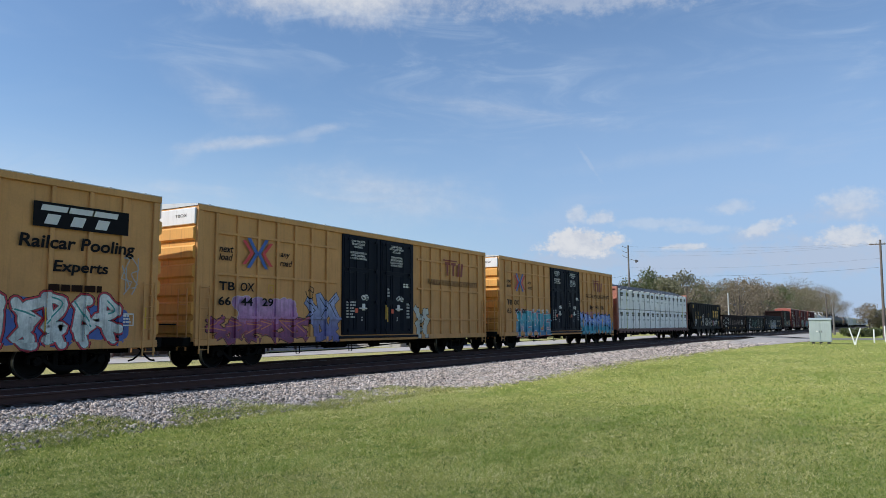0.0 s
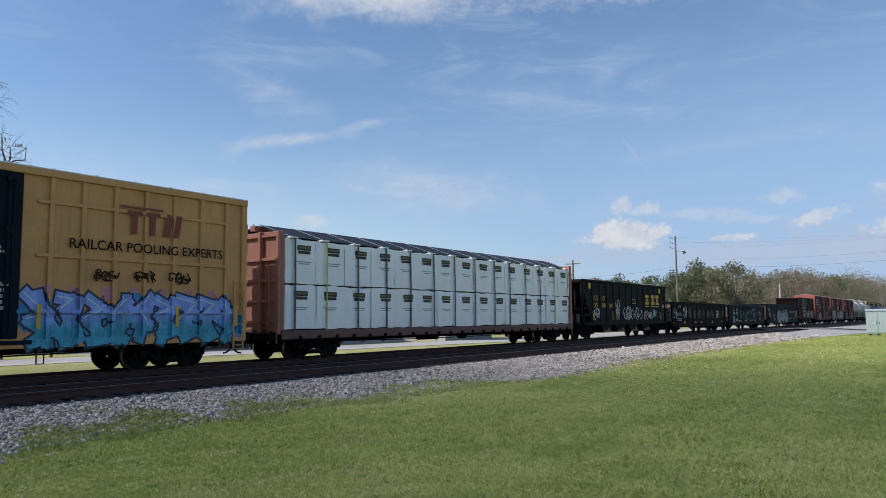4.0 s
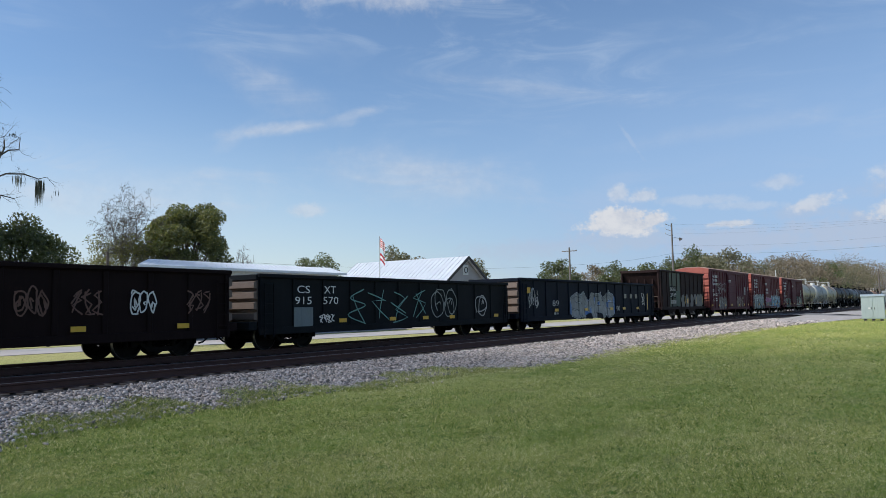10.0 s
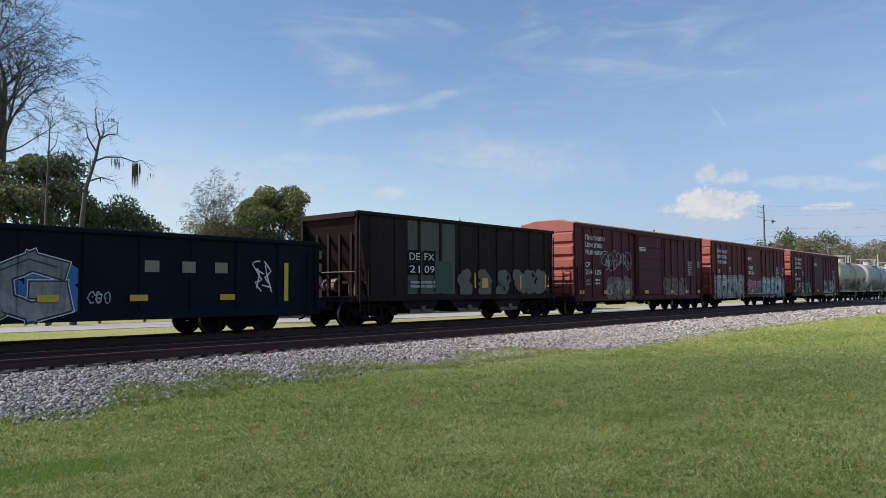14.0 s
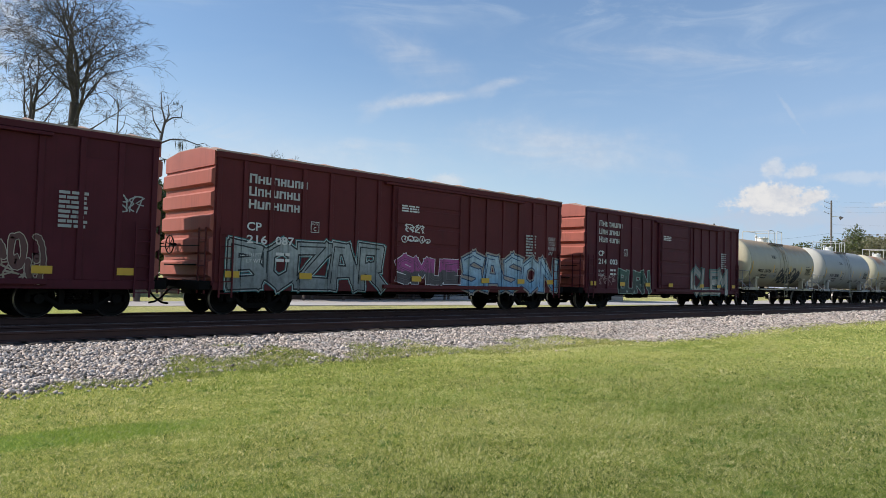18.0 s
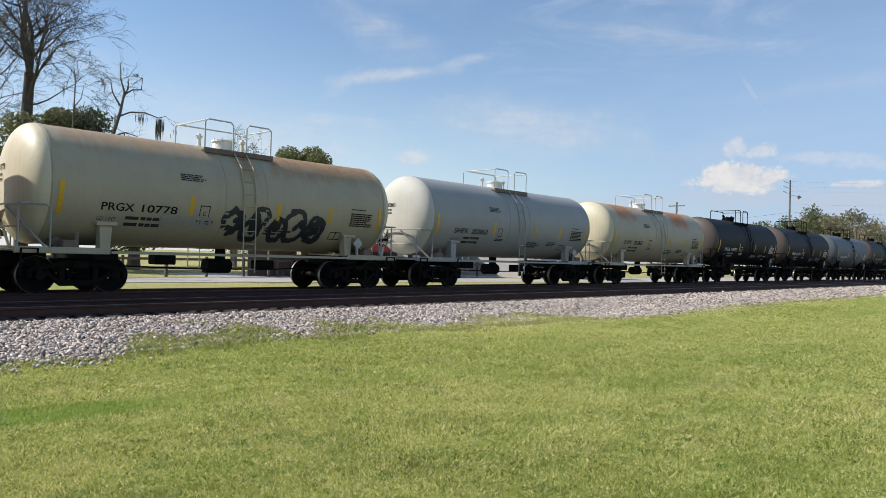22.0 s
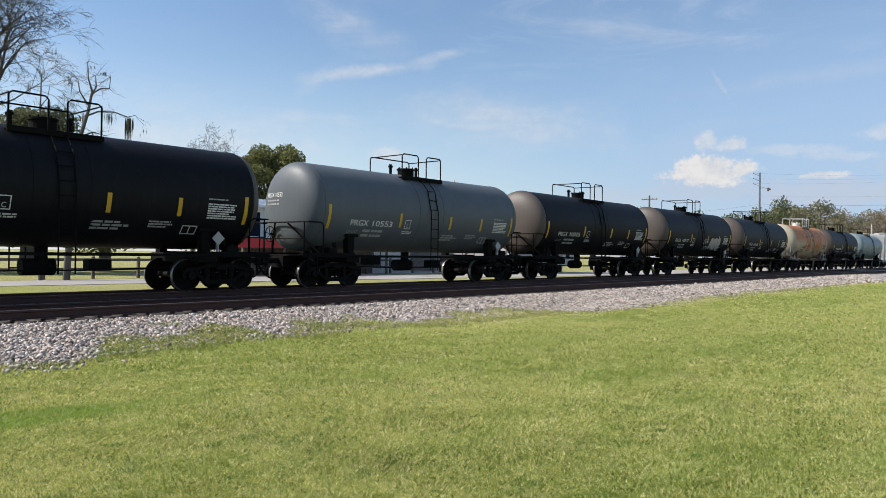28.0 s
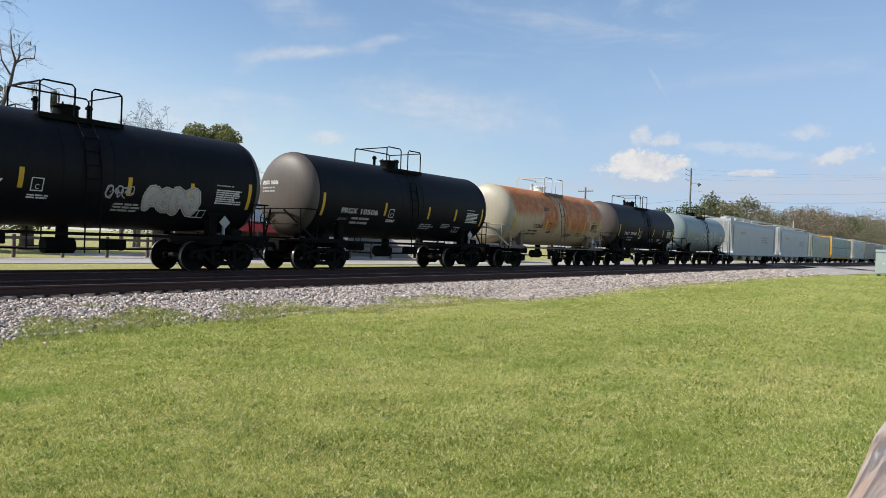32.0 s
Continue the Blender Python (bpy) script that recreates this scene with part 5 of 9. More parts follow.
def bare_tree(x, y, height, label, seed, trunk, fork, reach, lean=0.0, bark=None, levels=5, kids=(3, 5), thin=0.010):
    """A leafless tree: a stem that forks into leaders, and branches along branches down to fine drooping twigs."""
    rnd = random.Random(seed)
    th = thing("tree", label, "tree", "", pose(x, y, 0))
    s, tips = Shape(), []
    segs = (6, 5, 4, 3, 2, 2)
    sides = (8, 6, 5, 4, 3, 3)

    def limb(p, d, length, radius, level):
        p, q = Vector(p), Vector(d).normalized()
        n = segs[level]
        pts, dirs = [tuple(p)], [q]
        sag = 0.10 if level < 2 else -0.05 - 0.05 * (level - 2)
        for i in range(n):
            q = (q + Vector((rnd.uniform(-1, 1), rnd.uniform(-1, 1), rnd.uniform(-1, 1))) * (0.16 + 0.03 * level) + Vector((0, 0, sag))).normalized()
            p = p + q * length / n
            pts.append(tuple(p))
            dirs.append(q)
        tip = max(radius * (0.35 if level < levels else 0.6), thin * 0.7)
        s.tube(pts, [radius + (tip - radius) * i / n for i in range(n + 1)], sides[level])
        if level >= levels:
            tips.append((pts[-1], q))
            return
        count = rnd.randint(*kids) + (2 if level == 0 else 0)
        for k in range(count):
            t = 1.0 if k == 0 else rnd.uniform(0.22, 1.0)
            i = min(int(t * n + 0.5), n)
            base = dirs[i]
            side = Vector((rnd.uniform(-1, 1), rnd.uniform(-1, 1), rnd.uniform(-0.5, 0.7)))
            side = (side - base * side.dot(base)).normalized()
            turn = rnd.uniform(0.15, 0.4) if k == 0 else rnd.uniform(0.6, 1.3)
            limb(pts[i], base + side * turn, length * rnd.uniform(0.5, 0.72), max(radius * (0.62 - 0.28 * t) * rnd.uniform(0.8, 1.1), thin), level + 1)

    base, q = limb_points((0, 0, -0.2), Vector((lean, 0, 1)), fork + 0.2, rnd, 0.06, 6)
    stem = Shape()
    stem.tube(base, [trunk * (1.15 - 0.35 * i / 6) for i in range(7)], 12)
    for k in range(4):
        a = 1.57 * k + rnd.uniform(-0.4, 0.4)
        tilt = 0.22 if k < 2 else 0.6
        limb(base[-1 if k < 3 else -2], Vector((math.cos(a) * tilt + lean, math.sin(a) * tilt, 1)), reach * (1.0 if k < 2 else 0.8), trunk * (0.55 if k < 2 else 0.38), 0)
    for k in range(5):                                # lower limbs that spread and droop
        a = rnd.uniform(0, 6.28)
        i = rnd.choice((3, 4, 5))
        limb(base[i], Vector((math.cos(a), math.sin(a), rnd.uniform(0.0, 0.5))), reach * 0.55, trunk * 0.16, 1)
    k = height / max(v[2] for v in s.v)
    f = fork
    s.v = [(a, b, c if c < f else f + (c - f) * (height - f) / (height / k - f)) for a, b, c in s.v]
    part("trunk", stem, bark or M["bark"], th, smooth=True)
    part("crown", s, bark or M["bark"], th, "bare branches and fine twigs", smooth=True)
    return th, tips


def moss_strands(th, tips, seed, count, length=1.2):
    rnd = random.Random(seed)
    s = Shape()
    for k in range(count):
        p, _ = rnd.choice(tips)
        n = rnd.randint(3, 6)
        x, y, z = p
        for j in range(n):
            dx, dy = rnd.uniform(-0.14, 0.14), rnd.uniform(-0.14, 0.14)
            h = length * rnd.uniform(0.4, 1.2)
            w = rnd.uniform(0.012, 0.035)
            a = rnd.uniform(0, 3.14)
            ca, sa = math.cos(a) * w, math.sin(a) * w
            s.add([(x + dx, y + dy, z), (x + dx + ca, y + dy + sa, z - h * 0.4), (x + dx, y + dy, z - h), (x + dx - ca, y + dy - sa, z - h * 0.5)], [(0, 1, 2, 3)])
    part("moss", s, M["moss"], th, "hanging grey-green moss")


def dome_tree(x, y, height, label, seed, leaves, count, size, rx, trunk=0.35, low=0.25, clumps=38, second=None, group="", tight=0.2):
    """A leafy tree with a rounded, lumpy crown: limbs reach to clumps of foliage with gaps between."""
    rnd = random.Random(seed)
    th = thing("tree", label, "tree", group, pose(x, y, 0))
    z0 = height * low
    mid, half = (z0 + height) / 2, (height - z0) / 2
    s, centres = Shape(), []
    fork = height * (low + 0.12)
    s.tube([(0, 0, -0.2), (0.05, 0, fork * 0.5), (0, 0.05, fork)], [trunk * 1.3, trunk, trunk * 0.8], 10)
    while len(centres) < clumps:
        v = Vector((rnd.gauss(0, 1), rnd.gauss(0, 1), rnd.gauss(0, 1))).normalized() * rnd.uniform(0.5, 0.95) ** 0.6
        c = (v.x * rx * rnd.uniform(0.85, 1.1), v.y * rx, mid + v.z * half * (0.93 if v.z > 0 else 1.0))
        centres.append(c)
    for c in centres:
        m = (c[0] * 0.4 + rnd.uniform(-0.3, 0.3), c[1] * 0.4 + rnd.uniform(-0.3, 0.3), fork + (c[2] - fork) * 0.55)
        s.tube([(0, 0, fork * 0.92), m, c], [trunk * 0.4, trunk * 0.2, 0.03], 5)
    part("trunk", s, M["bark"], th, smooth=True)
    nr = np.random.RandomState(seed)
    part("crown", leaf_mesh(centres, count, size, rx * tight, nr, leaves, "crown", 0.75), None, th)
    # second leaves only high and sunward; leaf_sun there paints sunlight into the crown
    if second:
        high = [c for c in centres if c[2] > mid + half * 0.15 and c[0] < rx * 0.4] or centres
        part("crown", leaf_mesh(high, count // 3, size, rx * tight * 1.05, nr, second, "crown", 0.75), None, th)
    return th


def far_wood():
    """Winter-brown and evergreen trees along the line, far off."""
    rnd = random.Random(77)
    for k in range(52):
        t = k / 51
        x = 150 + 430 * t ** 1.25
        y = 33 + rnd.uniform(0, 10) + 9 * (k % 3)
        h = 11.2 + rnd.uniform(-1.6, 3.0) + (x - 150) * 0.036
        tone = rnd.random()
        leafy = M["leaf_far"] if tone < 0.3 else M["leaf_brown"] if tone < 0.85 else M["leaf"]
        dome_tree(x, y, h, "winter-brown tree in the far woods" if leafy is not M["leaf"] else "dark evergreen tree in the far woods", rnd.randint(0, 10 ** 6), leafy, 5200, 0.42, h * rnd.uniform(0.36, 0.5), 0.25, 0.05, 34, group="far woods", tight=0.2)


def end_wood():
    """A low line of trees beyond the crossing, on the near side of the tracks."""
    rnd = random.Random(41)
    for k in range(16):
        x, y = 240 + rnd.uniform(0, 60), -46 + k * 3.6 + rnd.uniform(-1, 1)
        h = rnd.uniform(6.5, 9.5)
        leafy = M["leaf_brown"] if rnd.random() < 0.6 else M["leaf_far"]
        dome_tree(x, y, h, "winter-brown tree beyond the road crossing", rnd.randint(0, 10 ** 6), leafy, 3000, 0.4, h * rnd.uniform(0.4, 0.55), 0.2, 0.04, 26, group="trees beyond the crossing", tight=0.22)


def build_trees():
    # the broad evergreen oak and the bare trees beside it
    dome_tree(45.2, 61.8, 12.8, "large rounded evergreen oak with sunlight painted yellow-green on its top", 5, M["leaf"], 64000, 0.20, 4.4, 0.5, 0.10, 78, M["leaf_sun"], tight=0.17)
    bare_tree(39.3, 63.0, 14.2, "bare winter tree with fine grey twigs", 12, 0.2, 6.0, 3.0, 0.0, M["bark_pale"], 5, (3, 4), 0.010)
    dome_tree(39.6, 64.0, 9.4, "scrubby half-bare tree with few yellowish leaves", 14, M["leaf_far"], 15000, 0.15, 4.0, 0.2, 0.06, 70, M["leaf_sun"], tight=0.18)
    bare_tree(51.3, 60.5, 8.8, "thin drooping bare winter tree", 15, 0.12, 3.0, 2.0, 0.0, M["bark_pale"], 4, (3, 4), 0.012)
    # evergreens and the tall bare trees on the left
    dome_tree(24.0, 51.5, 8.5, "dark evergreen oak behind the fence", 21, M["leaf"], 26000, 0.2, 3.7, 0.4, 0.12, 60, tight=0.17)
    dome_tree(18.2, 49.5, 10.9, "dark evergreen oak with brownish top", 23, M["leaf"], 26000, 0.2, 3.5, 0.4, 0.14, 60, M["leaf_far"], tight=0.17)
    dome_tree(13.0, 52.0, 9.6, "dark evergreen oak under tall bare trees", 24, M["leaf"], 18000, 0.2, 3.3, 0.4, 0.14, 50, tight=0.17)
    th, tips = bare_tree(17.6, 54.4, 27.0, "tall bare hardwood with fine winter twigs", 33, 0.40, 13.2, 6.2, 0.0, None, 5, (3, 5), 0.010)
    moss_strands(th, [t for t in tips if t[0][2] < 16], 3, 26, 0.9)
    bare_tree(14.0, 54.6, 20.0, "bare leaning hardwood with fine twigs", 35, 0.24, 11.0, 4.4, 0.06, None, 5, (3, 4), 0.010)
    # the broken dead tree hung with moss
    th = thing("dead_tree", "broken dead tree hung with grey moss", "tree", m=pose(16.3, 36.6, 0))
    s = Shape()
    rnd = random.Random(4)
    s.tube([(-1.0, 0, -0.2), (-0.8, 0, 3.5), (-0.55, 0, 6.6), (-0.1, 0, 8.2), (0.1, 0, 9.3)], [0.17, 0.14, 0.10, 0.075, 0.05], 9)
    arms = [[(0.1, 0, 9.3), (-0.1, 0, 9.9), (-0.15, 0, 10.7)], [(0.1, 0, 9.2), (0.5, 0, 9.5), (0.95, 0, 9.6), (1.0, 0, 10.2)], [(-0.25, 0, 8.0), (0.4, 0, 8.35), (1.2, 0, 8.45), (1.9, 0, 8.3), (2.3, 0, 8.45)],
            [(-0.1, 0, 8.6), (-0.5, 0, 9.2), (-0.6, 0, 9.8)], [(-0.5, 0, 7.0), (0.2, 0, 7.3), (0.8, 0, 7.2)], [(-0.6, 0, 6.5), (-1.3, 0, 7.2), (-1.6, 0, 8.2)], [(0.05, 0, 9.0), (0.3, 0, 9.6), (0.25, 0, 10.1)]]
    part("trunk", s, M["bark"], th, smooth=True)
    tips = []
    for a in arms:
        s = Shape()
        s.tube(a, [0.05 - 0.036 * i / (len(a) - 1) for i in range(len(a))], 6)
        for k in range(9):
            p = rnd.choice(a[1:])
            grow(s, p, (rnd.uniform(-1, 1), rnd.uniform(-1, 1), rnd.uniform(-0.9, 0.3)), 0.6, 0.009, 2, rnd, tips, (2, 3), 0.8, 0.5)
        part("limb", s, M["bark"], th, smooth=True)
    moss_strands(th, tips, 5, 10, 0.3)
    moss_strands(th, [((2.0, 0, 8.3), None), ((2.1, 0.1, 8.35), None), ((1.9, -0.1, 8.3), None)], 6, 12, 1.3)
    moss_strands(th, [((1.1, 0, 8.4), None), ((0.9, 0.1, 8.4), None)], 7, 4, 0.8)
    # a dead sapling stem beside it
    s = Shape()
    s.tube([(0, 0, -0.1), (-0.2, 0, 5.0), (-0.1, 0, 9.8)], [0.09, 0.06, 0.025], 6)
    for z, dx in ((6.5, -0.7), (7.4, 0.35), (8.2, 0.3)):
        s.tube([(-0.15, 0, z), (dx * 0.6, 0, z + 0.5), (dx, 0, z + 1.2)], [0.03, 0.02, 0.01], 5)
    solid("dead_sapling", s, M["bark"], "thin bare dead sapling stem", "tree", m=pose(14.3, 37.0, 0), smooth=True)
    # small trees behind the buildings and along the road
    for i, (x, y, h, leafy) in enumerate(((72, 70, 9.8, "leaf"), (77, 61, 10.0, "leaf_far"), (84, 62, 9.4, "leaf_brown"), (90, 58, 9.2, "leaf_far"), (108, 52, 9.6, "leaf"), (122, 58, 9.4, "leaf_far"), (132, 52, 9.8, "leaf"), (142, 60, 10.0, "leaf_brown"), (150, 47, 11.0, "leaf"), (165, 44, 12.4, "leaf"), (176, 46, 12.8, "leaf"))):
        dome_tree(x, y, h, "small rounded evergreen tree behind the road" if leafy == "leaf" else "half-bare winter tree behind the road", 200 + i, M[leafy], 8000, 0.27, h * 0.36, 0.22, 0.15, 44, group="trees behind the road", tight=0.18)
    # the clipped hedge by the posts
    nr = np.random.RandomState(3)
    centres = [(nr.uniform(-1.4, 1.4), nr.uniform(-3.2, 3.2), nr.uniform(0.15, 1.0)) for k in range(160)]
    solid("hedge", leaf_mesh(centres, 7000, 0.2, 0.2, nr, M["leaf"], "hedge"), None, "low rounded green hedge", "hedge", m=pose(112, 3.2, 0))
    far_wood()
    end_wood()


build_trees()

# ------------------------------------------------------------------ the train
TRACK_Y, RAIL_Z = 19.85, 0.36
TRAVEL = [(0, 0.0), (4, 39.12), (8, 78.17), (12, 116.78), (16, 155.24), (20, 193.6), (24, 231.8), (28, 269.63), (32, 307.28)]
CARS = []            # (thing, place of its middle along the train)
WHEELSETS = {-1: [], 1: []}
KEPT = {}


def kept(key, build):
    """Shares one mesh between alike parts."""
    if key not in KEPT:
        KEPT[key] = build()
    return KEPT[key]


def rail_car(name, label, middle, category="freight car"):
    ob = thing(name, label, category, "cars of the freight train", pose(middle, TRACK_Y, RAIL_Z))
    CARS.append((ob, middle))
    return ob


def wheelset_mesh():
    s = Shape()
    r, n = 0.457, 36
    for side in (-1, 1):
        y = side * 0.75
        rings = [(0.10, -0.10), (0.16, -0.05), (0.36, -0.015), (0.385, 0.035), (r - 0.015, 0.05), (r, 0.04), (r + 0.004, -0.055), (r + 0.03, -0.066), (r + 0.026, -0.09), (0.39, -0.085), (0.36, -0.05), (0.15, -0.09)]
        v = []
        for q, off in rings:
            for i in range(n):
                a = 2 * math.pi * i / n
                v.append((q * math.cos(a), y + side * off, q * math.sin(a)))
        f, tags = [], []
        for k in range(len(rings) - 1):
            for i in range(n):
                q = (k * n + i, k * n + (i + 1) % n, (k + 1) * n + (i + 1) % n, (k + 1) * n + i)
                f.append(q if side < 0 else q[::-1])
                tags.append(1 if k in (4, 5) else 0)
        at = len(s.v)
        s.v.extend(v)
        s.f.extend([tuple(i + at for i in q) for q in f])
        s.m.extend(tags)
    s.cyl((0, -1.02, 0), (0, 1.02, 0), 0.085, 12)
    for side in (-1, 1):
        s.cyl((0, side * 0.93, 0), (0, side * 1.12, 0), 0.115, 14)
        for k in range(3):
            a = 2 * math.pi * k / 3
            s.cyl((0.06 * math.cos(a), side * 1.11, 0.06 * math.sin(a)), (0.06 * math.cos(a), side * 1.14, 0.06 * math.sin(a)), 0.016, 6)
    return s.mesh("wheelset", [M["wheel"], M["rim"]], True)


def side_frame_mesh():
    s = Shape()
    # upper chord, lower chord, two columns, pedestal jaws
    s.slab([(-1.16, 0.52), (-1.12, 0.66), (-0.72, 0.70), (-0.45, 0.80), (0.45, 0.80), (0.72, 0.70), (1.12, 0.66), (1.16, 0.52), (0.95, 0.57), (0.45, 0.67), (-0.45, 0.67), (-0.95, 0.57)], -0.09, 0.09)
    s.slab([(-0.80, 0.58), (-0.42, 0.33), (0.42, 0.33), (0.80, 0.58), (0.74, 0.44), (0.42, 0.19), (-0.42, 0.19), (-0.74, 0.44)], -0.085, 0.085)
    for k in (-1, 1):
        s.box(k * 0.40 - 0.07, k * 0.40 + 0.07, -0.08, 0.08, 0.30, 0.70, 0.02)
        s.box(k * 1.12 - 0.05, k * 1.12 + 0.05, -0.08, 0.08, 0.36, 0.60, 0.02)
        s.box(k * 0.74 - 0.04, k * 0.74 + 0.04, -0.08, 0.08, 0.40, 0.60, 0.02)
    return s.mesh("side_frame", M["truck"])


def spring_mesh():
    s = Shape()
    for x in (0.0,):
        pts = [(x + 0.07 * math.cos(a), 0.07 * math.sin(a), 0.34 + 0.26 * a / (2 * math.pi * 4)) for a in np.linspace(0, 2 * math.pi * 4, 27)]
        s.tube(pts, 0.018, 4)
    return s.mesh("spring", M["truck"])


def truck_mesh():
    s = Shape()
    s.box(-0.19, 0.19, -1.2, 1.2, 0.60, 0.78, 0.04)
    s.box(-0.24, 0.24, -0.32, 0.32, 0.76, 0.86, 0.03)
    s.box(-0.8, 0.8, -0.06, 0.06, 0.34, 0.42, 0.02)
    for k in (-1, 1):
        s.box(k * 0.42 - 0.05, k * 0.42 + 0.05, -0.85, 0.85, 0.36, 0.48, 0.02)
    return s.mesh("truck", M["truck"])


def add_truck(car, x):
    tk = part("truck", kept("truck", truck_mesh), None, car, at=pose(x, 0, 0))
    for side in (-1, 1):
        part("side_frame", kept("side_frame", side_frame_mesh), None, tk, at=pose(0, side * 1.02, 0))
        for u in (-0.2, 0.0, 0.2):
            part("spring", kept("spring", spring_mesh), None, tk, at=pose(u, side * 1.02, 0))
        ws = part("wheelset", kept("wheelset", wheelset_mesh), None, tk, at=pose(side * 0.89, 0, 0.457))
        WHEELSETS[side].append(ws)


def coupler_mesh():
    s = Shape()
    s.box(0, 0.62, -0.09, 0.09, 0.78, 0.96, 0.03)
    s.box(0.55, 0.86, -0.17, 0.12, 0.72, 1.0, 0.06)
    s.box(0.78, 0.96, 0.02, 0.17, 0.74, 0.98, 0.05)
    return s.mesh("coupler", M["truck"])


def hose_mesh():
    s = Shape()
    pts = [(0.15, -0.35, 0.78), (0.35, -0.36, 0.66), (0.55, -0.34, 0.45), (0.75, -0.30, 0.33), (0.95, -0.24, 0.30)]
    s.tube(pts, 0.028, 7)
    return s.mesh("air_hose", M["frame_black"], True)


def add_ends(car, half):
    for k in (-1, 1):
        turn = pose(k * half, 0, 0, 0, 0, 0 if k > 0 else 180)
        part("coupler", kept("coupler", coupler_mesh), None, car, at=turn)
        part("air_hose", kept("hose", hose_mesh), None, car, at=turn)


def ladder(car, x, y, z0, z1, material, wide=0.42, facing="y", name="ladder", gap=0.32):
    """Rungs between two stiles on a side (facing y) or an end (facing x)."""
    s = Shape()
    out = 0.07 * (1 if (y if facing == "y" else x) > 0 else -1)

    def at(u, w, z):
        return (x + u, y + w, z) if facing == "y" else (x + w, y + u, z)
    for k in (-1, 1):
        a, b = at(k * wide / 2 - 0.02, out * 0.7, z0), at(k * wide / 2 + 0.02, out * 1.2, z1)
        s.box(min(a[0], b[0]), max(a[0], b[0]), min(a[1], b[1]), max(a[1], b[1]), z0, z1)
    z = z0 + 0.12
    while z < z1:
        s.cyl(at(-wide / 2, out, z), at(wide / 2, out, z), 0.014, 6)
        z += gap
    part(name, s, material, car)


def letters(car, text, x0, x1, z0, z1, material, depth, wrap=None, slant=0.0, name="lettering", end=None, bold=0.0):
    """Words in the built-in font, fitted to a box on the near side (or on an end face at x = end)."""
    cu = bpy.data.curves.new("letters", "FONT")
    cu.body, cu.align_x, cu.shear, cu.resolution_u, cu.offset = text, "LEFT", slant, 3, bold
    tmp = bpy.data.objects.new("letters", cu)
    me = bpy.data.meshes.new_from_object(tmp)
    bpy.data.objects.remove(tmp)
    bpy.data.curves.remove(cu)
    n = len(me.vertices)
    co = np.empty(n * 3, np.float32)
    me.vertices.foreach_get("co", co)
    co = co.reshape(-1, 3)
    lo, hi = co.min(0), co.max(0)
    u = (co[:, 0] - lo[0]) / (hi[0] - lo[0])
    w = (co[:, 1] - lo[1]) / (hi[1] - lo[1])
    res = np.empty_like(co)
    z = z0 + w * (z1 - z0)
    if end is not None:
        y = x1 - u * (x1 - x0)
        res[:, 0], res[:, 1], res[:, 2] = end if not callable(end) else end(y, z), y, z
    else:
        res[:, 0], res[:, 2] = x0 + u * (x1 - x0), z
        res[:, 1] = -depth if wrap is None else -np.sqrt(np.maximum(wrap[0] ** 2 - (z - wrap[1]) ** 2, 0)) - 0.006
    me.vertices.foreach_set("co", res.ravel())
    me.materials.clear()
    me.materials.append(material)
    me.update()
    ob = new(name, me)
    ob.parent = car
    return ob


def on_side(x, z, depth, wrap, lift=0.0):
    if wrap is None:
        return (x, -depth - lift, z)
    return (x, -math.sqrt(max(wrap[0] ** 2 - (z - wrap[1]) ** 2, 0.0)) - 0.006 - lift, z)


def bars(car, x0, x1, z0, z1, rows, material, depth, wrap=None, seed=0, name="stencil_block", words=4):
    """Small print that cannot be read, as rows of plain bars."""
    rnd = random.Random(seed)
    s = Shape()
    h = (z1 - z0) / (rows * 1.6)
    for r in range(rows):
        z = z1 - r * h * 1.6 - h
        x, stop = x0, x1 - rnd.random() * (x1 - x0) * 0.3
        while x < stop - 0.02:
            w = min((x1 - x0) / words * (0.5 + rnd.random()), stop - x)
            a, b = on_side(x, z, depth, wrap), on_side(x, z + h, depth, wrap)
            s.quad(a, (x + w * 0.86, a[1], z), (x + w * 0.86, b[1], z + h), b)
            x += w
    part(name, s, material, car)


def patch(car, name, x0, x1, z0, z1, material, depth, wrap=None, label="", steps=1):
    s = Shape()
    for k in range(steps):
        a, b = z0 + (z1 - z0) * k / steps, z0 + (z1 - z0) * (k + 1) / steps
        p, q = on_side(x0, a, depth, wrap), on_side(x0, b, depth, wrap)
        s.quad(p, (x1, p[1], a), (x1, q[1], b), q)
    part(name, s, material, car, label)


def frame_box(car, x0, x1, z0, z1, material, depth, wrap=None, w=0.035, name="stencil_frame"):
    s = Shape()
    for a, b, c, d in ((x0, x1, z0, z0 + w), (x0, x1, z1 - w, z1), (x0, x0 + w, z0, z1), (x1 - w, x1, z0, z1)):
        p, q = on_side(a, c, depth, wrap), on_side(a, d, depth, wrap)
        s.quad(p, (b, p[1], c), (b, q[1], d), q)
    part(name, s, material, car)


def smooth_path(points, n=6):
    """A Catmull-Rom line through the points."""
    p = [points[0], *points, points[-1]]
    out = []
    for i in range(1, len(p) - 2):
        for k in range(n):
            t = k / n
            out.append(tuple(0.5 * (2 * p[i][j] + (p[i + 1][j] - p[i - 1][j]) * t + (2 * p[i - 1][j] - 5 * p[i][j] + 4 * p[i + 1][j] - p[i + 2][j]) * t * t
                                    + (3 * p[i][j] - p[i - 1][j] - 3 * p[i + 1][j] + p[i + 2][j]) * t ** 3) for j in range(2)))
    out.append(points[-1])
    return out


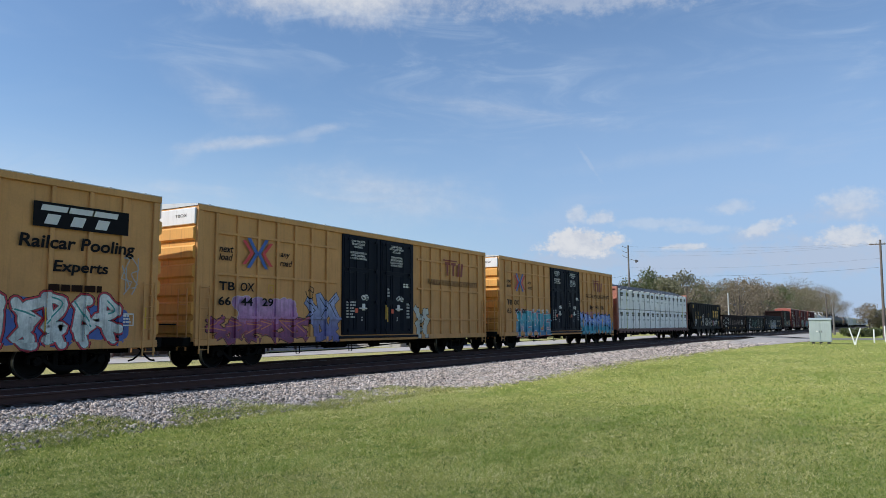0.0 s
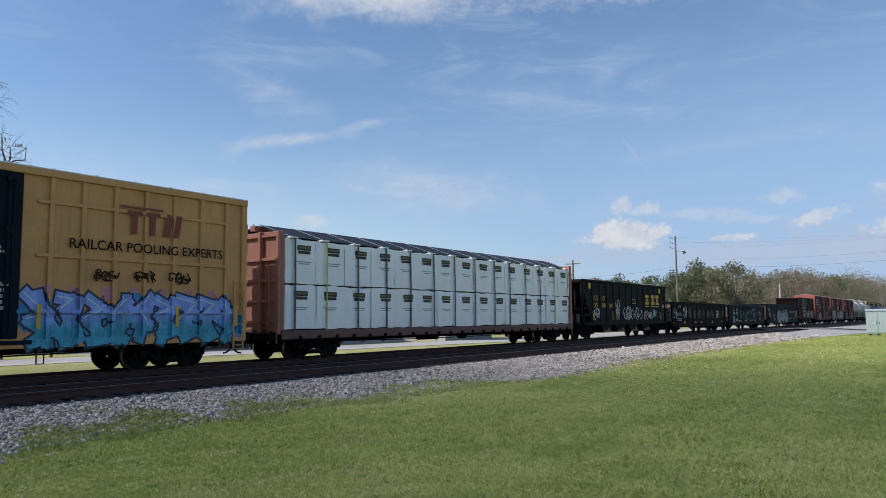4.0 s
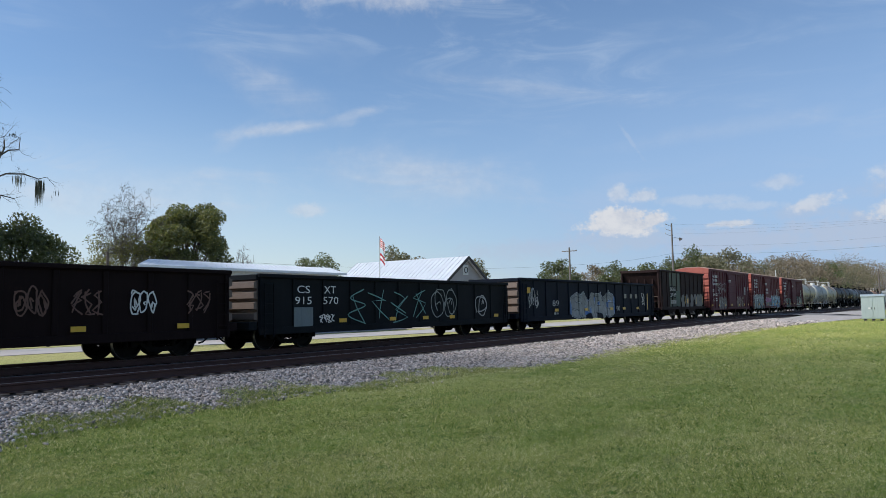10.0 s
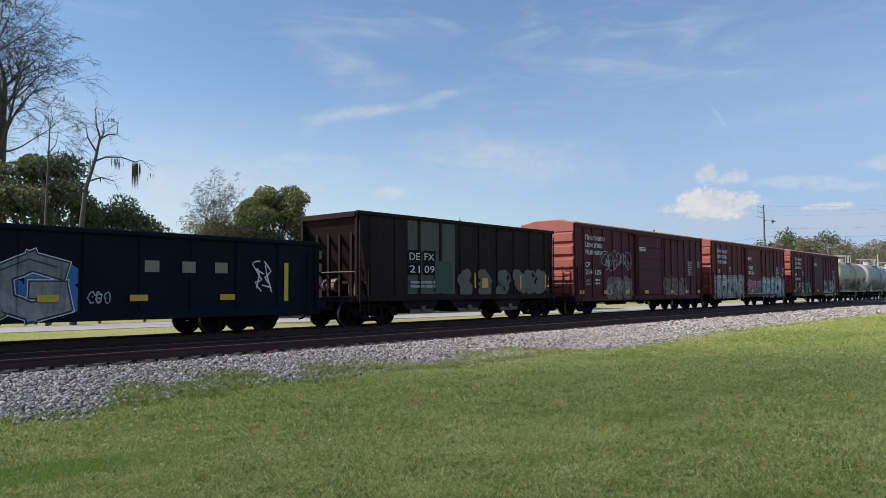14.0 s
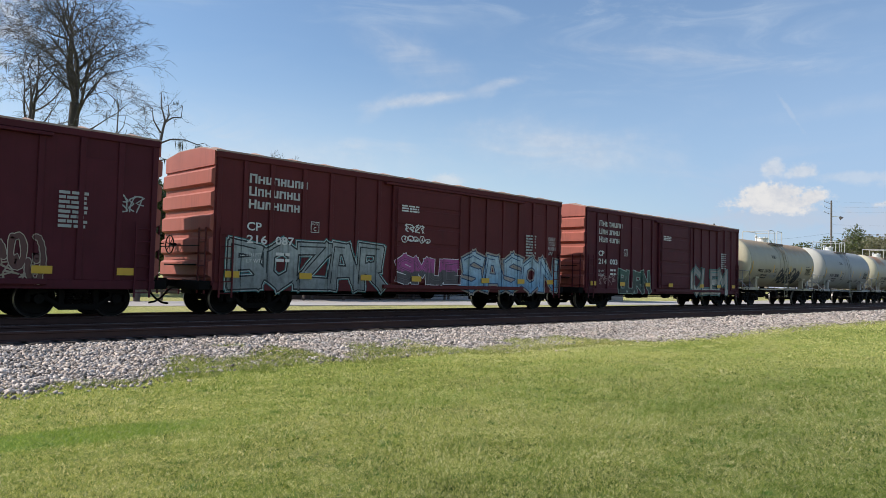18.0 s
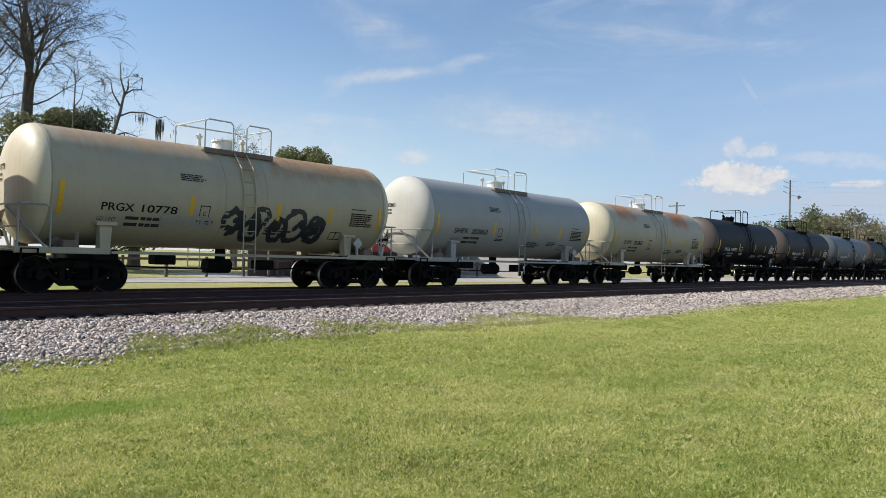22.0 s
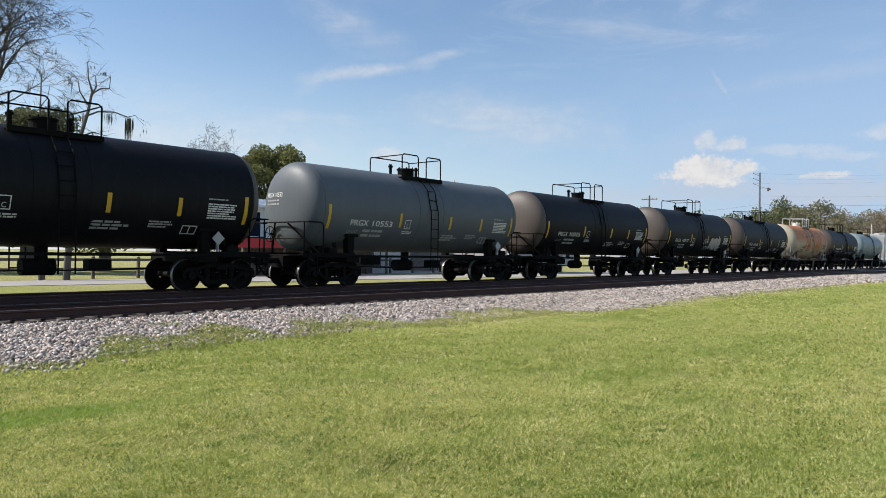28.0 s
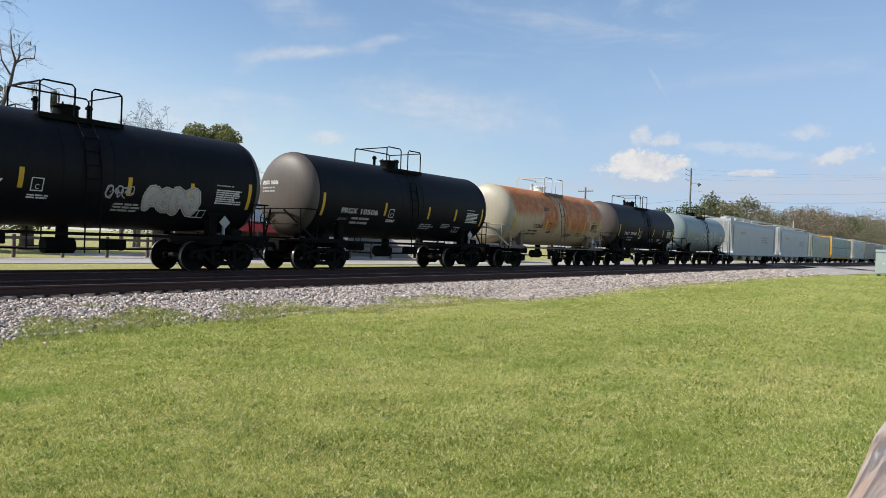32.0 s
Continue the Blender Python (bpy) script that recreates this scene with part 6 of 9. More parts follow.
def looped_form(rnd):
    """Round outlines, some open, with a short stroke inside."""
    strokes = []
    for k in range(rnd.randint(1, 2)):
        cx, cz, rx, rz, a0 = rnd.uniform(0.35, 0.65), rnd.uniform(0.3, 0.7), rnd.uniform(0.3, 0.5), rnd.uniform(0.28, 0.5), rnd.uniform(0, 6.28)
        turn = rnd.choice((6.3, 6.3, 4.6))
        strokes.append([(cx + rx * math.cos(a0 + turn * i / 9), cz + rz * math.sin(a0 + turn * i / 9)) for i in range(10)])
    strokes.append([(rnd.uniform(0.3, 0.5), rnd.uniform(0.35, 0.5)), (rnd.uniform(0.45, 0.6), rnd.uniform(0.5, 0.65)), (rnd.uniform(0.5, 0.7), rnd.uniform(0.3, 0.5))])
    return strokes


def painted_form(rnd):
    """Strokes in a unit box: knots and arrows of paint that spell nothing."""
    strokes = []
    side = rnd.choice((0, 1))
    pts = []
    for k in range(rnd.randint(4, 5)):
        u = rnd.uniform(0.02, 0.3) if (k + side) % 2 else rnd.uniform(0.7, 0.98)
        pts.append((u, 1 - k / 4 + rnd.uniform(-0.12, 0.12)))
    strokes.append(pts)
    a = rnd.uniform(0.1, 0.9)
    strokes.append([(a, rnd.uniform(0.0, 0.15)), (rnd.uniform(0.3, 0.7), rnd.uniform(0.4, 0.6)), (1 - a, rnd.uniform(0.8, 1.0))])
    if rnd.random() < 0.6:
        strokes.append([(rnd.uniform(0, 0.4), rnd.uniform(0.1, 0.9)), (rnd.uniform(0.6, 1.1), rnd.uniform(0.1, 0.9))])
    return strokes


BLOCK = {
    "M": [[(0, 0), (0.05, 1), (0.5, 0.42), (0.95, 1), (1, 0)]],
    "P": [[(0.1, 0), (0.1, 0.95), (0.9, 0.92), (0.9, 0.5), (0.1, 0.42)]],
    "A": [[(0, 0), (0.32, 0.95), (0.68, 0.95), (1, 0)], [(0.15, 0.33), (0.85, 0.33)]],
    "L": [[(0.15, 1), (0.1, 0.08), (1, 0.08)]],
    "E": [[(1, 0.92), (0.1, 0.92), (0.1, 0.08), (1, 0.08)], [(0.1, 0.5), (0.78, 0.5)]],
    "B": [[(0.1, 0.03), (0.1, 0.97), (0.8, 0.88), (0.72, 0.55), (0.1, 0.5)], [(0.72, 0.53), (0.95, 0.3), (0.8, 0.05), (0.1, 0.03)]],
    "U": [[(0.08, 1), (0.08, 0.18), (0.3, 0.03), (0.72, 0.03), (0.92, 0.18), (0.92, 1)]],
    "R": [[(0.1, 0), (0.1, 0.95), (0.85, 0.92), (0.85, 0.52), (0.1, 0.42)], [(0.42, 0.45), (0.98, 0)]],
    "S": [[(0.95, 0.84), (0.5, 0.97), (0.08, 0.8), (0.16, 0.58), (0.85, 0.42), (0.92, 0.2), (0.5, 0.03), (0.05, 0.14)]],
    "O": [[(0.5, 0.97), (0.08, 0.76), (0.08, 0.24), (0.5, 0.03), (0.92, 0.24), (0.92, 0.76), (0.5, 0.97)]],
    "Z": [[(0.04, 0.93), (0.95, 0.93), (0.06, 0.07), (0.97, 0.07)]],
    "G": [[(0.92, 0.82), (0.5, 0.97), (0.08, 0.76), (0.08, 0.24), (0.5, 0.03), (0.92, 0.18), (0.92, 0.46), (0.55, 0.46)]],
    "C": [[(0.92, 0.8), (0.5, 0.97), (0.08, 0.76), (0.08, 0.24), (0.5, 0.03), (0.92, 0.2)]],
    "N": [[(0.05, 0), (0.05, 1), (0.92, 0.04), (0.95, 1)]],
}


def cut_between(ring, axis, a, b):
    """The part of a flat outline between two values along one axis."""
    for side, at in ((1, a), (-1, b)):
        out = []
        for p, q in zip(ring, ring[1:] + ring[:1]):
            dp, dq = side * (p[axis] - at), side * (q[axis] - at)
            if dp >= 0:
                out.append(p)
            if dp * dq < 0:
                f = dp / (dp - dq)
                out.append((p[0] + (q[0] - p[0]) * f, p[1] + (q[1] - p[1]) * f))
        ring = out
        if len(ring) < 3:
            return []
    return ring


def paint_over(s, ring, lift, mi, relief):
    """Lays a flat outline of paint over a ribbed side. relief: depth of the panel, then (from, to, depth) of upright posts and of level rails."""
    base, posts, rails = relief

    def lay(poly, depth):
        s.add([(x, -depth - lift, z) for x, z in poly], [tuple(range(len(poly)))], mi)

    def edges(poly, axis, at, depth):
        span = [p[1 - axis] for p in poly if abs(p[axis] - at) < 1e-6]
        if len(span) > 1 and max(span) - min(span) > 1e-4:
            a, b = min(span), max(span)
            o = -0.0015 - lift
            if axis == 0:
                s.quad((at + o, -base, a), (at + o, -depth - lift, a), (at + o, -depth - lift, b), (at + o, -base, b), mi=mi)
            else:
                s.quad((a, -base, at + o), (b, -base, at + o), (b, -depth - lift, at + o), (a, -depth - lift, at + o), mi=mi)

    x = -99.0
    for a, b, depth in list(posts) + [(99.0, 99.1, base)]:
        panel = cut_between(ring, 0, x, a)
        if panel:
            z = -99.0
            for c, e, rail in list(rails) + [(99.0, 99.1, base)]:
                low = cut_between(panel, 1, z, c)
                if low:
                    lay(low, base)
                bar = cut_between(panel, 1, c, e)
                if bar:
                    lay(bar, rail)
                    edges(bar, 1, c, rail)
                z = e
        post = cut_between(ring, 0, a, b)
        if post:
            lay(post, depth)
            edges(post, 0, a, depth)
        x = b


def graffiti(car, x0, x1, z0, z1, count, layers, depth, seed, wrap=None, halo=None, fat=0.13, overlap=0.12, base=None, wobble=0.08, label="", shine=None, word="", square=True, loops=False, relief=None):
    """Painted letters as flat bands of paint. layers: (material, growth of the stroke in metres), from the back to the front; halo: a cloud of paint behind."""
    rnd = random.Random(seed)
    mats = [m for m, _ in layers]
    s = Shape()
    lift = [0.0]
    count = len(word) or count

    def flat(ring, lifted, mi):
        if relief:
            paint_over(s, list(ring), lifted, mi, relief)
        else:
            s.add([on_side(x, z, depth, wrap, lifted) for x, z in ring], [tuple(range(len(ring)))], mi)

    square = square and fat > 0.06
    if halo:
        mats.append(halo)
        for k in range(count * 4):
            cx, cz = x0 + (x1 - x0) * (k + rnd.random()) / (count * 4), z0 + (z1 - z0) * rnd.uniform(0.25, 0.72)
            rx, rz = (x1 - x0) / count * rnd.uniform(0.3, 0.55), (z1 - z0) * rnd.uniform(0.2, 0.38)
            ring = []
            for i in range(18):
                a = 2 * math.pi * i / 18
                q = 1 + 0.18 * math.sin(3 * a + k) + 0.1 * rnd.random()
                ring.append((min(max(cx + rx * q * math.cos(a), x0 - 0.2), x1 + 0.2), max(cz + rz * q * math.sin(a), z0 - 0.05)))
            lift[0] += 0.00012
            flat(ring, lift[0], len(mats) - 1)
    step = (x1 - x0) / (count - overlap * (count - 1))
    glyphs = []
    for k in range(count):
        g = BLOCK[word[k]] if word else looped_form(rnd) if loops else painted_form(rnd)
        ox, h = x0 + step * (1 - overlap) * k, (z1 - z0) * rnd.uniform(0.86, 1.0)
        bend = rnd.uniform(-0.12, 0.12)
        strokes = []
        for st in g:
            pts = [(ox + step * (0.06 + 0.88 * px + bend * (pz - 0.5) + rnd.uniform(-wobble, wobble) * 0.6), z0 + h * min(max(pz + rnd.uniform(-wobble, wobble) * 0.6, 0.03), 0.97)) for px, pz in st]
            strokes.append(pts if square else smooth_path(pts, rnd.choice((2, 6))))
        glyphs.append(strokes)

    def band(path, w, mi):
        lift[0] += 0.00006
        if square:                       # straight strokes with cut ends
            for (ax, az), (bx, bz) in zip(path, path[1:]):
                dx, dz = bx - ax, bz - az
                q = math.hypot(dx, dz) or 1
                dx, dz = dx / q * w, dz / q * w
                e = 0.82
                lift[0] += 0.00003
                ring = ((ax - dx * e - dz, az - dz * e + dx), (ax - dx * e + dz, az - dz * e - dx), (bx + dx * e + dz * 0.9, bz + dz * e - dx * 0.9), (bx + dx * e - dz * 0.9, bz + dz * e + dx * 0.9))
                flat(ring, lift[0], mi)
            return
        n = len(path)
        left, right = [], []
        for i, (x, z) in enumerate(path):
            a, b = path[max(i - 1, 0)], path[min(i + 1, n - 1)]
            dx, dz = b[0] - a[0], b[1] - a[1]
            q = math.hypot(dx, dz) or 1
            ww = w * (1 + 0.12 * math.sin(i * 1.7))
            left.append((x - dz / q * ww, z + dx / q * ww))
            right.append((x + dz / q * ww, z - dx / q * ww))
        for k in range(n - 1):
            flat([right[k], right[k + 1], left[k + 1], left[k]], lift[0], mi)
        for x, z in (path[0], path[-1]):
            flat([(x + w * math.cos(2 * math.pi * k / 10), z + w * math.sin(2 * math.pi * k / 10)) for k in range(10)], lift[0] + 0.00003, mi)

    for mi, (_, grow) in enumerate(layers):
        for strokes in glyphs:
            for path in strokes:
                band(path, max(fat + grow, 0.008), mi)
    if shine:
        mats.append(shine)
        for strokes in glyphs:
            path = strokes[0]
            cut = path[:3] if square else path[2:max(5, len(path) // 2)]
            if len(cut) > 1:
                band([(x - fat * 0.35, z + fat * 0.3) for x, z in cut], 0.02, len(mats) - 1)
    part("graffiti", s, mats, car, label)


def tag(car, x0, x1, z0, z1, count, material, depth, seed, wrap=None, w=0.016):
    graffiti(car, x0, x1, z0, z1, count, [(material, 0)], depth, seed, wrap, fat=w, overlap=0.2, wobble=0.16, loops=seed % 2 == 0)


def reflectors(car, places, depth, wrap=None, w=0.10, h=0.62):
    for x, z in places:
        patch(car, "reflector", x - w / 2, x + w / 2, z, z + h, M["yellow"], depth, wrap, steps=1 if wrap is None else 4)


def underframe(car, half, material, sill_y=1.45, z0=0.62, z1=0.86):
    s = Shape()
    s.box(-half, half, -0.32, 0.32, z0 - 0.05, z1 + 0.12, 0.02)
    part("centre_sill", s, material, car)
    s = Shape()
    s.cyl((-0.9, 0.55, 0.62), (0.4, 0.55, 0.62), 0.2, 14)
    s.cyl((0.9, -0.5, 0.6), (1.35, -0.5, 0.6), 0.15, 12)
    s.box(-1.6, -1.1, -0.75, -0.35, 0.48, 0.74, 0.03)
    s.tube([(-half + 1.5, -0.45, 0.6), (-2, -0.42, 0.52), (2, -0.42, 0.52), (half - 1.5, -0.45, 0.6)], 0.02, 6)
    part("brake_gear", s, M["frame_black"], car)


def corrugated_end(car, x, half_w, z0, z1, count, material, deep=0.09, name="end_panel"):
    """An end wall with deep horizontal ribs; x gives the end and its sign the way it faces."""
    k = 1 if x > 0 else -1
    s = Shape()
    outline, pitch = [], (z1 - z0) / count
    for i in range(count):
        z = z0 + i * pitch
        for f, d in ((0.0, 0.0), (0.14, 0.0), (0.24, deep), (0.80, deep), (0.90, 0.0), (0.99, 0.0)):
            outline.append((x + k * (0.012 + d), z + f * pitch))
    pts = outline
    n = len(pts)
    v = [(a, -half_w, b) for a, b in pts] + [(a, half_w, b) for a, b in pts]
    v += [(x - k * 0.02, -half_w, b) for a, b in pts] + [(x - k * 0.02, half_w, b) for a, b in pts]
    f = []
    for i in range(n - 1):
        q = (i, i + 1, n + i + 1, n + i)
        f.append(q if k < 0 else q[::-1])
        f += [(i, 2 * n + i, 2 * n + i + 1, i + 1), (n + i, n + i + 1, 3 * n + i + 1, 3 * n + i)]
    s.add(v, f)
    part(name, s, material, car)


def brake_wheel(car, x, y, z):
    s = Shape()
    pts = [(x, y + 0.26 * math.cos(a), z + 0.26 * math.sin(a)) for a in np.linspace(0, 2 * math.pi, 17)]
    s.tube(pts, 0.018, 5)
    for a in (0.3, 1.35, 2.4):
        s.cyl((x, y + 0.25 * math.cos(a), z + 0.25 * math.sin(a)), (x, y - 0.25 * math.cos(a), z - 0.25 * math.sin(a)), 0.012, 5)
    s.cyl((x + (0.2 if x < 0 else -0.2), y, z), (x, y, z), 0.05, 8)
    part("brake_wheel", s, M["frame_black"], car)


def hicube(middle, label, style):
    """A 60-foot high-cube boxcar with plug doors."""
    car = rail_car("boxcar", label, middle)
    half, w, top = 9.4, 1.52, 5.15
    s = Shape()
    s.box(-half, half, -w, w, 0.86, 5.08, 0.02)
    part("body", s, M["tan"], car)
    s = Shape()
    s.prism([(-w - 0.06, 5.09), (w + 0.06, 5.09), (w + 0.06, 5.15), (0, 5.26), (-w - 0.06, 5.15)], -half - 0.02, half + 0.02)
    for i in range(17):
        x = -half + 0.5 + i * (2 * half - 1) / 16
        s.prism([(-w, 5.12), (w, 5.12), (w, 5.18), (0, 5.3), (-w, 5.18)], x - 0.04, x + 0.04)
    part("roof", s, M["galv"], car, "weathered galvanised ribbed roof")
    for side in (-1, 1):
        y = side * (w + 0.09)
        s = Shape()
        s.box(-half, half, min(y, side * w), max(y, side * w), 4.94, 5.12, 0.012)
        part("top_chord", s, M["tan"], car)
        s = Shape()
        s.box(-half, half, min(y, side * w), max(y, side * w), 0.74, 0.95, 0.015)
        part("side_sill", s, M["tan"], car)
        xs = [-9.3, -8.62, -7.72, -6.80, -5.90, -5.00, -4.12, -3.25, 3.3, 4.12, 5.0, 5.9, 6.8, 7.72, 8.62, 9.3] if style != "plain" else [-9.25, -8.0, -6.6, -5.2, -3.8, 3.4, 4.75, 6.15, 7.2, 8.2, 9.25]
        for x in xs:
            q = Shape()
            b = 0.06 if abs(x) < 9 else 0.1
            q.box(x - b, x + b, min(side * w, side * (w + 0.08)), max(side * w, side * (w + 0.08)), 0.95, 4.94, 0.015)
            part("side_post", q, M["tan"], car)
        if style != "plain":
            for z in (1.62, 3.0, 4.32):
                for a, b in ((-8.6, -2.7), (2.95, 8.6)):
                    q = Shape()
                    q.box(a, b, min(side * w, side * (w + 0.07)), max(side * w, side * (w + 0.07)), z - 0.045, z + 0.045, 0.01)
                    part("side_rail", q, M["tan"], car)
        for a, b in ((-2.36, 0.1), (0.14, 2.6)):
            q = Shape()
            q.box(a, b, min(side * w, side * (w + 0.07)), max(side * w, side * (w + 0.07)), 0.98, 4.94, 0.02)
            dr = part("door", q, M["navy"], car, "dark navy plug door")
            for z0, z1 in ((1.1, 2.25), (2.37, 3.5), (3.62, 4.82)):
                n = 3
                for i in range(n):
                    q = Shape()
                    u0 = a + 0.08 + i * (b - a - 0.16) / n
                    u1 = u0 + (b - a - 0.16) / n - 0.1
                    y0 = side * (w + 0.07)
                    y1 = side * (w + 0.095)
                    for p0, p1, r0, r1 in ((u0, u1, z0, z0 + 0.05), (u0, u1, z1 - 0.05, z1), (u0, u0 + 0.05, z0 + 0.05, z1 - 0.05), (u1 - 0.05, u1, z0 + 0.05, z1 - 0.05)):
                        q.box(p0, p1, min(y0, y1), max(y0, y1), r0, r1)
                    part("door_panel_frame", q, M["navy"], dr)
            for x in (a + 0.35, b - 0.35):
                q = Shape()
                q.cyl((x, side * (w + 0.13), 1.0), (x, side * (w + 0.13), 4.9), 0.022, 8)
                for z in (1.15, 2.3, 3.55, 4.75):
                    q.box(x - 0.06, x + 0.06, min(side * (w + 0.07), side * (w + 0.15)), max(side * (w + 0.07), side * (w + 0.15)), z - 0.05, z + 0.05, 0.01)
                part("lock_rod", q, M["navy"], dr)
            q = Shape()
            q.box((a + b) / 2 - 0.25, (a + b) / 2 + 0.25, min(side * (w + 0.1), side * (w + 0.16)), max(side * (w + 0.1), side * (w + 0.16)), 2.0, 2.06, 0.01)
            part("door_handle", q, M["galv"], dr)
        q = Shape()
        q.box(-2.6, 2.9, min(side * (w + 0.02), side * (w + 0.14)), max(side * (w + 0.02), side * (w + 0.14)), 0.84, 0.94, 0.01)
        part("door_track", q, M["navy"], car)
        for x in (-9.08, 9.08):
            ladder(car, x, side * (w + 0.03), 0.5, 2.6, M["tan"], 0.36)
    for k in (-1, 1):
        corrugated_end(car, k * half, w - 0.02, 1.0, 4.5, 6, M["tan_end"])
        s = Shape()
        s.box(min(k * half, k * (half + 0.07)), max(k * half, k * (half + 0.07)), -w, w, 4.5, 5.02, 0.02)
        part("end_cap", s, M["cap"], car, "white-painted top of the end wall")
        s = Shape()
        s.box(min(k * half, k * (half + 0.3)), max(k * half, k * (half + 0.3)), -w + 0.1, w - 0.1, 0.72, 1.0, 0.02)
        part("end_sill", s, M["frame_black"], car)
        ladder(car, k * (half + 0.05), -w + 0.4, 0.6, 2.5, M["tan"], 0.4, "x")
        s = Shape()
        s.box(min(k * half, k * (half + 0.4)), max(k * half, k * (half + 0.4)), -0.9, 0.7, 1.38, 1.42)
        part("crossover_platform", s, M["frame_black"], car)
    brake_wheel(car, -half - 0.25, 0.55, 2.1)
    underframe(car, half, M["frame_black"])
    add_ends(car, half)
    for x in (-7.1, 7.1):
        add_truck(car, x)
    d = w + 0.083
    ribs = (w + 0.004, [(x - (0.06 if abs(x) < 9 else 0.1), x + (0.06 if abs(x) < 9 else 0.1), w + 0.084) for x in xs], [(0.74, 0.95, w + 0.094)] if style == "plain" else [(0.74, 0.95, w + 0.094)] + [(z - 0.045, z + 0.045, w + 0.074) for z in (1.62, 3.0, 4.32)])
    if style == "plain":
        s = Shape()
        patch(car, "emblem", 5.62, 8.32, 3.86, 4.5, M["letter_black"], d, label="black emblem board")
        for a, b in ((5.85, 6.25), (6.55, 6.95), (7.25, 7.65)):   # plain slanted shapes stand for the emblem
            s = Shape()
            s.quad((a - 0.05, -d - 0.003, 4.28), (b + 0.3, -d - 0.003, 4.28), (b + 0.35, -d - 0.003, 4.43), (a, -d - 0.003, 4.43))
            s.quad((a + 0.05, -d - 0.003, 3.94), (b, -d - 0.003, 3.94), (b + 0.1, -d - 0.003, 4.2), (a + 0.15, -d - 0.003, 4.2))
            part("emblem_bar", s, M["white"], car)
        letters(car, "Railcar Pooling", 5.3, 8.55, 3.22, 3.66, M["letter_black"], d, slant=0.1, bold=0.025)
        letters(car, "Experts", 6.2, 7.75, 2.66, 3.04, M["letter_black"], d, slant=0.1, bold=0.025)
        bars(car, 6.1, 7.72, 2.14, 2.42, 1, M["letter_brown"], d, seed=3, words=5)
        graffiti(car, 2.9, 8.3, 0.85, 2.15, 7, [(M["letter_black"], 0.075), (spray(0.50, 0.025, 0.05), 0.06), (spray(0.06, 0.25, 0.24), 0.015), (fade((0.62, 0.66, 0.62), (0.74, 0.74, 0.70), 0.9, 1.6), 0.0)], d, 11, halo=spray(0.06, 0.12, 0.40), fat=0.115, shine=spray(0.07, 0.32, 0.28),
                 label="white and red painted letters on blue", wobble=0.16, square=False, relief=ribs)
        tag(car, 8.15, 8.75, 2.2, 3.3, 2, M["grey_letter"], d, 5)
        frame_box(car, 8.2, 8.6, 1.35, 1.7, M["white"], d)
        bars(car, 8.26, 8.56, 1.4, 1.66, 3, M["white"], d, seed=2)
        reflectors(car, [(6.1, 1.2), (8.95, 1.25)], d)
    else:
        for mat, off, wd, up in ((spray(0.03, 0.10, 0.36), 0.0, 0.08, 0.0), (spray(0.55, 0.03, 0.04), 0.21, 0.08, 0.004)):
            for m in (-1, 1):                       # a plain crossed device: blue in the middle, red outside
                for v in (-1, 1):
                    cx = -6.87 + m * (0.05 + off)
                    a = [(cx - m * wd, 3.765), (cx + m * wd, 3.765), (cx + m * (wd + 0.36), 3.765 + v * (0.5 if off == 0 else 0.4)), (cx + m * (0.36 - wd), 3.765 + v * (0.5 if off == 0 else 0.4))]
                    q = Shape()
                    q.quad(*[(x, -d - 0.003 - up, z) for x, z in (a if m * v < 0 else a[::-1])])
                    part("device_bar", q, mat, car)
        letters(car, "next", -8.55, -7.95, 3.70, 3.90, M["letter_black"], d, slant=0.25, bold=0.02)
        letters(car, "load", -8.55, -7.97, 3.44, 3.66, M["letter_black"], d, slant=0.25, bold=0.02)
        letters(car, "any", -5.8, -5.32, 3.68, 3.88, M["letter_black"], d, slant=0.25, bold=0.02)
        letters(car, "road", -5.82, -5.2, 3.42, 3.64, M["letter_black"], d, slant=0.25, bold=0.02)
        letters(car, "TB", -8.52, -7.86, 2.48, 2.76, M["letter_black"], d, bold=0.02)
        letters(car, "OX", -7.62, -7.0, 2.48, 2.76, M["letter_black"], d, slant=0.1, bold=0.02)
        number = ("66", "44", "29") if style == "pink" else ("63", "95", "00")
        for a, txt in zip((-8.55, -7.6, -6.65), number):
            letters(car, txt, a, a + 0.52, 2.0, 2.28, M["letter_black"], d + 0.022, bold=0.02)
        frame_box(car, -6.35, -6.1, 2.45, 2.75, M["letter_gold"], d)
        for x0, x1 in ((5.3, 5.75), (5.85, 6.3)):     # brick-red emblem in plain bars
            patch(car, "emblem_bar", x0, x1, 4.24, 4.36, M["letter_red"], d)
            patch(car, "emblem_bar", (x0 + x1) / 2 - 0.08, (x0 + x1) / 2 + 0.08, 3.72, 4.24, M["letter_red"], d)
        patch(car, "emblem_bar", 5.1, 6.4, 4.42, 4.48, M["letter_red"], d)
        for k in (0, 1):
            s = Shape()
            s.quad((6.42 + 0.3 * k, -d, 3.72), (6.62 + 0.3 * k, -d, 3.72), (6.72 + 0.3 * k, -d, 4.36), (6.52 + 0.3 * k, -d, 4.36))
            part("emblem_bar", s, M["letter_red"], car)
        letters(car, "RAILCAR POOLING EXPERTS", 3.75, 8.45, 3.22, 3.48, M["letter_brown"], d, bold=0.012)
        q = w + 0.1
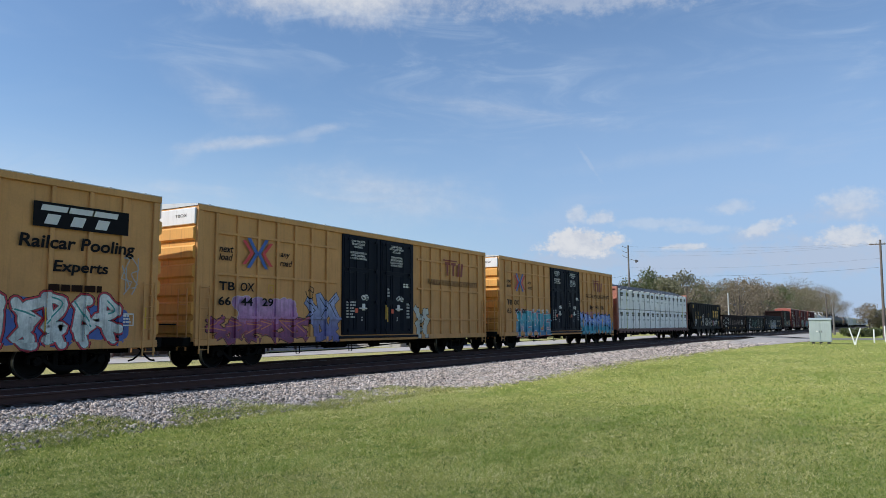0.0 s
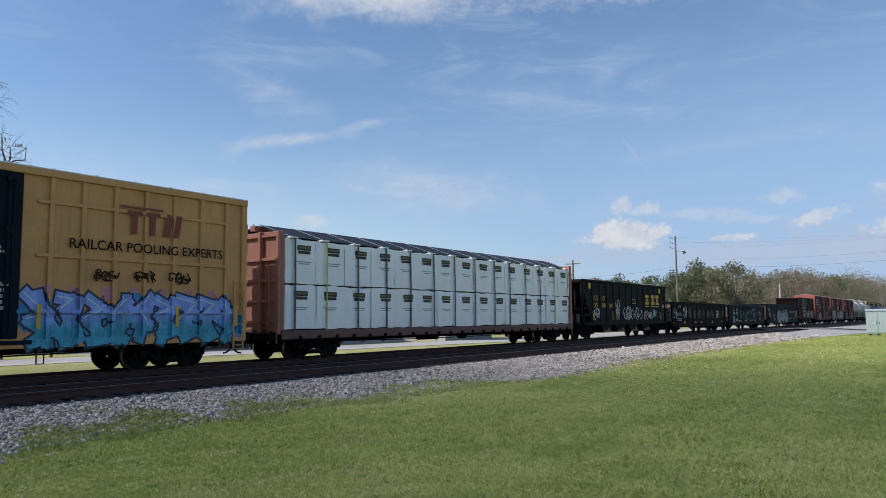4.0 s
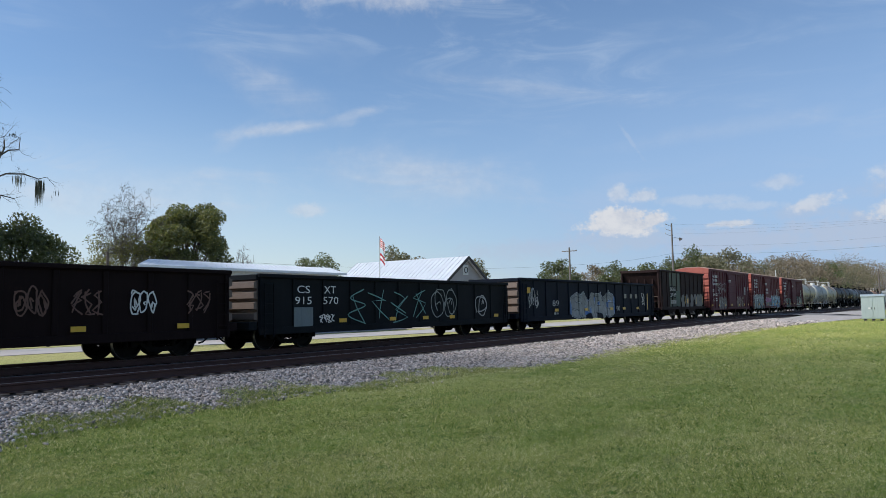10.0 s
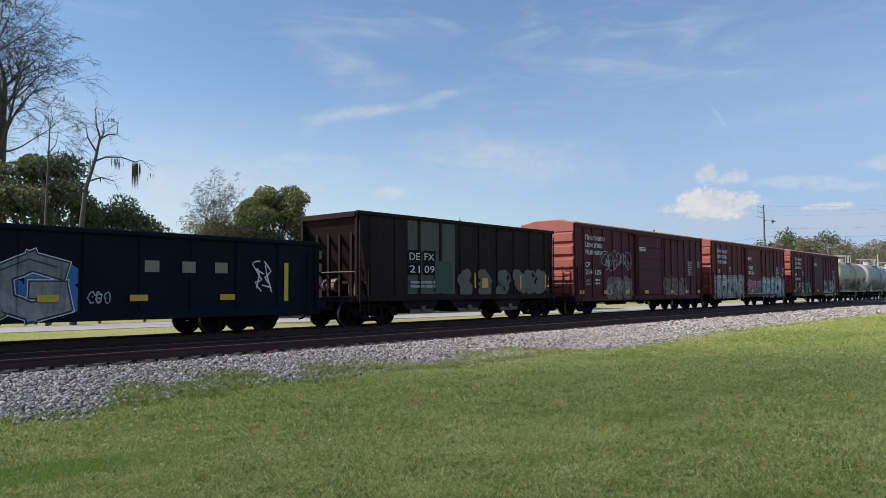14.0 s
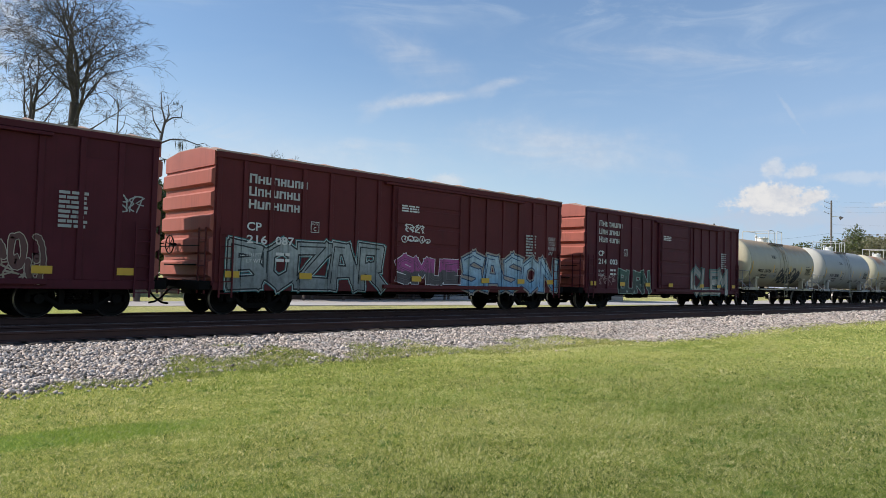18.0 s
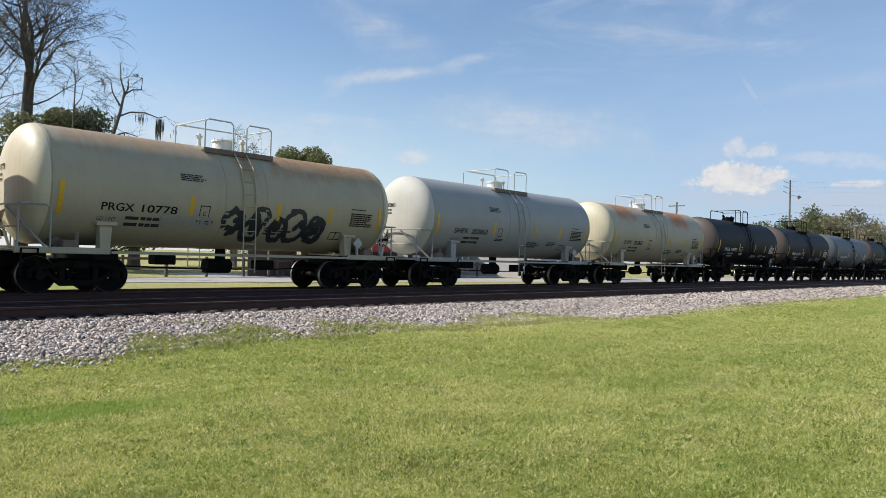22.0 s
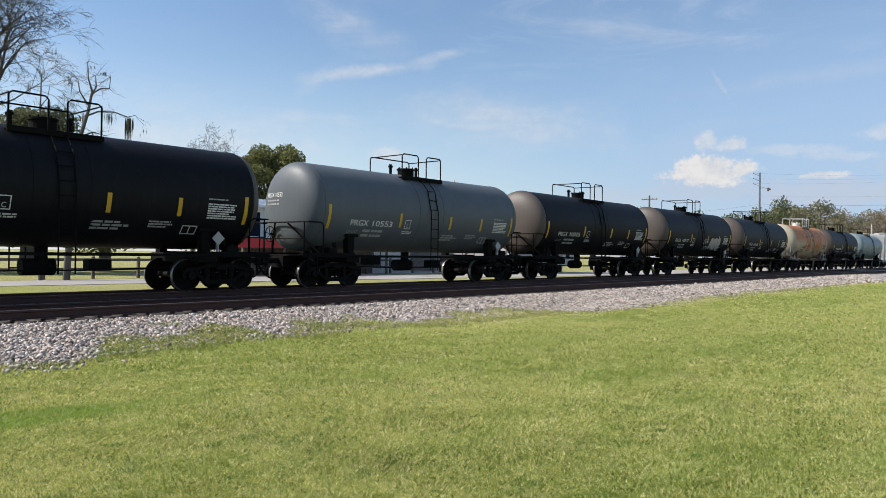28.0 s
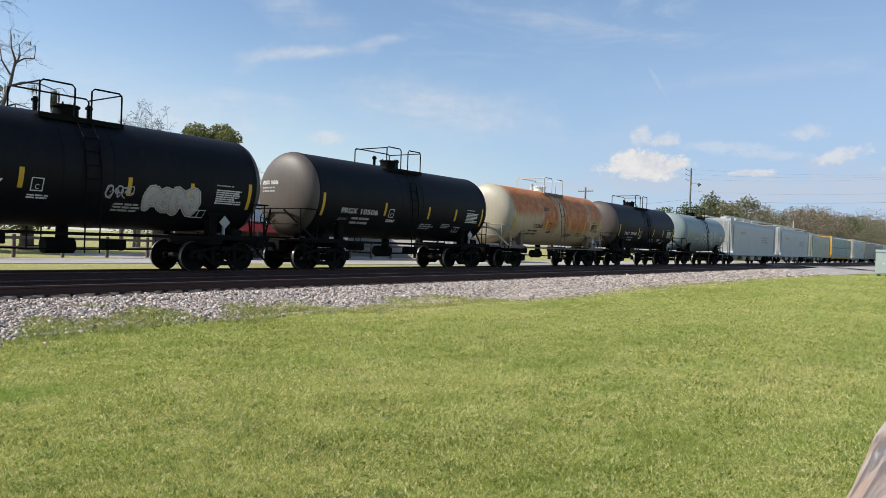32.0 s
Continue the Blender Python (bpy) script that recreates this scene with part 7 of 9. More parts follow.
        for mid, lines in ((-1.42, ("CLOSE THIS DOOR", "BEFORE CLOSING", "MAIN DOOR", "", "CIERRE ESTA PUERTA", "ANTES DE CERRAR", "LA PUERTA PRINCIPAL")),
                           (1.25, ("CLOSE AND LOCK", "BOTH DOORS BEFORE", "MOVING CAR", "", "CIERRE Y PONGA", "SEGURO EN AMBAS", "PUERTAS ANTES DE", "MOVER EL CARRO"))):
            for k, line in enumerate(lines):
                if line:
                    wide = 0.03 * len(line)
                    letters(car, line, mid - wide, mid + wide, 4.66 - k * 0.115, 4.745 - k * 0.115, M["white"], q, bold=0.02)
        bars(car, 0.5, 0.75, 2.5, 2.9, 3, M["grey_letter"], q, seed=9, words=2)
        for x in (-1.05, 1.4):
            patch(car, "notice", x - 0.1, x + 0.1, 1.95, 2.22, M["white"], q)
            patch(car, "orange_mark", x - 0.55, x - 0.37, 1.85, 2.03, spray(0.6, 0.08, 0.03), q)
            tag(car, x - 0.15, x + 0.35, 2.36, 2.6, 2, M["white"], q, int(x * 10) + 50, w=0.014)
            bars(car, x - 0.15, x - 0.05, 1.5, 1.7, 2, M["grey_letter"], q, seed=3, words=1)
        bars(car, -2.15, -1.55, 1.6, 2.3, 6, M["grey_letter"], q, seed=31, words=3)
        bars(car, 2.0, 2.35, 1.6, 2.3, 5, M["grey_letter"], q, seed=32, words=2)
        bars(car, 1.75, 2.25, 2.95, 3.15, 2, M["white"], q, seed=33, words=3)
        patch(car, "reflector", 0.52, 0.63, 1.5, 2.1, M["yellow"], q)
        for x in (-4.7, -1.7, 3.2):
            s = Shape()
            s.tube([(x - 0.09, -1.45, 0.8), (x - 0.09, -1.47, 0.36), (x + 0.09, -1.47, 0.36), (x + 0.09, -1.45, 0.8)], 0.018, 6)
            part("rod_hanger", s, M["frame_black"], car)
        s = Shape()
        s.tube([(-7.2, -1.46, 0.42), (-1.5, -1.46, 0.44), (2.6, -1.3, 0.62)], 0.02, 6)
        part("brake_rod", s, M["frame_black"], car)
        if style == "pink":
            graffiti(car, -7.7, -4.9, 1.45, 2.2, 6, [(spray(0.55, 0.50, 0.55), 0.02), (fade((0.42, 0.16, 0.36), (0.50, 0.28, 0.50), 1.4, 2.1), 0.0)], d, 21, fat=0.2, label="pink and violet painted letters", square=False, overlap=0.3, relief=ribs)
            graffiti(car, -8.9, -4.2, 0.82, 1.6, 6, [(spray(0.02, 0.008, 0.02), 0.05), (spray(0.40, 0.07, 0.06), 0.02), (fade((0.16, 0.035, 0.11), (0.32, 0.08, 0.22), 0.8, 1.5), 0.0)], d + 0.012, 22, fat=0.085, shine=spray(0.62, 0.2, 0.1), label="dark red and violet painted letters", wobble=0.16, relief=ribs)
            graffiti(car, -4.3, -2.5, 0.85, 2.55, 3, [(spray(0.02, 0.02, 0.05), 0.03), (fade((0.14, 0.13, 0.36), (0.30, 0.34, 0.55), 0.9, 2.2), 0.0)], d, 23, fat=0.15, label="blue painted flourish with dark lines", wobble=0.16, shine=spray(0.02, 0.02, 0.04), relief=ribs)
            tag(car, -4.6, -3.9, 2.3, 2.9, 1, M["letter_black"], d, 6)
            graffiti(car, 2.75, 3.9, 0.85, 2.2, 2, [(M["letter_black"], 0.03), (spray(0.5, 0.5, 0.45), 0.0)], d, 25, fat=0.13, label="pale painted letters", relief=ribs)
        else:
            for i in range(7):                        # dabs of white and rose paint round the letters
                graffiti(car, -7.3 + i * 0.72, -6.95 + i * 0.72, 1.98, 2.28, 1, [(spray(0.62, 0.52, 0.52), 0.0)], d - 0.002, 300 + i, fat=0.055, square=False, relief=ribs)
            graffiti(car, -7.05, -2.45, 0.80, 2.1, 0, [(spray(0.42, 0.10, 0.14), 0.075), (spray(0.68, 0.66, 0.66), 0.03), (fade((0.045, 0.20, 0.36), (0.09, 0.42, 0.52), 0.8, 1.9), 0.0)], d, 31, halo=spray(0.07, 0.33, 0.45), fat=0.15, word="MPALE", wobble=0.03, overlap=0.04, label="sky-blue block letters with white edges", relief=ribs)
            graffiti(car, 2.75, 9.1, 0.80, 2.1, 9, [(spray(0.012, 0.018, 0.05), 0.06), (fade((0.05, 0.33, 0.46), (0.25, 0.36, 0.80), 1.1, 1.6), 0.0)], d, 33, halo=spray(0.04, 0.22, 0.46), fat=0.15, shine=spray(0.50, 0.66, 0.66), wobble=0.14, label="blue painted letters with dark outlines", relief=ribs)
            for i in range(7):                        # rose dabs over the tops of the letters
                graffiti(car, 3.0 + i * 0.83, 3.3 + i * 0.83, 1.95, 2.25, 1, [(spray(0.52, 0.22, 0.26), 0.0)], d, 330 + i, fat=0.06, square=False, relief=ribs)
            for a in (4.4, 5.5, 6.6):
                tag(car, a, a + 0.75, 2.42, 2.75, 3, M["letter_brown"], d, int(a * 10), w=0.02)
        reflectors(car, [(3.05, 1.2), (6.9, 1.2), (8.98, 1.2)] if style != "pink" else [(0.45, 1.6)], (d if style != "pink" else q) + 0.03, h=0.6)
    letters(car, "TBOX", -1.15, -0.6, 4.74, 4.84, M["letter_black"], 0, end=-half - 0.075)
    return car


def oxide_boxcar(middle, label, number, art, body):
    """A 50-foot oxide-red boxcar with one sliding door."""
    car = rail_car("boxcar", label, middle)
    half, w = 7.85, 1.5
    s = Shape()
    s.box(-half, half, -w, w, 0.82, 4.5, 0.02)
    part("body", s, body, car)
    s = Shape()
    s.prism([(-w - 0.06, 4.47), (w + 0.06, 4.47), (w + 0.06, 4.53), (w * 0.45, 4.68), (-w * 0.45, 4.68), (-w - 0.06, 4.53)], -half - 0.03, half + 0.03)
    for i in range(13):
        x = -half + 0.4 + i * (2 * half - 0.8) / 12
        s.prism([(-w - 0.03, 4.52), (w + 0.03, 4.52), (w * 0.45, 4.73), (-w * 0.45, 4.73)], x - 0.035, x + 0.035)
    part("roof", s, M["oxide_roof"], car, "rust-streaked ribbed roof")
    for side in (-1, 1):
        def b(x0, x1, z0, z1, o, c=0.012, base=w):
            q = Shape()
            q.box(x0, x1, min(side * base, side * (base + o)), max(side * base, side * (base + o)), z0, z1, c)
            return q
        part("top_chord", b(-half, half, 4.32, 4.49, 0.065), body, car)
        part("side_sill", b(-half, half, 0.70, 0.92, 0.045), body, car)
        for x in (-7.75, -6.95, -6.1, -5.0, -4.0, -3.0, -2.1, 2.3, 3.2, 4.15, 5.1, 6.0, 6.9, 7.75):
            part("side_post", b(x - 0.07, x + 0.07, 0.92, 4.32, 0.055), body, car)
        for x in (-3.5, 3.7, 6.45):
            part("side_panel", b(x - 0.42, x + 0.42, 0.92, 3.85, 0.018, 0.008), body, car)
        dr = part("door", b(-1.55, 1.75, 0.98, 4.22, 0.10, 0.02), body, car, "sliding door with pressed ribs")
        for i in range(5):
            z = 1.12 + i * 0.62
            part("door_rib", b(-1.45, 1.65, z, z + 0.5, 0.03, 0.025, w + 0.10), body, dr)
        for x in (-1.4, 1.6):
            q = Shape()
            q.cyl((x, side * (w + 0.16), 1.0), (x, side * (w + 0.16), 4.15), 0.02, 6)
            part("lock_rod", q, body, dr)
        part("door_track", b(-1.9, 5.3, 0.80, 0.93, 0.15), body, car)
        part("door_track", b(-1.9, 5.3, 4.22, 4.30, 0.15), body, car)
        for x in (-7.5, 7.5):
            ladder(car, x, side * (w + 0.03), 0.5, 2.4, body, 0.38)
    for k in (-1, 1):
        corrugated_end(car, k * half, w - 0.02, 0.95, 4.1, 5, M["oxide_end_lit"], 0.10)
        s = Shape()
        s.slab([(-w, 4.1), (w, 4.1), (w, 4.5), (w * 0.45, 4.65), (-w * 0.45, 4.65), (-w, 4.5)], 0, 0.05)
        part("end_cap", s, M["oxide_end_lit"], car, at=pose(k * half + (0.05 if k > 0 else 0.0), 0, 0, 0, 0, 90))
        s = Shape()
        s.box(min(k * half, k * (half + 0.35)), max(k * half, k * (half + 0.35)), -w + 0.05, w - 0.05, 0.70, 0.95, 0.02)
        s.box(min(k * half, k * (half + 0.4)), max(k * half, k * (half + 0.4)), -0.8, 0.6, 1.36, 1.4)
        part("end_sill", s, M["frame_black"], car)
        ladder(car, k * (half + 0.08), -w + 0.35, 0.6, 2.4, body, 0.4, "x")
        q = Shape()
        q.tube([(k * (half + 0.3), -1.3, 1.9), (k * (half + 0.3), 1.2, 1.9)], 0.015, 6)
        part("grab_rail", q, M["frame_black"], car)
    brake_wheel(car, -half - 0.3, 0.5, 1.95)
    underframe(car, half, M["frame_black"])
    add_ends(car, half)
    for x in (-6.2, 6.2):
        add_truck(car, x)
    d = w + 0.054
    ribs = [(x - 0.07, x + 0.07, w + 0.059) for x in (-7.75, -6.95, -6.1, -5.0, -4.0, -3.0, -2.1, 2.3, 3.2, 4.15, 5.1, 6.0, 6.9, 7.75)]
    ribs = (w + 0.022, ribs, [(0.70, 0.92, w + 0.049)])
    for i, n in enumerate((8, 7, 7)):                  # a company name, in plain slanted blocks
        x = -6.85
        z = 3.72 - i * 0.36
        for j in range(n):
            h = 0.26 if j == 0 else 0.215
            ww = 0.24 if j == 0 else 0.19 + 0.03 * ((i + j) % 2)
            q = Shape()
            t = 0.065
            for u0, u1, c0, c1 in ((0.0, t, 0.0, h), (ww - t, ww, 0.0, h), (t, ww - t, *((h - 0.05, h), (0.0, 0.05), (h * 0.4, h * 0.4 + 0.05))[(i + 2 * j) % 3])):
                q.quad((x + u0, -d, z + c0), (x + u1, -d, z + c0), (x + u1, -d, z + c1), (x + u0, -d, z + c1))
            part("name_block", q, M["name_white"], car)
            x += ww + 0.035
    letters(car, "CP", -6.88, -6.42, 2.38, 2.62, M["white"], d, bold=0.02)
    letters(car, number[:3], -6.88, -6.22, 2.02, 2.26, M["white"], d, bold=0.02)
    letters(car, number[3:], -5.95, -5.32, 2.02, 2.26, M["white"], d, bold=0.02)
    for line, z in (("LD LMT", 1.66), ("LT WT", 1.48)):
        letters(car, line, -6.86, -6.4, z, z + 0.1, M["white"], d)
        bars(car, -5.92, -5.4, z, z + 0.14, 1, M["white"], d, seed=4, words=1)
    bars(car, 5.5, 6.2, 2.1, 3.0, 8, M["grey_letter"], d, seed=14, words=3)
    frame_box(car, -4.75, -4.45, 2.45, 2.78, M["white"], d, w=0.02)
    letters(car, "PLATE", -4.71, -4.49, 2.68, 2.73, M["white"], d)
    letters(car, "C", -4.65, -4.55, 2.5, 2.62, M["white"], d, bold=0.02)
    bars(car, -1.2, -0.2, 3.35, 3.6, 3, M["white"], w + 0.135, seed=5)
    for x in (-7.3, -4.9, -2.6, -0.5, 3.1, 5.2, 7.1):
        patch(car, "reflector", x - 0.22, x + 0.22, 1.05, 1.23, M["yellow"], d + 0.03 + (0.1 if -1.5 < x < 1.7 else 0.0))
    letters(car, "CP " + number, -0.9, 0.35, 4.22, 4.34, M["white"], 0, end=-half - 0.008)
    if art == "loops":
        graffiti(car, -5.3, -1.9, 2.2, 3.35, 6, [(M["grey_letter"], 0)], d, 41, fat=0.018, square=False, overlap=0.45, loops=True, label="looping white outlines", relief=ribs)
        for i, x in enumerate((-4.75, -3.7, -2.75)):
            graffiti(car, x, x + 0.8, 0.95, 1.85, 1, [(spray(0.12, 0.085, 0.08), 0.0)], d, 420 + i, fat=0.24, square=False, wobble=0.2, label="faded grey painted patch", relief=ribs)
            tag(car, x, x + 0.8, 1.0, 1.75, 2, spray(0.5, 0.48, 0.45), d + 0.004, 430 + i, w=0.014)
        graffiti(car, 2.1, 5.3, 0.85, 2.05, 8, [(spray(0.42, 0.36, 0.28), 0.02), (spray(0.10, 0.032, 0.028), 0.0)], d, 43, fat=0.06, square=False, loops=True, label="cream outlined painted letters", relief=ribs)
        graffiti(car, 2.1, 5.2, 0.85, 1.4, 7, [(spray(0.30, 0.24, 0.18), 0.0)], d + 0.01, 44, fat=0.02, label="cream painted lines", relief=ribs)
        tag(car, 6.9, 7.5, 2.6, 3.1, 3, M["grey_letter"], d, 45)
    elif art == "grey":
        graffiti(car, -7.4, -1.85, 0.86, 2.1, 0, [(spray(0.03, 0.16, 0.16), 0.10), (spray(0.55, 0.58, 0.56), 0.07), (spray(0.012, 0.016, 0.018), 0.05), (fade((0.20, 0.22, 0.215), (0.32, 0.35, 0.34), 0.8, 1.9), 0.0)], d, 51, fat=0.17, word="BOZAR", overlap=0.0, shine=spray(0.012, 0.016, 0.018), label="steel-grey painted letters with black edges", wobble=0.06, relief=ribs)
        graffiti(car, -1.35, 1.6, 1.08, 1.82, 0, [(spray(0.66, 0.62, 0.64), 0.06), (fade((0.07, 0.06, 0.068), (0.34, 0.05, 0.21), 1.38, 1.46), 0.035), (spray(0.02, 0.015, 0.02), -0.09), (fade((0.10, 0.09, 0.10), (0.40, 0.07, 0.26), 1.38, 1.46), -0.105)], w + 0.135, 52, fat=0.125, word="SMUE", overlap=0.0, label="magenta and grey painted letters with a white edge", wobble=0.04)
        graffiti(car, 1.85, 7.6, 0.86, 2.1, 0, [(spray(0.30, 0.26, 0.22), 0.11), (spray(0.015, 0.05, 0.12), 0.045), (fade((0.15, 0.33, 0.50), (0.36, 0.48, 0.54), 0.8, 2.0), 0.0)], d, 53, fat=0.17, word="SASON", overlap=0.0, shine=spray(0.02, 0.07, 0.17), label="pale blue painted letters", wobble=0.05, relief=ribs)
        tag(car, -1.2, 0.2, 2.35, 2.6, 5, M["white"], w + 0.135, 54)
        tag(car, -1.1, -0.1, 2.7, 3.0, 4, M["white"], w + 0.135, 57)
        for k, line in enumerate(("ONLY", "FOOLS", "RUSH", "IN")):
            letters(car, line, 6.95 + 0.04 * (k % 2), 7.45 - (0.2 if k == 3 else 0.0), 2.85 - k * 0.2, 2.99 - k * 0.2, M["white"], d, slant=0.15)
    else:
        graffiti(car, -5.2, -2.3, 0.80, 1.83, 0, [(spray(0.30, 0.42, 0.36), 0.035), (fade((0.008, 0.028, 0.022), (0.015, 0.07, 0.05), 0.9, 1.8), 0.0)], d, 61, fat=0.115, word="BURN", wobble=0.05, label="dark painted letters edged in pale green", relief=ribs)
        graffiti(car, 2.0, 6.3, 0.76, 2.05, 0, [(spray(0.05, 0.17, 0.15), 0.085), (spray(0.02, 0.05, 0.05), 0.05), (fade((0.46, 0.43, 0.37), (0.22, 0.20, 0.18), 0.8, 2.1), 0.0)], d, 62, fat=0.16, word="CLEM", overlap=0.0, shine=spray(0.03, 0.16, 0.15), label="grey painted letters with teal edges", wobble=0.06, relief=ribs)
        tag(car, -6.9, -5.4, 1.05, 1.6, 4, spray(0.35, 0.2, 0.2), d, 63)
    return car


def gondola(middle, label, half, top, paint, end_paint, posts):
    car = rail_car("gondola", label, middle)
    w = 1.5
    s = Shape()
    s.box(-half, half, -w + 0.06, w - 0.06, 0.82, 1.0, 0.02)
    part("floor_pan", s, paint, car)
    for side in (-1, 1):
        s = Shape()
        s.box(-half, half, min(side * (w - 0.05), side * w), max(side * (w - 0.05), side * w), 0.62, top - 0.1, 0.01)
        sd = part("side_wall", s, paint, car)
        s = Shape()
        s.box(-half - 0.03, half + 0.03, min(side * (w - 0.1), side * (w + 0.1)), max(side * (w - 0.1), side * (w + 0.1)), top - 0.14, top, 0.03)
        part("top_rail", s, paint, car)
        s = Shape()
        s.box(-half, half, min(side * w, side * (w + 0.05)), max(side * w, side * (w + 0.05)), 0.52, 0.76, 0.015)
        part("side_sill", s, paint, car)
        for i in range(posts):
            x = -half + 0.12 + i * (2 * half - 0.24) / (posts - 1)
            q = Shape()
            q.box(x - 0.085, x + 0.085, min(side * w, side * (w + 0.045)), max(side * w, side * (w + 0.045)), 0.76, top - 0.14, 0.018)
            part("side_post", q, paint, car)
        for x in (-half + 0.35, half - 0.35):
            ladder(car, x, side * (w + 0.05), 0.45, top - 0.3, paint, 0.38)
    for k in (-1, 1):
        corrugated_end(car, k * half, w - 0.06, 0.95, top - 0.2, 4, end_paint, 0.14)
        s = Shape()
        s.box(min(k * (half - 0.06), k * (half + 0.08)), max(k * (half - 0.06), k * (half + 0.08)), -w + 0.02, w - 0.02, top - 0.2, top - 0.02, 0.02)
        s.box(min(k * (half - 0.1), k * (half - 0.02)), max(k * (half - 0.1), k * (half - 0.02)), -w + 0.06, w - 0.06, 0.95, top - 0.2)
        s.box(min(k * half, k * (half + 0.35)), max(k * half, k * (half + 0.35)), -w + 0.05, w - 0.05, 0.68, 0.95, 0.02)
        part("end_frame", s, paint, car)
    brake_wheel(car, -half - 0.28, 0.5, 1.6)
    underframe(car, half, paint)
    add_ends(car, half)
    return car


def open_hopper(middle, label, half, top, paint, bays, end_x, posts):
    """An open hopper: posts, sloped end sheets over end platforms, funnels beneath."""
    car = rail_car("open_hopper", label, middle)
    w = 1.5
    inner = end_x
    for side in (-1, 1):
        s = Shape()
        y0, y1 = min(side * (w - 0.05), side * w), max(side * (w - 0.05), side * w)
        s.slab([(-inner, 0.98), (-half, top - 0.12), (half, top - 0.12), (inner, 0.98)], y0, y1)
        part("side_wall", s, paint, car)
        s = Shape()
        s.box(-half - 0.04, half + 0.04, min(side * (w - 0.08), side * (w + 0.09)), max(side * (w - 0.08), side * (w + 0.09)), top - 0.14, top, 0.03)
        part("top_rail", s, paint, car)
        s = Shape()
        s.box(-half, half, min(side * (w - 0.03), side * (w + 0.05)), max(side * (w - 0.03), side * (w + 0.05)), 0.88, 1.1, 0.015)
        part("side_sill", s, paint, car)
        for i in range(posts):
            x = -inner + 0.1 + i * (2 * inner - 0.2) / (posts - 1)
            q = Shape()
            q.box(x - 0.075, x + 0.075, min(side * w, side * (w + 0.045)), max(side * w, side * (w + 0.045)), 1.1, top - 0.14, 0.018)
            part("side_post", q, paint, car)
        for k in (-1, 1):
            q = Shape()
            q.box(k * (half - 0.05) - 0.06, k * (half - 0.05) + 0.06, min(side * (w - 0.12), side * w), max(side * (w - 0.12), side * w), 1.05, top - 0.12, 0.015)
            part("corner_post", q, paint, car)
            ladder(car, k * (half - 0.25), side * (w + 0.02), 0.5, top - 0.3, paint, 0.4)
    for k in (-1, 1):
        q = Shape()
        q.slab([(k * half, top - 0.12), (k * (half - 0.08), top - 0.12), (k * (inner - 0.55), 1.55), (k * (inner - 0.47), 1.5)], -w + 0.06, w - 0.06)
        part("slope_sheet", q, paint, car)
        q = Shape()
        q.box(min(k * (half - 0.08), k * (half + 0.05)), max(k * (half - 0.08), k * (half + 0.05)), -w + 0.06, w - 0.06, top - 0.22, top - 0.02, 0.02)
        part("end_beam", q, paint, car)
        q = Shape()
        q.box(min(k * (inner - 0.5), k * (half + 0.3)), max(k * (inner - 0.5), k * (half + 0.3)), -w + 0.05, w - 0.05, 0.86, 1.06, 0.02)
        part("end_platform", q, paint, car)
        for y in (-0.9, -0.3, 0.3, 0.9):
            q = Shape()
            q.box(k * (half - 0.3) - 0.05, k * (half - 0.3) + 0.05, y - 0.05, y + 0.05, 1.06, top - 0.5)
            part("end_post", q, paint, car)
        q = Shape()
        q.cyl((k * (half - 0.7), 0.2, 1.45), (k * (half - 0.7), 1.0, 1.45), 0.24, 14)
        q.box(k * (half - 0.75) - 0.2, k * (half - 0.75) + 0.2, -0.9, -0.4, 1.06, 1.6, 0.04)
        q.tube([(k * (half - 0.2), -1.3, 1.06), (k * (half - 0.2), -1.3, 1.9), (k * (half - 0.2), 1.2, 1.9)], 0.018, 6)
        part("brake_cylinder", q, M["gon_end"], car)
    s = Shape()
    s.box(-inner, inner, -w + 0.08, w - 0.08, 1.5, 1.6)
    part("floor_pan", s, paint, car)
    n = bays
    for i in range(n):
        x = (i - (n - 1) / 2) * (2 * (inner - 1.4) / n)
        h = (inner - 1.4) / n * 0.92
        for side in (-1, 1):
            q = Shape()
            y0, y1 = min(side * 0.4, side * 1.35), max(side * 0.4, side * 1.35)
            q.slab([(x - h, 1.1), (x + h, 1.1), (x + h * 0.45, 0.42), (x - h * 0.45, 0.42)], y0, y1)
            part("discharge_bay", q, paint, car)
            q = Shape()
            q.box(x - h * 0.5, x + h * 0.5, min(side * 1.35, side * 1.42), max(side * 1.35, side * 1.42), 0.42, 0.56, 0.015)
            q.box(x - 0.12, x + 0.12, min(side * 1.42, side * 1.5), max(side * 1.42, side * 1.5), 0.5, 0.68, 0.02)
            part("gate_lock", q, M["gon_end"], car)
    brake_wheel(car, -half - 0.12, 0.5, 1.9)
    underframe(car, half, paint)
    add_ends(car, half + 0.1)
    return car


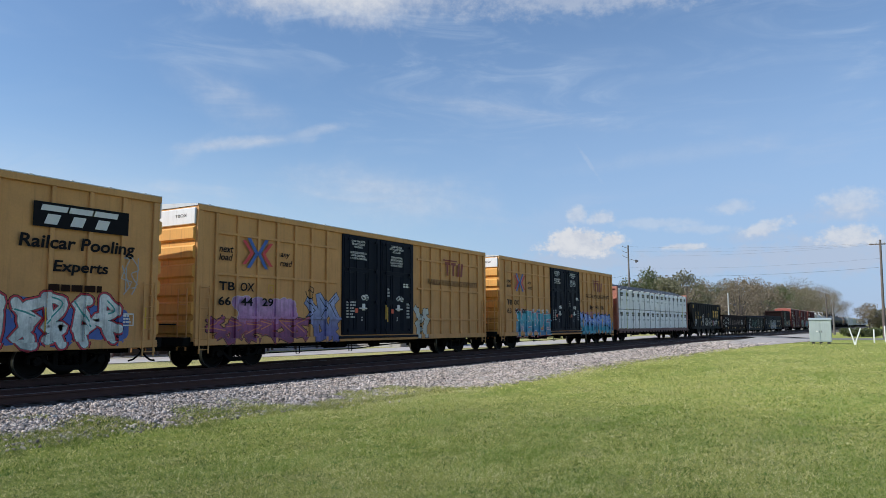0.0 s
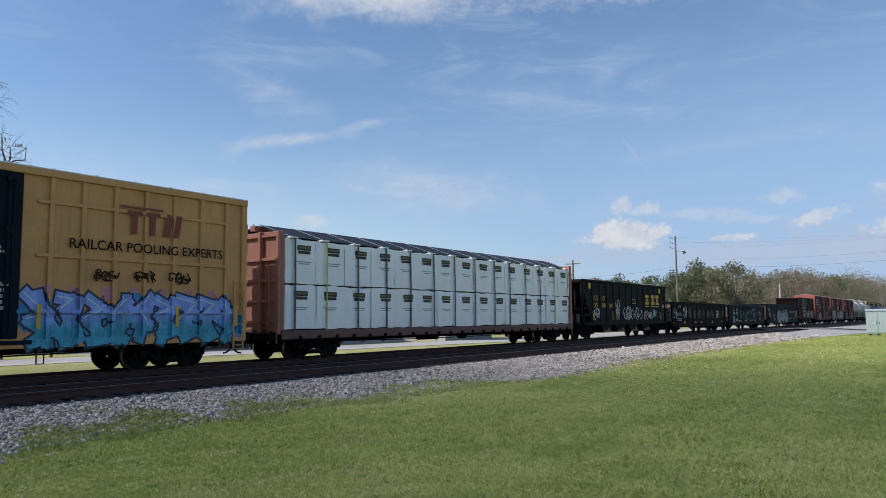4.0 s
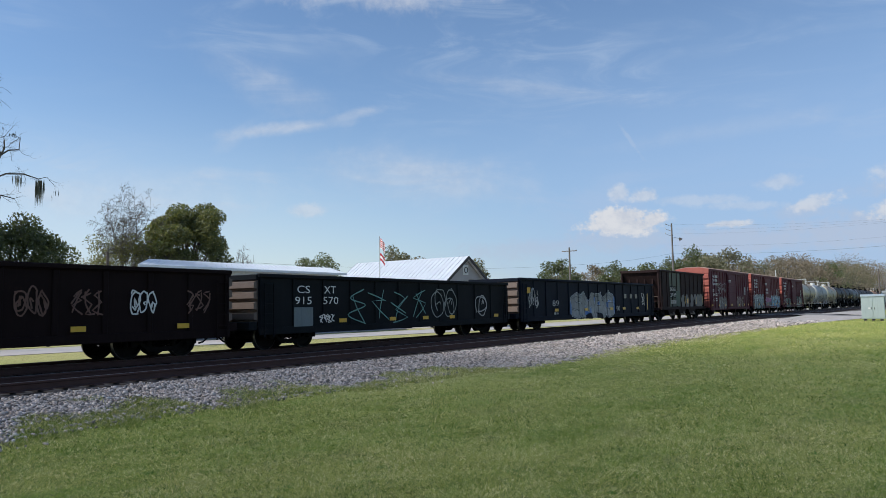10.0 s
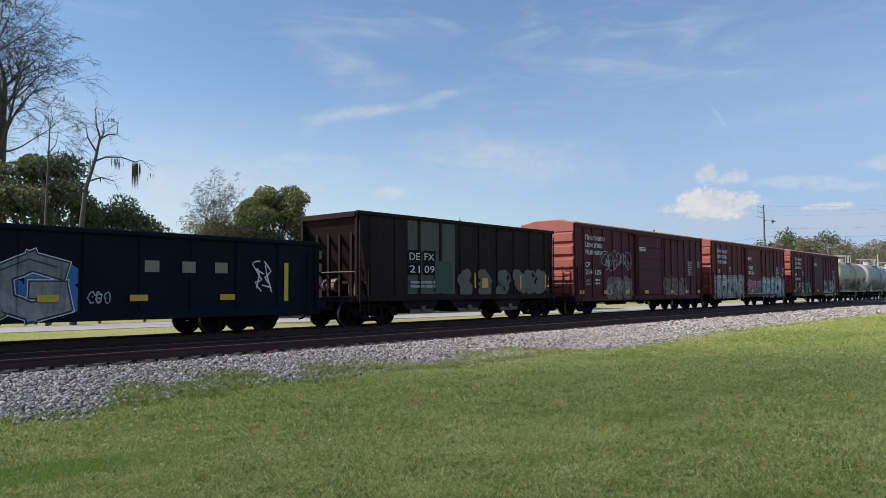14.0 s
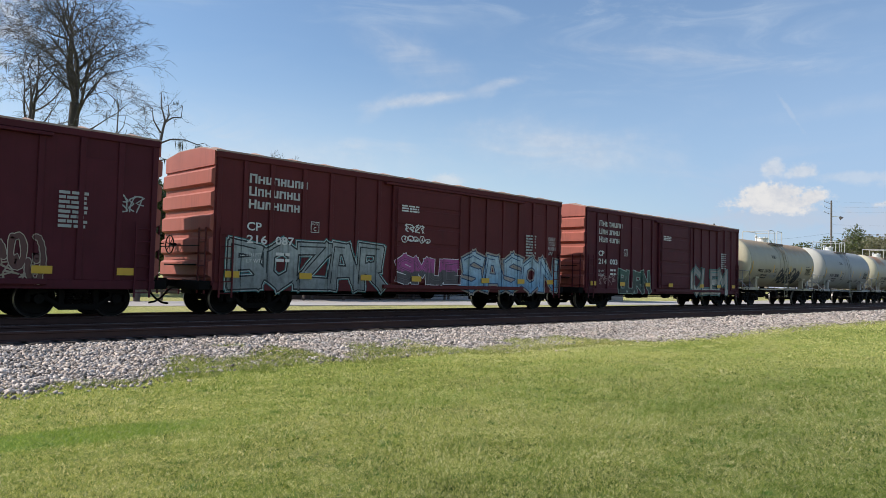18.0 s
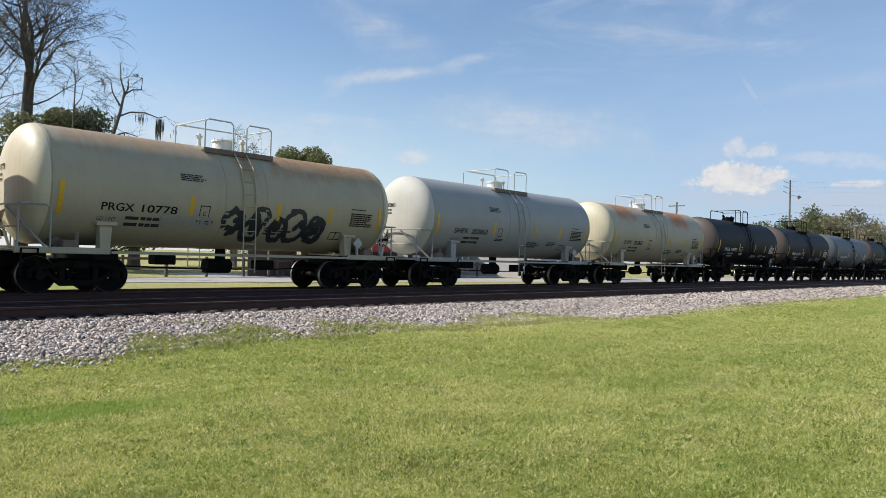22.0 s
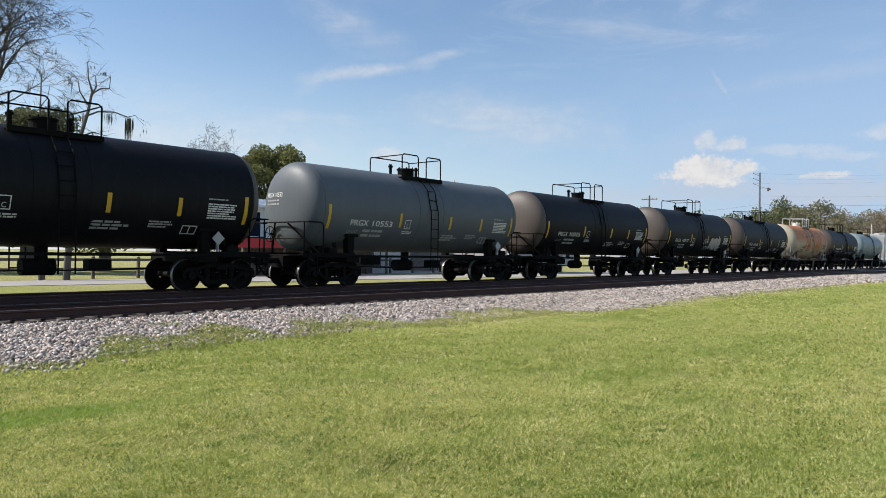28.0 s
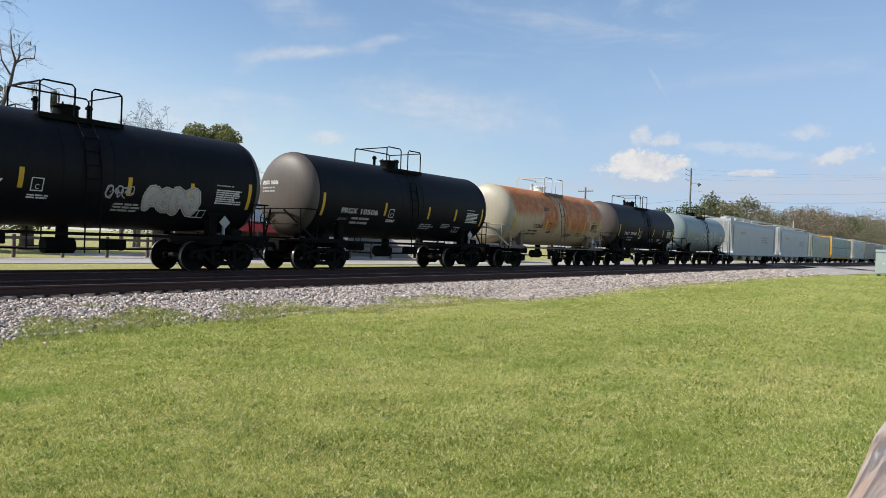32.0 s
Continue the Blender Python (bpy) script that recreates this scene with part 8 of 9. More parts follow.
def centerbeam(middle, label, half, paint, load, cap_paint, columns, seed, prints=True):
    car = rail_car("centerbeam_flatcar", label, middle)
    rnd = random.Random(seed)
    w = 1.48
    s = Shape()
    s.box(-half, half, -w, w, 0.88, 1.02, 0.02)
    part("deck", s, M["salmon_dark"] if paint is M["salmon"] else paint, car)
    for side in (-1, 1):
        s = Shape()
        s.box(-half, half, min(side * (w - 0.02), side * (w + 0.06)), max(side * (w - 0.02), side * (w + 0.06)), 0.72, 1.0, 0.02)
        part("side_sill", s, M["salmon_dark"] if paint is M["salmon"] else paint, car)
        q = Shape()
        for i in range(24):
            x = -half + 0.8 + i * (2 * half - 1.6) / 23
            q.box(x - 0.06, x + 0.06, min(side * (w + 0.06), side * (w + 0.12)), max(side * (w + 0.06), side * (w + 0.12)), 0.70, 0.84, 0.01)
        part("winch", q, M["frame_black"], car)
    for k in (-1, 1):
        s = Shape()
        s.box(min(k * (half - 0.14), k * half), max(k * (half - 0.14), k * half), -w, w, 1.02, 4.35, 0.02)
        bk = part("bulkhead", s, paint, car, "faded salmon steel bulkhead" if paint is M["salmon"] else "")
        for y in (-w + 0.08, -0.5, 0.5, w - 0.08):
            q = Shape()
            q.box(min(k * half, k * (half + 0.14)), max(k * half, k * (half + 0.14)), y - 0.07, y + 0.07, 0.9, 4.35, 0.015)
            part("bulkhead_post", q, paint, bk)
        for z in (1.3, 2.0, 2.7, 3.4, 4.2):
            q = Shape()
            q.box(min(k * half, k * (half + 0.1)), max(k * half, k * (half + 0.1)), -w, w, z - 0.05, z + 0.05, 0.01)
            part("bulkhead_rib", q, paint, bk)
        ladder(car, k * (half + 0.05), -w + 0.3, 0.6, 3.2, paint, 0.4, "x")
        s = Shape()
        s.box(min(k * half, k * (half + 0.35)), max(k * half, k * (half + 0.35)), -w + 0.1, w - 0.1, 0.7, 0.95, 0.02)
        part("end_sill", s, M["frame_black"], car)
    s = Shape()
    s.box(-half, half, -0.13, 0.13, 4.42, 4.62, 0.02)
    part("top_chord", s, paint, car)
    for i in range(15):
        x = -half + 0.6 + i * (2 * half - 1.2) / 14
        q = Shape()
        q.box(x - 0.08, x + 0.08, -0.1, 0.1, 1.02, 4.42, 0.01)
        part("beam_post", q, paint, car)
    # wrapped packs of lumber, two tiers on each side of the beam
    x0, x1 = -half + 0.2, half - 0.2
    pitch = (x1 - x0) / columns
    for side in (-1, 1):
        for tier, (z0, z1) in enumerate(((1.05, 2.55), (2.6, 4.12))):
            for i in range(columns):
                a = x0 + i * pitch + 0.006
                b = a + pitch - 0.012
                q = Shape()
                o = rnd.uniform(-0.03, 0.02)
                n = 5
                rows = []
                for u in range(n + 1):
                    row = []
                    for v in range(n + 1):
                        puff = rnd.uniform(-0.016, 0.022) + (0.02 if 0 < u < n and 0 < v < n else 0.0)
                        row.append((a + (b - a) * u / n, side * (w - 0.05 + o + puff), z0 + (z1 - z0) * v / n + (rnd.uniform(-0.03, 0.03) if v in (0, n) and 0 < u < n else 0)))
                    rows.append(row)
                vs = [p for row in rows for p in row]
                fs = [(u * (n + 1) + v, (u + 1) * (n + 1) + v, (u + 1) * (n + 1) + v + 1, u * (n + 1) + v + 1) for u in range(n) for v in range(n)]
                q.add(vs, fs if side < 0 else [f[::-1] for f in fs])
                q.box(a, b, min(side * 0.16, side * (w - 0.09 + o)), max(side * 0.16, side * (w - 0.09 + o)), z0 + 0.02, z1 - 0.02, 0.03)
                pk = part("lumber_pack", q.mesh("lumber_pack", load, True, 0.9), None, car)
                if side < 0 and prints:
                    d = w - 0.05 - o * -1 + 0.03
                    cx, cz = (a + b) / 2 + rnd.uniform(-0.1, 0.15), z1 - 0.42
                    y = -(w - 0.05 + o) - 0.032
                    y -= 0.012
                    names = ("printed_panel", "printed_band", "printed_line")
                    for p0, p1, r0, r1, mi in ((-0.32, 0.32, 0.05, 0.22, 0), (-0.26, 0.26, 0.11, 0.17, 1), (-0.28, 0.30, -0.07, 0.03, 0), (-0.36, 0.34, -0.36, -0.33, 2), (-0.24, 0.26, -0.43, -0.40, 2)):
                        q = Shape()
                        yy = y - (0.003 if mi == 1 else 0)
                        q.quad((cx + p0, yy, cz + r0), (cx + p1, yy, cz + r0), (cx + p1, yy, cz + r1), (cx + p0, yy, cz + r1))
                        part(names[mi], q, (M["ink"], M["ink_yellow"], M["ink_soft"])[mi], pk)
        # sloping black sheets and straps up to the top of the beam
        q = Shape()
        q.add([(x0, side * 0.16, 4.66), (x1, side * 0.16, 4.66), (x1, side * 1.28, 4.2), (x0, side * 1.28, 4.2), (x0, side * 0.16, 4.64), (x1, side * 0.16, 4.64), (x1, side * 1.28, 4.18), (x0, side * 1.28, 4.18)],
              [(0, 1, 2, 3) if side < 0 else (3, 2, 1, 0), (7, 6, 5, 4) if side < 0 else (4, 5, 6, 7), (0, 4, 5, 1), (3, 2, 6, 7), (0, 3, 7, 4), (1, 5, 6, 2)])
        part("cover_sheet", q, cap_paint, car)
        for i in range(14):
            x = x0 + 0.35 + i * (x1 - x0 - 0.7) / 13 + rnd.uniform(-0.12, 0.12)
            q = Shape()
            y = side * (w + 0.03)
            hw = 0.03 if i in (1, 13) else 0.042
            line = [(x, y, 4.14), (x + 0.01, y + side * 0.008, 2.58), (x, y, 1.0)]
            for (ax, ay, az), (bx, by, bz) in zip(line, line[1:]):
                q.quad((ax - hw, ay, az), (bx - hw, by, bz), (bx + hw, by, bz), (ax + hw, ay, az))
                q.quad((ax - hw, ay - side * 0.006, az), (ax + hw, ay - side * 0.006, az), (bx + hw, by - side * 0.006, bz), (bx - hw, by - side * 0.006, bz))
            r = Shape()                                   # the pale band over the sheet, pulled aslant to the ridge
            for dz in (0.0, 0.008):
                r.quad((x - 0.03, y, 4.14 + dz), (x + 0.03, y, 4.14 + dz), (x - 0.42, side * 0.14, 4.69 + dz), (x - 0.48, side * 0.14, 4.69 + dz))
            part("cover_strap", r, M["pipe_white"], car)
            r = Shape()
            r.box(x - 0.2, x + 0.16, min(side * 1.2, side * (w + 0.01)), max(side * 1.2, side * (w + 0.01)), 4.13, 4.185, 0.01)
            part("edge_protector", r, M["wrap"], car)
            part("strap", q, M["strap_yellow"] if (i in (1, 12) and prints) else M["strap"], car)
    underframe(car, half, M["frame_black"])
    add_ends(car, half)
    for x in (-half + 2.1, half - 2.1):
        add_truck(car, x)
    return car


def tank_shell_mesh(half, r, zc, dish):
    """Barrel and dished heads. Slots: barrel, heads, weld rings."""
    n = 56
    s = Shape()
    rings, tags = [], []
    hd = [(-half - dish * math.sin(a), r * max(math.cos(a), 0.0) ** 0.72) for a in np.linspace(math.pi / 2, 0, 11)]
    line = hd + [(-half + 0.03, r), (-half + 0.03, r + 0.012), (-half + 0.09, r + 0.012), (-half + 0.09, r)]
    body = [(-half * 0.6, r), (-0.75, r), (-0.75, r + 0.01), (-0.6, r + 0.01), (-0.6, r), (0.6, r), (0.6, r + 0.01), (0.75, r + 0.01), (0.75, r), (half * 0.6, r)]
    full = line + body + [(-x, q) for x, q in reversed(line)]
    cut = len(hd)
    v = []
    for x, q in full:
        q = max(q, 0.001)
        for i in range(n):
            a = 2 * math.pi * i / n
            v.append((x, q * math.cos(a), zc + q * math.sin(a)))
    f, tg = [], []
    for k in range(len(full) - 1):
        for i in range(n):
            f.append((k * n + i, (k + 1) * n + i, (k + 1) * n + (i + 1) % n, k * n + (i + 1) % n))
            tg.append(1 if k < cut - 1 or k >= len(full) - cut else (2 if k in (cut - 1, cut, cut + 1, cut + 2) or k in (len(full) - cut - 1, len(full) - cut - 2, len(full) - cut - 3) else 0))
    s.v, s.f, s.m = v, f, tg
    return s


def tank_car(middle, label, paint, head, code, number, light=False, art=None, ring=None, half=5.36):
    car = rail_car("tank_car", label, middle)
    r, zc = 1.5, 2.70
    wrap = (r, zc)
    iron = M["frame_black"] if not light else paint
    ring = ring or paint
    iron = M["gon_end"] if light and paint is M["tank_rusty"] else iron
    shell = kept(("shell", paint.name, head.name, half), lambda: tank_shell_mesh(half, r, zc, 0.52).mesh("tank_shell", [paint, head, ring], True, 0.5))
    part("tank_shell", shell, None, car)
    sill = 6.05
    for side in (-1, 1):
        s = Shape()
        s.box(-sill, -half + 1.5, side * 1.3 - 0.06, side * 1.3 + 0.06, 0.98, 1.14, 0.015)
        s.box(half - 1.5, sill, side * 1.3 - 0.06, side * 1.3 + 0.06, 0.98, 1.14, 0.015)
        s.box(-half + 1.5, half - 1.5, side * 1.42 - 0.025, side * 1.42 + 0.025, 1.0, 1.07)
        part("side_sill", s, iron, car)
        for k in (-1, 1):
            q = Shape()
            q.slab([(k * 3.95 - 0.12, 1.1), (k * 3.95 + 0.12, 1.1), (k * 3.95 + 0.16, 1.75), (k * 3.95 - 0.16, 1.75)], side * 1.18 - 0.05, side * 1.18 + 0.2)
            q.box(k * 3.95 - 0.26, k * 3.95 + 0.26, side * 1.2 - 0.12, side * 1.2 + 0.12, 1.7, 1.8, 0.015)
            part("bolster_web", q, iron, car)
            # end railing, diagonal brace and platform
            x = k * 5.95
            q = Shape()
            q.tube([(k * 5.3, side * 1.38, 1.1), (k * 5.3, side * 1.38, 2.05), (k * 5.42, side * 1.38, 2.14), (x, side * 1.38, 2.14), (x, side * 1.2, 2.14)], 0.022, 7)
            q.tube([(x, side * 1.2, 1.1), (x, side * 1.2, 2.14)], 0.022, 7)
            part("hand_rail", q, M["frame_black"] if not light else M["tank_white"], car)
            q = Shape()
            q.tube([(k * 5.35, side * 1.3, 1.1), (k * 5.95, side * 0.35, 2.1)], 0.035, 6)
            part("brace", q, M["frame_black"] if not light else M["tank_white"], car)
            ladder(car, k * 5.75, side * 1.34, 0.45, 1.1, M["frame_black"], 0.36, name="step", gap=0.26)
    for k in (-1, 1):
        s = Shape()
        s.box(min(k * 5.2, k * 6.1), max(k * 5.2, k * 6.1), -1.32, 1.32, 1.02, 1.08, 0.01)
        part("end_platform", s, iron, car)
        s = Shape()
        s.tube([(k * 5.96, -1.2, 2.14), (k * 5.96, 1.2, 2.14)], 0.022, 7)
        s.tube([(k * 5.96, -1.2, 1.6), (k * 5.96, 1.2, 1.6)], 0.018, 7)
        part("end_rail", s, M["frame_black"] if not light else M["tank_white"], car)
        s = Shape()
        s.box(min(k * 5.0, k * 6.1), max(k * 5.0, k * 6.1), -0.34, 0.34, 0.62, 1.02, 0.03)
        part("stub_sill", s, M["frame_black"], car)
        s = Shape()
        s.box(k * 3.95 - 0.3, k * 3.95 + 0.3, -1.35, 1.35, 0.82, 1.1, 0.03)
        part("bolster", s, M["frame_black"], car)
        s = Shape()
        s.cyl((k * 5.0, -0.95, 1.25), (k * 5.0, -0.55, 1.25), 0.13, 12)
        s.box(k * 4.8 - 0.2, k * 4.8 + 0.2, -1.3, -0.95, 1.08, 1.32, 0.03)
        s.cyl((k * 4.6, -1.1, 1.32), (k * 4.6, -1.1, 1.5), 0.06, 8)
        part("valve_gear", s, M["frame_black"] if not light else M["gon_end"], car)
    # platform and railings over the manway
    top = zc + r
    s = Shape()
    s.cyl((0, 0, top - 0.1), (0, 0, top + 0.22), 0.32, 20)
    s.cyl((0, 0, top + 0.22), (0, 0, top + 0.27), 0.36, 20)
    for a in range(6):
        s.cyl((0.3 * math.cos(a), 0.3 * math.sin(a), top + 0.2), (0.3 * math.cos(a), 0.3 * math.sin(a), top + 0.33), 0.025, 6)
    for x in (-0.75, 0.7):
        s.cyl((x, 0.1, top - 0.05), (x, 0.1, top + 0.4), 0.06, 10)
        s.cyl((x, 0.1, top + 0.28), (x, 0.1, top + 0.34), 0.1, 10)
    part("manway", s, iron if not light else M["cap"], car)
    for y in (-0.72, 0.72):
        s = Shape()
        s.box(-1.15, 1.15, y - 0.18, y + 0.18, top - 0.2, top - 0.16)
        s.box(-1.15, 1.15, y - 0.2, y - 0.17, top - 0.26, top - 0.12)
        part("top_platform", s, iron if not light else M["gon_end"], car)
    for side in (-1, 1):
        for a, b in ((-1.1, -0.2), (0.25, 1.1)):
            if side > 0:
                a, b = (-1.1, 1.1) if a < 0 else (0, 0)
                if a == b:
                    continue
            q = Shape()
            y = side * 0.86
            q.tube([(a, y, top - 0.2), (a, y, top + 0.62), (a + 0.08, y, top + 0.7), (b - 0.08, y, top + 0.7), (b, y, top + 0.62), (b, y, top - 0.2)], 0.024, 7)
            part("top_rail", q, iron if not light else M["galv"], car)
    for x in (-1.1, 1.1):
        q = Shape()
        q.tube([(x, -0.86, top + 0.66), (x, 0.86, top + 0.66)], 0.02, 6)
        part("top_rail", q, iron if not light else M["galv"], car)
    for side in (-1, 1):
        q = Shape()
        for x in (-0.2, 0.2):
            q.tube([(x, side * 0.95, top - 0.2), (x, side * 1.36, 3.55), (x, side * 1.56, 2.7), (x, side * 1.56, 0.55)], 0.02, 6)
        z = 0.65
        while z < 3.9:
            y = 1.56 if z < 2.7 else 0.06 + math.sqrt(r * r - (z - zc) ** 2)
            q.cyl((-0.2, side * y, z), (0.2, side * y, z), 0.014, 6)
            z += 0.36
        part("side_ladder", q, iron, car)
    s = Shape()
    s.tube([(-half + 0.9, -0.5, 0.72), (-1.2, -0.6, 0.62), (1.2, -0.6, 0.62), (half - 0.9, -0.5, 0.72)], 0.022, 6)
    s.cyl((-0.45, 0.1, 0.7), (0.35, 0.1, 0.7), 0.22, 14)
    s.cyl((0.0, 0, 0.55), (0.0, 0, 1.22), 0.16, 12)
    s.box(1.0, 1.6, -0.5, -0.1, 0.62, 0.9, 0.03)
    s.box(-2.1, -1.5, -0.2, 0.3, 0.72, 1.0, 0.03)
    part("brake_gear", s, M["frame_black"], car)
    brake_wheel(car, -6.0, 0.55, 1.75)
    add_ends(car, 6.05)
    for x in (-4.5, 4.5):
        add_truck(car, x)
    ink = M["letter_black"] if light else M["white"]
    soft = M["ink"] if light else M["grey_letter"]
    wl = (r + 0.004, zc)
    if code:
        letters(car, code, -4.15, -3.32, 2.09, 2.29, ink, 0, wl, bold=0.014)
    letters(car, number, -3.12, -2.15, 2.09, 2.29, ink, 0, wl, bold=0.014)
    s = Shape()
    s.add([(4.2, -1.46, 1.32), (4.4, -1.46, 1.52), (4.2, -1.46, 1.72), (4.0, -1.46, 1.52), (4.2, -1.45, 1.32), (4.4, -1.45, 1.52), (4.2, -1.45, 1.72), (4.0, -1.45, 1.52)], [(0, 1, 2, 3), (7, 6, 5, 4), (0, 4, 5, 1), (1, 5, 6, 2), (2, 6, 7, 3), (3, 7, 4, 0)])
    s.box(4.18, 4.22, -1.45, -1.35, 1.14, 1.6)
    part("placard", s, M["grey_letter"], car)
    for line, z in (("LD LMT", 1.84), ("LT WT", 1.68)):
        letters(car, line, -4.2, -3.72, z, z + 0.085, soft, 0, wl)
        bars(car, -3.5, -2.1, z, z + 0.13, 1, soft, 0, wl, seed=2, words=5)
    for k, x in enumerate((-5.12, -1.75, 1.05, 3.0, 5.1)):
        z0, z1 = ((1.95, 2.75) if abs(x) > 5 else (2.1, 2.6))
        patch(car, "reflector", x - 0.06, x + 0.06, z0, z1, M["yellow"], 0, wl, steps=5)
    frame_box(car, -1.5, -1.2, 2.05, 2.38, ink, 0, wl, 0.025)
    letters(car, "C", -1.4, -1.3, 2.1, 2.22, ink, 0, wl)
    bars(car, -1.55, -0.9, 1.85, 1.97, 2, ink, 0, wl, seed=5)
    bars(car, 0.7, 1.7, 1.65, 1.9, 3, soft, 0, wl, seed=6)
    bars(car, 2.2, 2.9, 1.75, 1.95, 3, soft, 0, wl, seed=7)
    for i in range(2):
        frame_box(car, 3.2 + i * 0.22, 3.44 + i * 0.22, 1.62, 1.86, ink, 0, wl, 0.025)
    bars(car, 3.85, 4.85, 2.05, 2.5, 7, ink, 0, wl, seed=8, words=9)
    bars(car, 3.85, 4.6, 2.58, 2.64, 1, soft, 0, wl, seed=9)
    bars(car, -2.1, -1.3, 3.0, 3.2, 4, soft, 0, wl, seed=10) if light else None
    def head_x(y, z):
        return -half - 0.52 * np.sqrt(np.maximum(1 - ((y * y + (z - zc) ** 2) / (r * r)) ** (1 / 0.72), 0.0)) - 0.012

    letters(car, code + " " + number, 0.05, 0.95, 3.0, 3.15, ink, 0, end=head_x, bold=0.02)
    for i in range(2):
        z = 2.86 - i * 0.12
        q = Shape()
        for k in range(5):
            y0, y1 = 0.95 - k * 0.15, 0.83 - k * 0.15
            q.quad(*[(float(head_x(y, c)), y, c) for y, c in ((y0, z), (y1, z), (y1, z + 0.055), (y0, z + 0.055))])
        part("stencil_block", q, soft, car)
    if art:
        art(car, wl)
    return car


def covered_hopper(middle, label, paint, half=8.6, top=4.6):
    car = rail_car("covered_hopper", label, middle)
    prof = []
    for a in np.linspace(0, math.pi, 15):
        prof.append((1.55 * math.cos(a) if 0.15 < a < math.pi - 0.15 else 1.55 * (1 if a < 1 else -1), 3.7 + (top - 3.85) * math.sin(a)))
    prof = [(-1.5, 1.15), (1.5, 1.15)] + [(1.56, 2.4)] + prof + [(-1.56, 2.4)]
    s = Shape()
    s.prism(prof, -half + 1.2, half - 1.2)
    part("body", s, paint, car)
    for k in (-1, 1):
        s = Shape()
        s.slab([(k * (half - 1.25), 1.15), (k * (half - 1.25), top - 0.2), (k * (half - 0.15), top - 0.25), (k * (half - 0.2), top - 0.5)], -1.45, 1.45)
        part("slope_sheet", s, paint, car)
        s = Shape()
        for y in (-1.45, 1.45):
            s.box(k * (half - 0.1) - 0.06, k * (half - 0.1) + 0.06, y - 0.06, y + 0.06, 1.0, top - 0.25)
        s.box(min(k * (half - 1.3), k * half), max(k * (half - 1.3), k * half), -1.5, 1.5, 0.9, 1.1, 0.02)
        part("end_frame", s, paint, car)
        ladder(car, k * half, -1.1, 0.6, top - 0.3, paint, 0.45, "x")
    for side in (-1, 1):
        s = Shape()
        s.box(-half, half, side * 1.52 - 0.05, side * 1.52 + 0.05, 0.9, 1.16, 0.02)
        part("side_sill", s, paint, car)
        s = Shape()
        s.box(-half + 0.3, half - 0.3, side * 1.0 - 0.25, side * 1.0 + 0.25, top - 0.05, top + 0.02)
        part("running_board", s, M["galv"], car)
    for i in range(4):
        x = (i - 1.5) * 3.4
        s = Shape()
        s.box(x - 1.4, x + 1.4, -0.3, 0.3, top - 0.15, top + 0.06, 0.03)
        part("hatch", s, paint, car)
        s = Shape()
        s.slab([(x - 1.5, 1.15), (x + 1.5, 1.15), (x + 0.5, 0.45), (x - 0.5, 0.45)], -0.9, 0.9)
        part("discharge_bay", s, paint, car)
    add_ends(car, half)
    underframe(car, half, M["frame_black"])
    for x in (-half + 1.9, half - 1.9):
        add_truck(car, x)
    bars(car, -6.0, -4.0, 2.9, 3.2, 1, M["ink_soft"], 1.575, seed=3)
    bars(car, 2.5, 6.0, 2.2, 2.9, 3, M["ink_soft"], 1.575, seed=4)
    return car


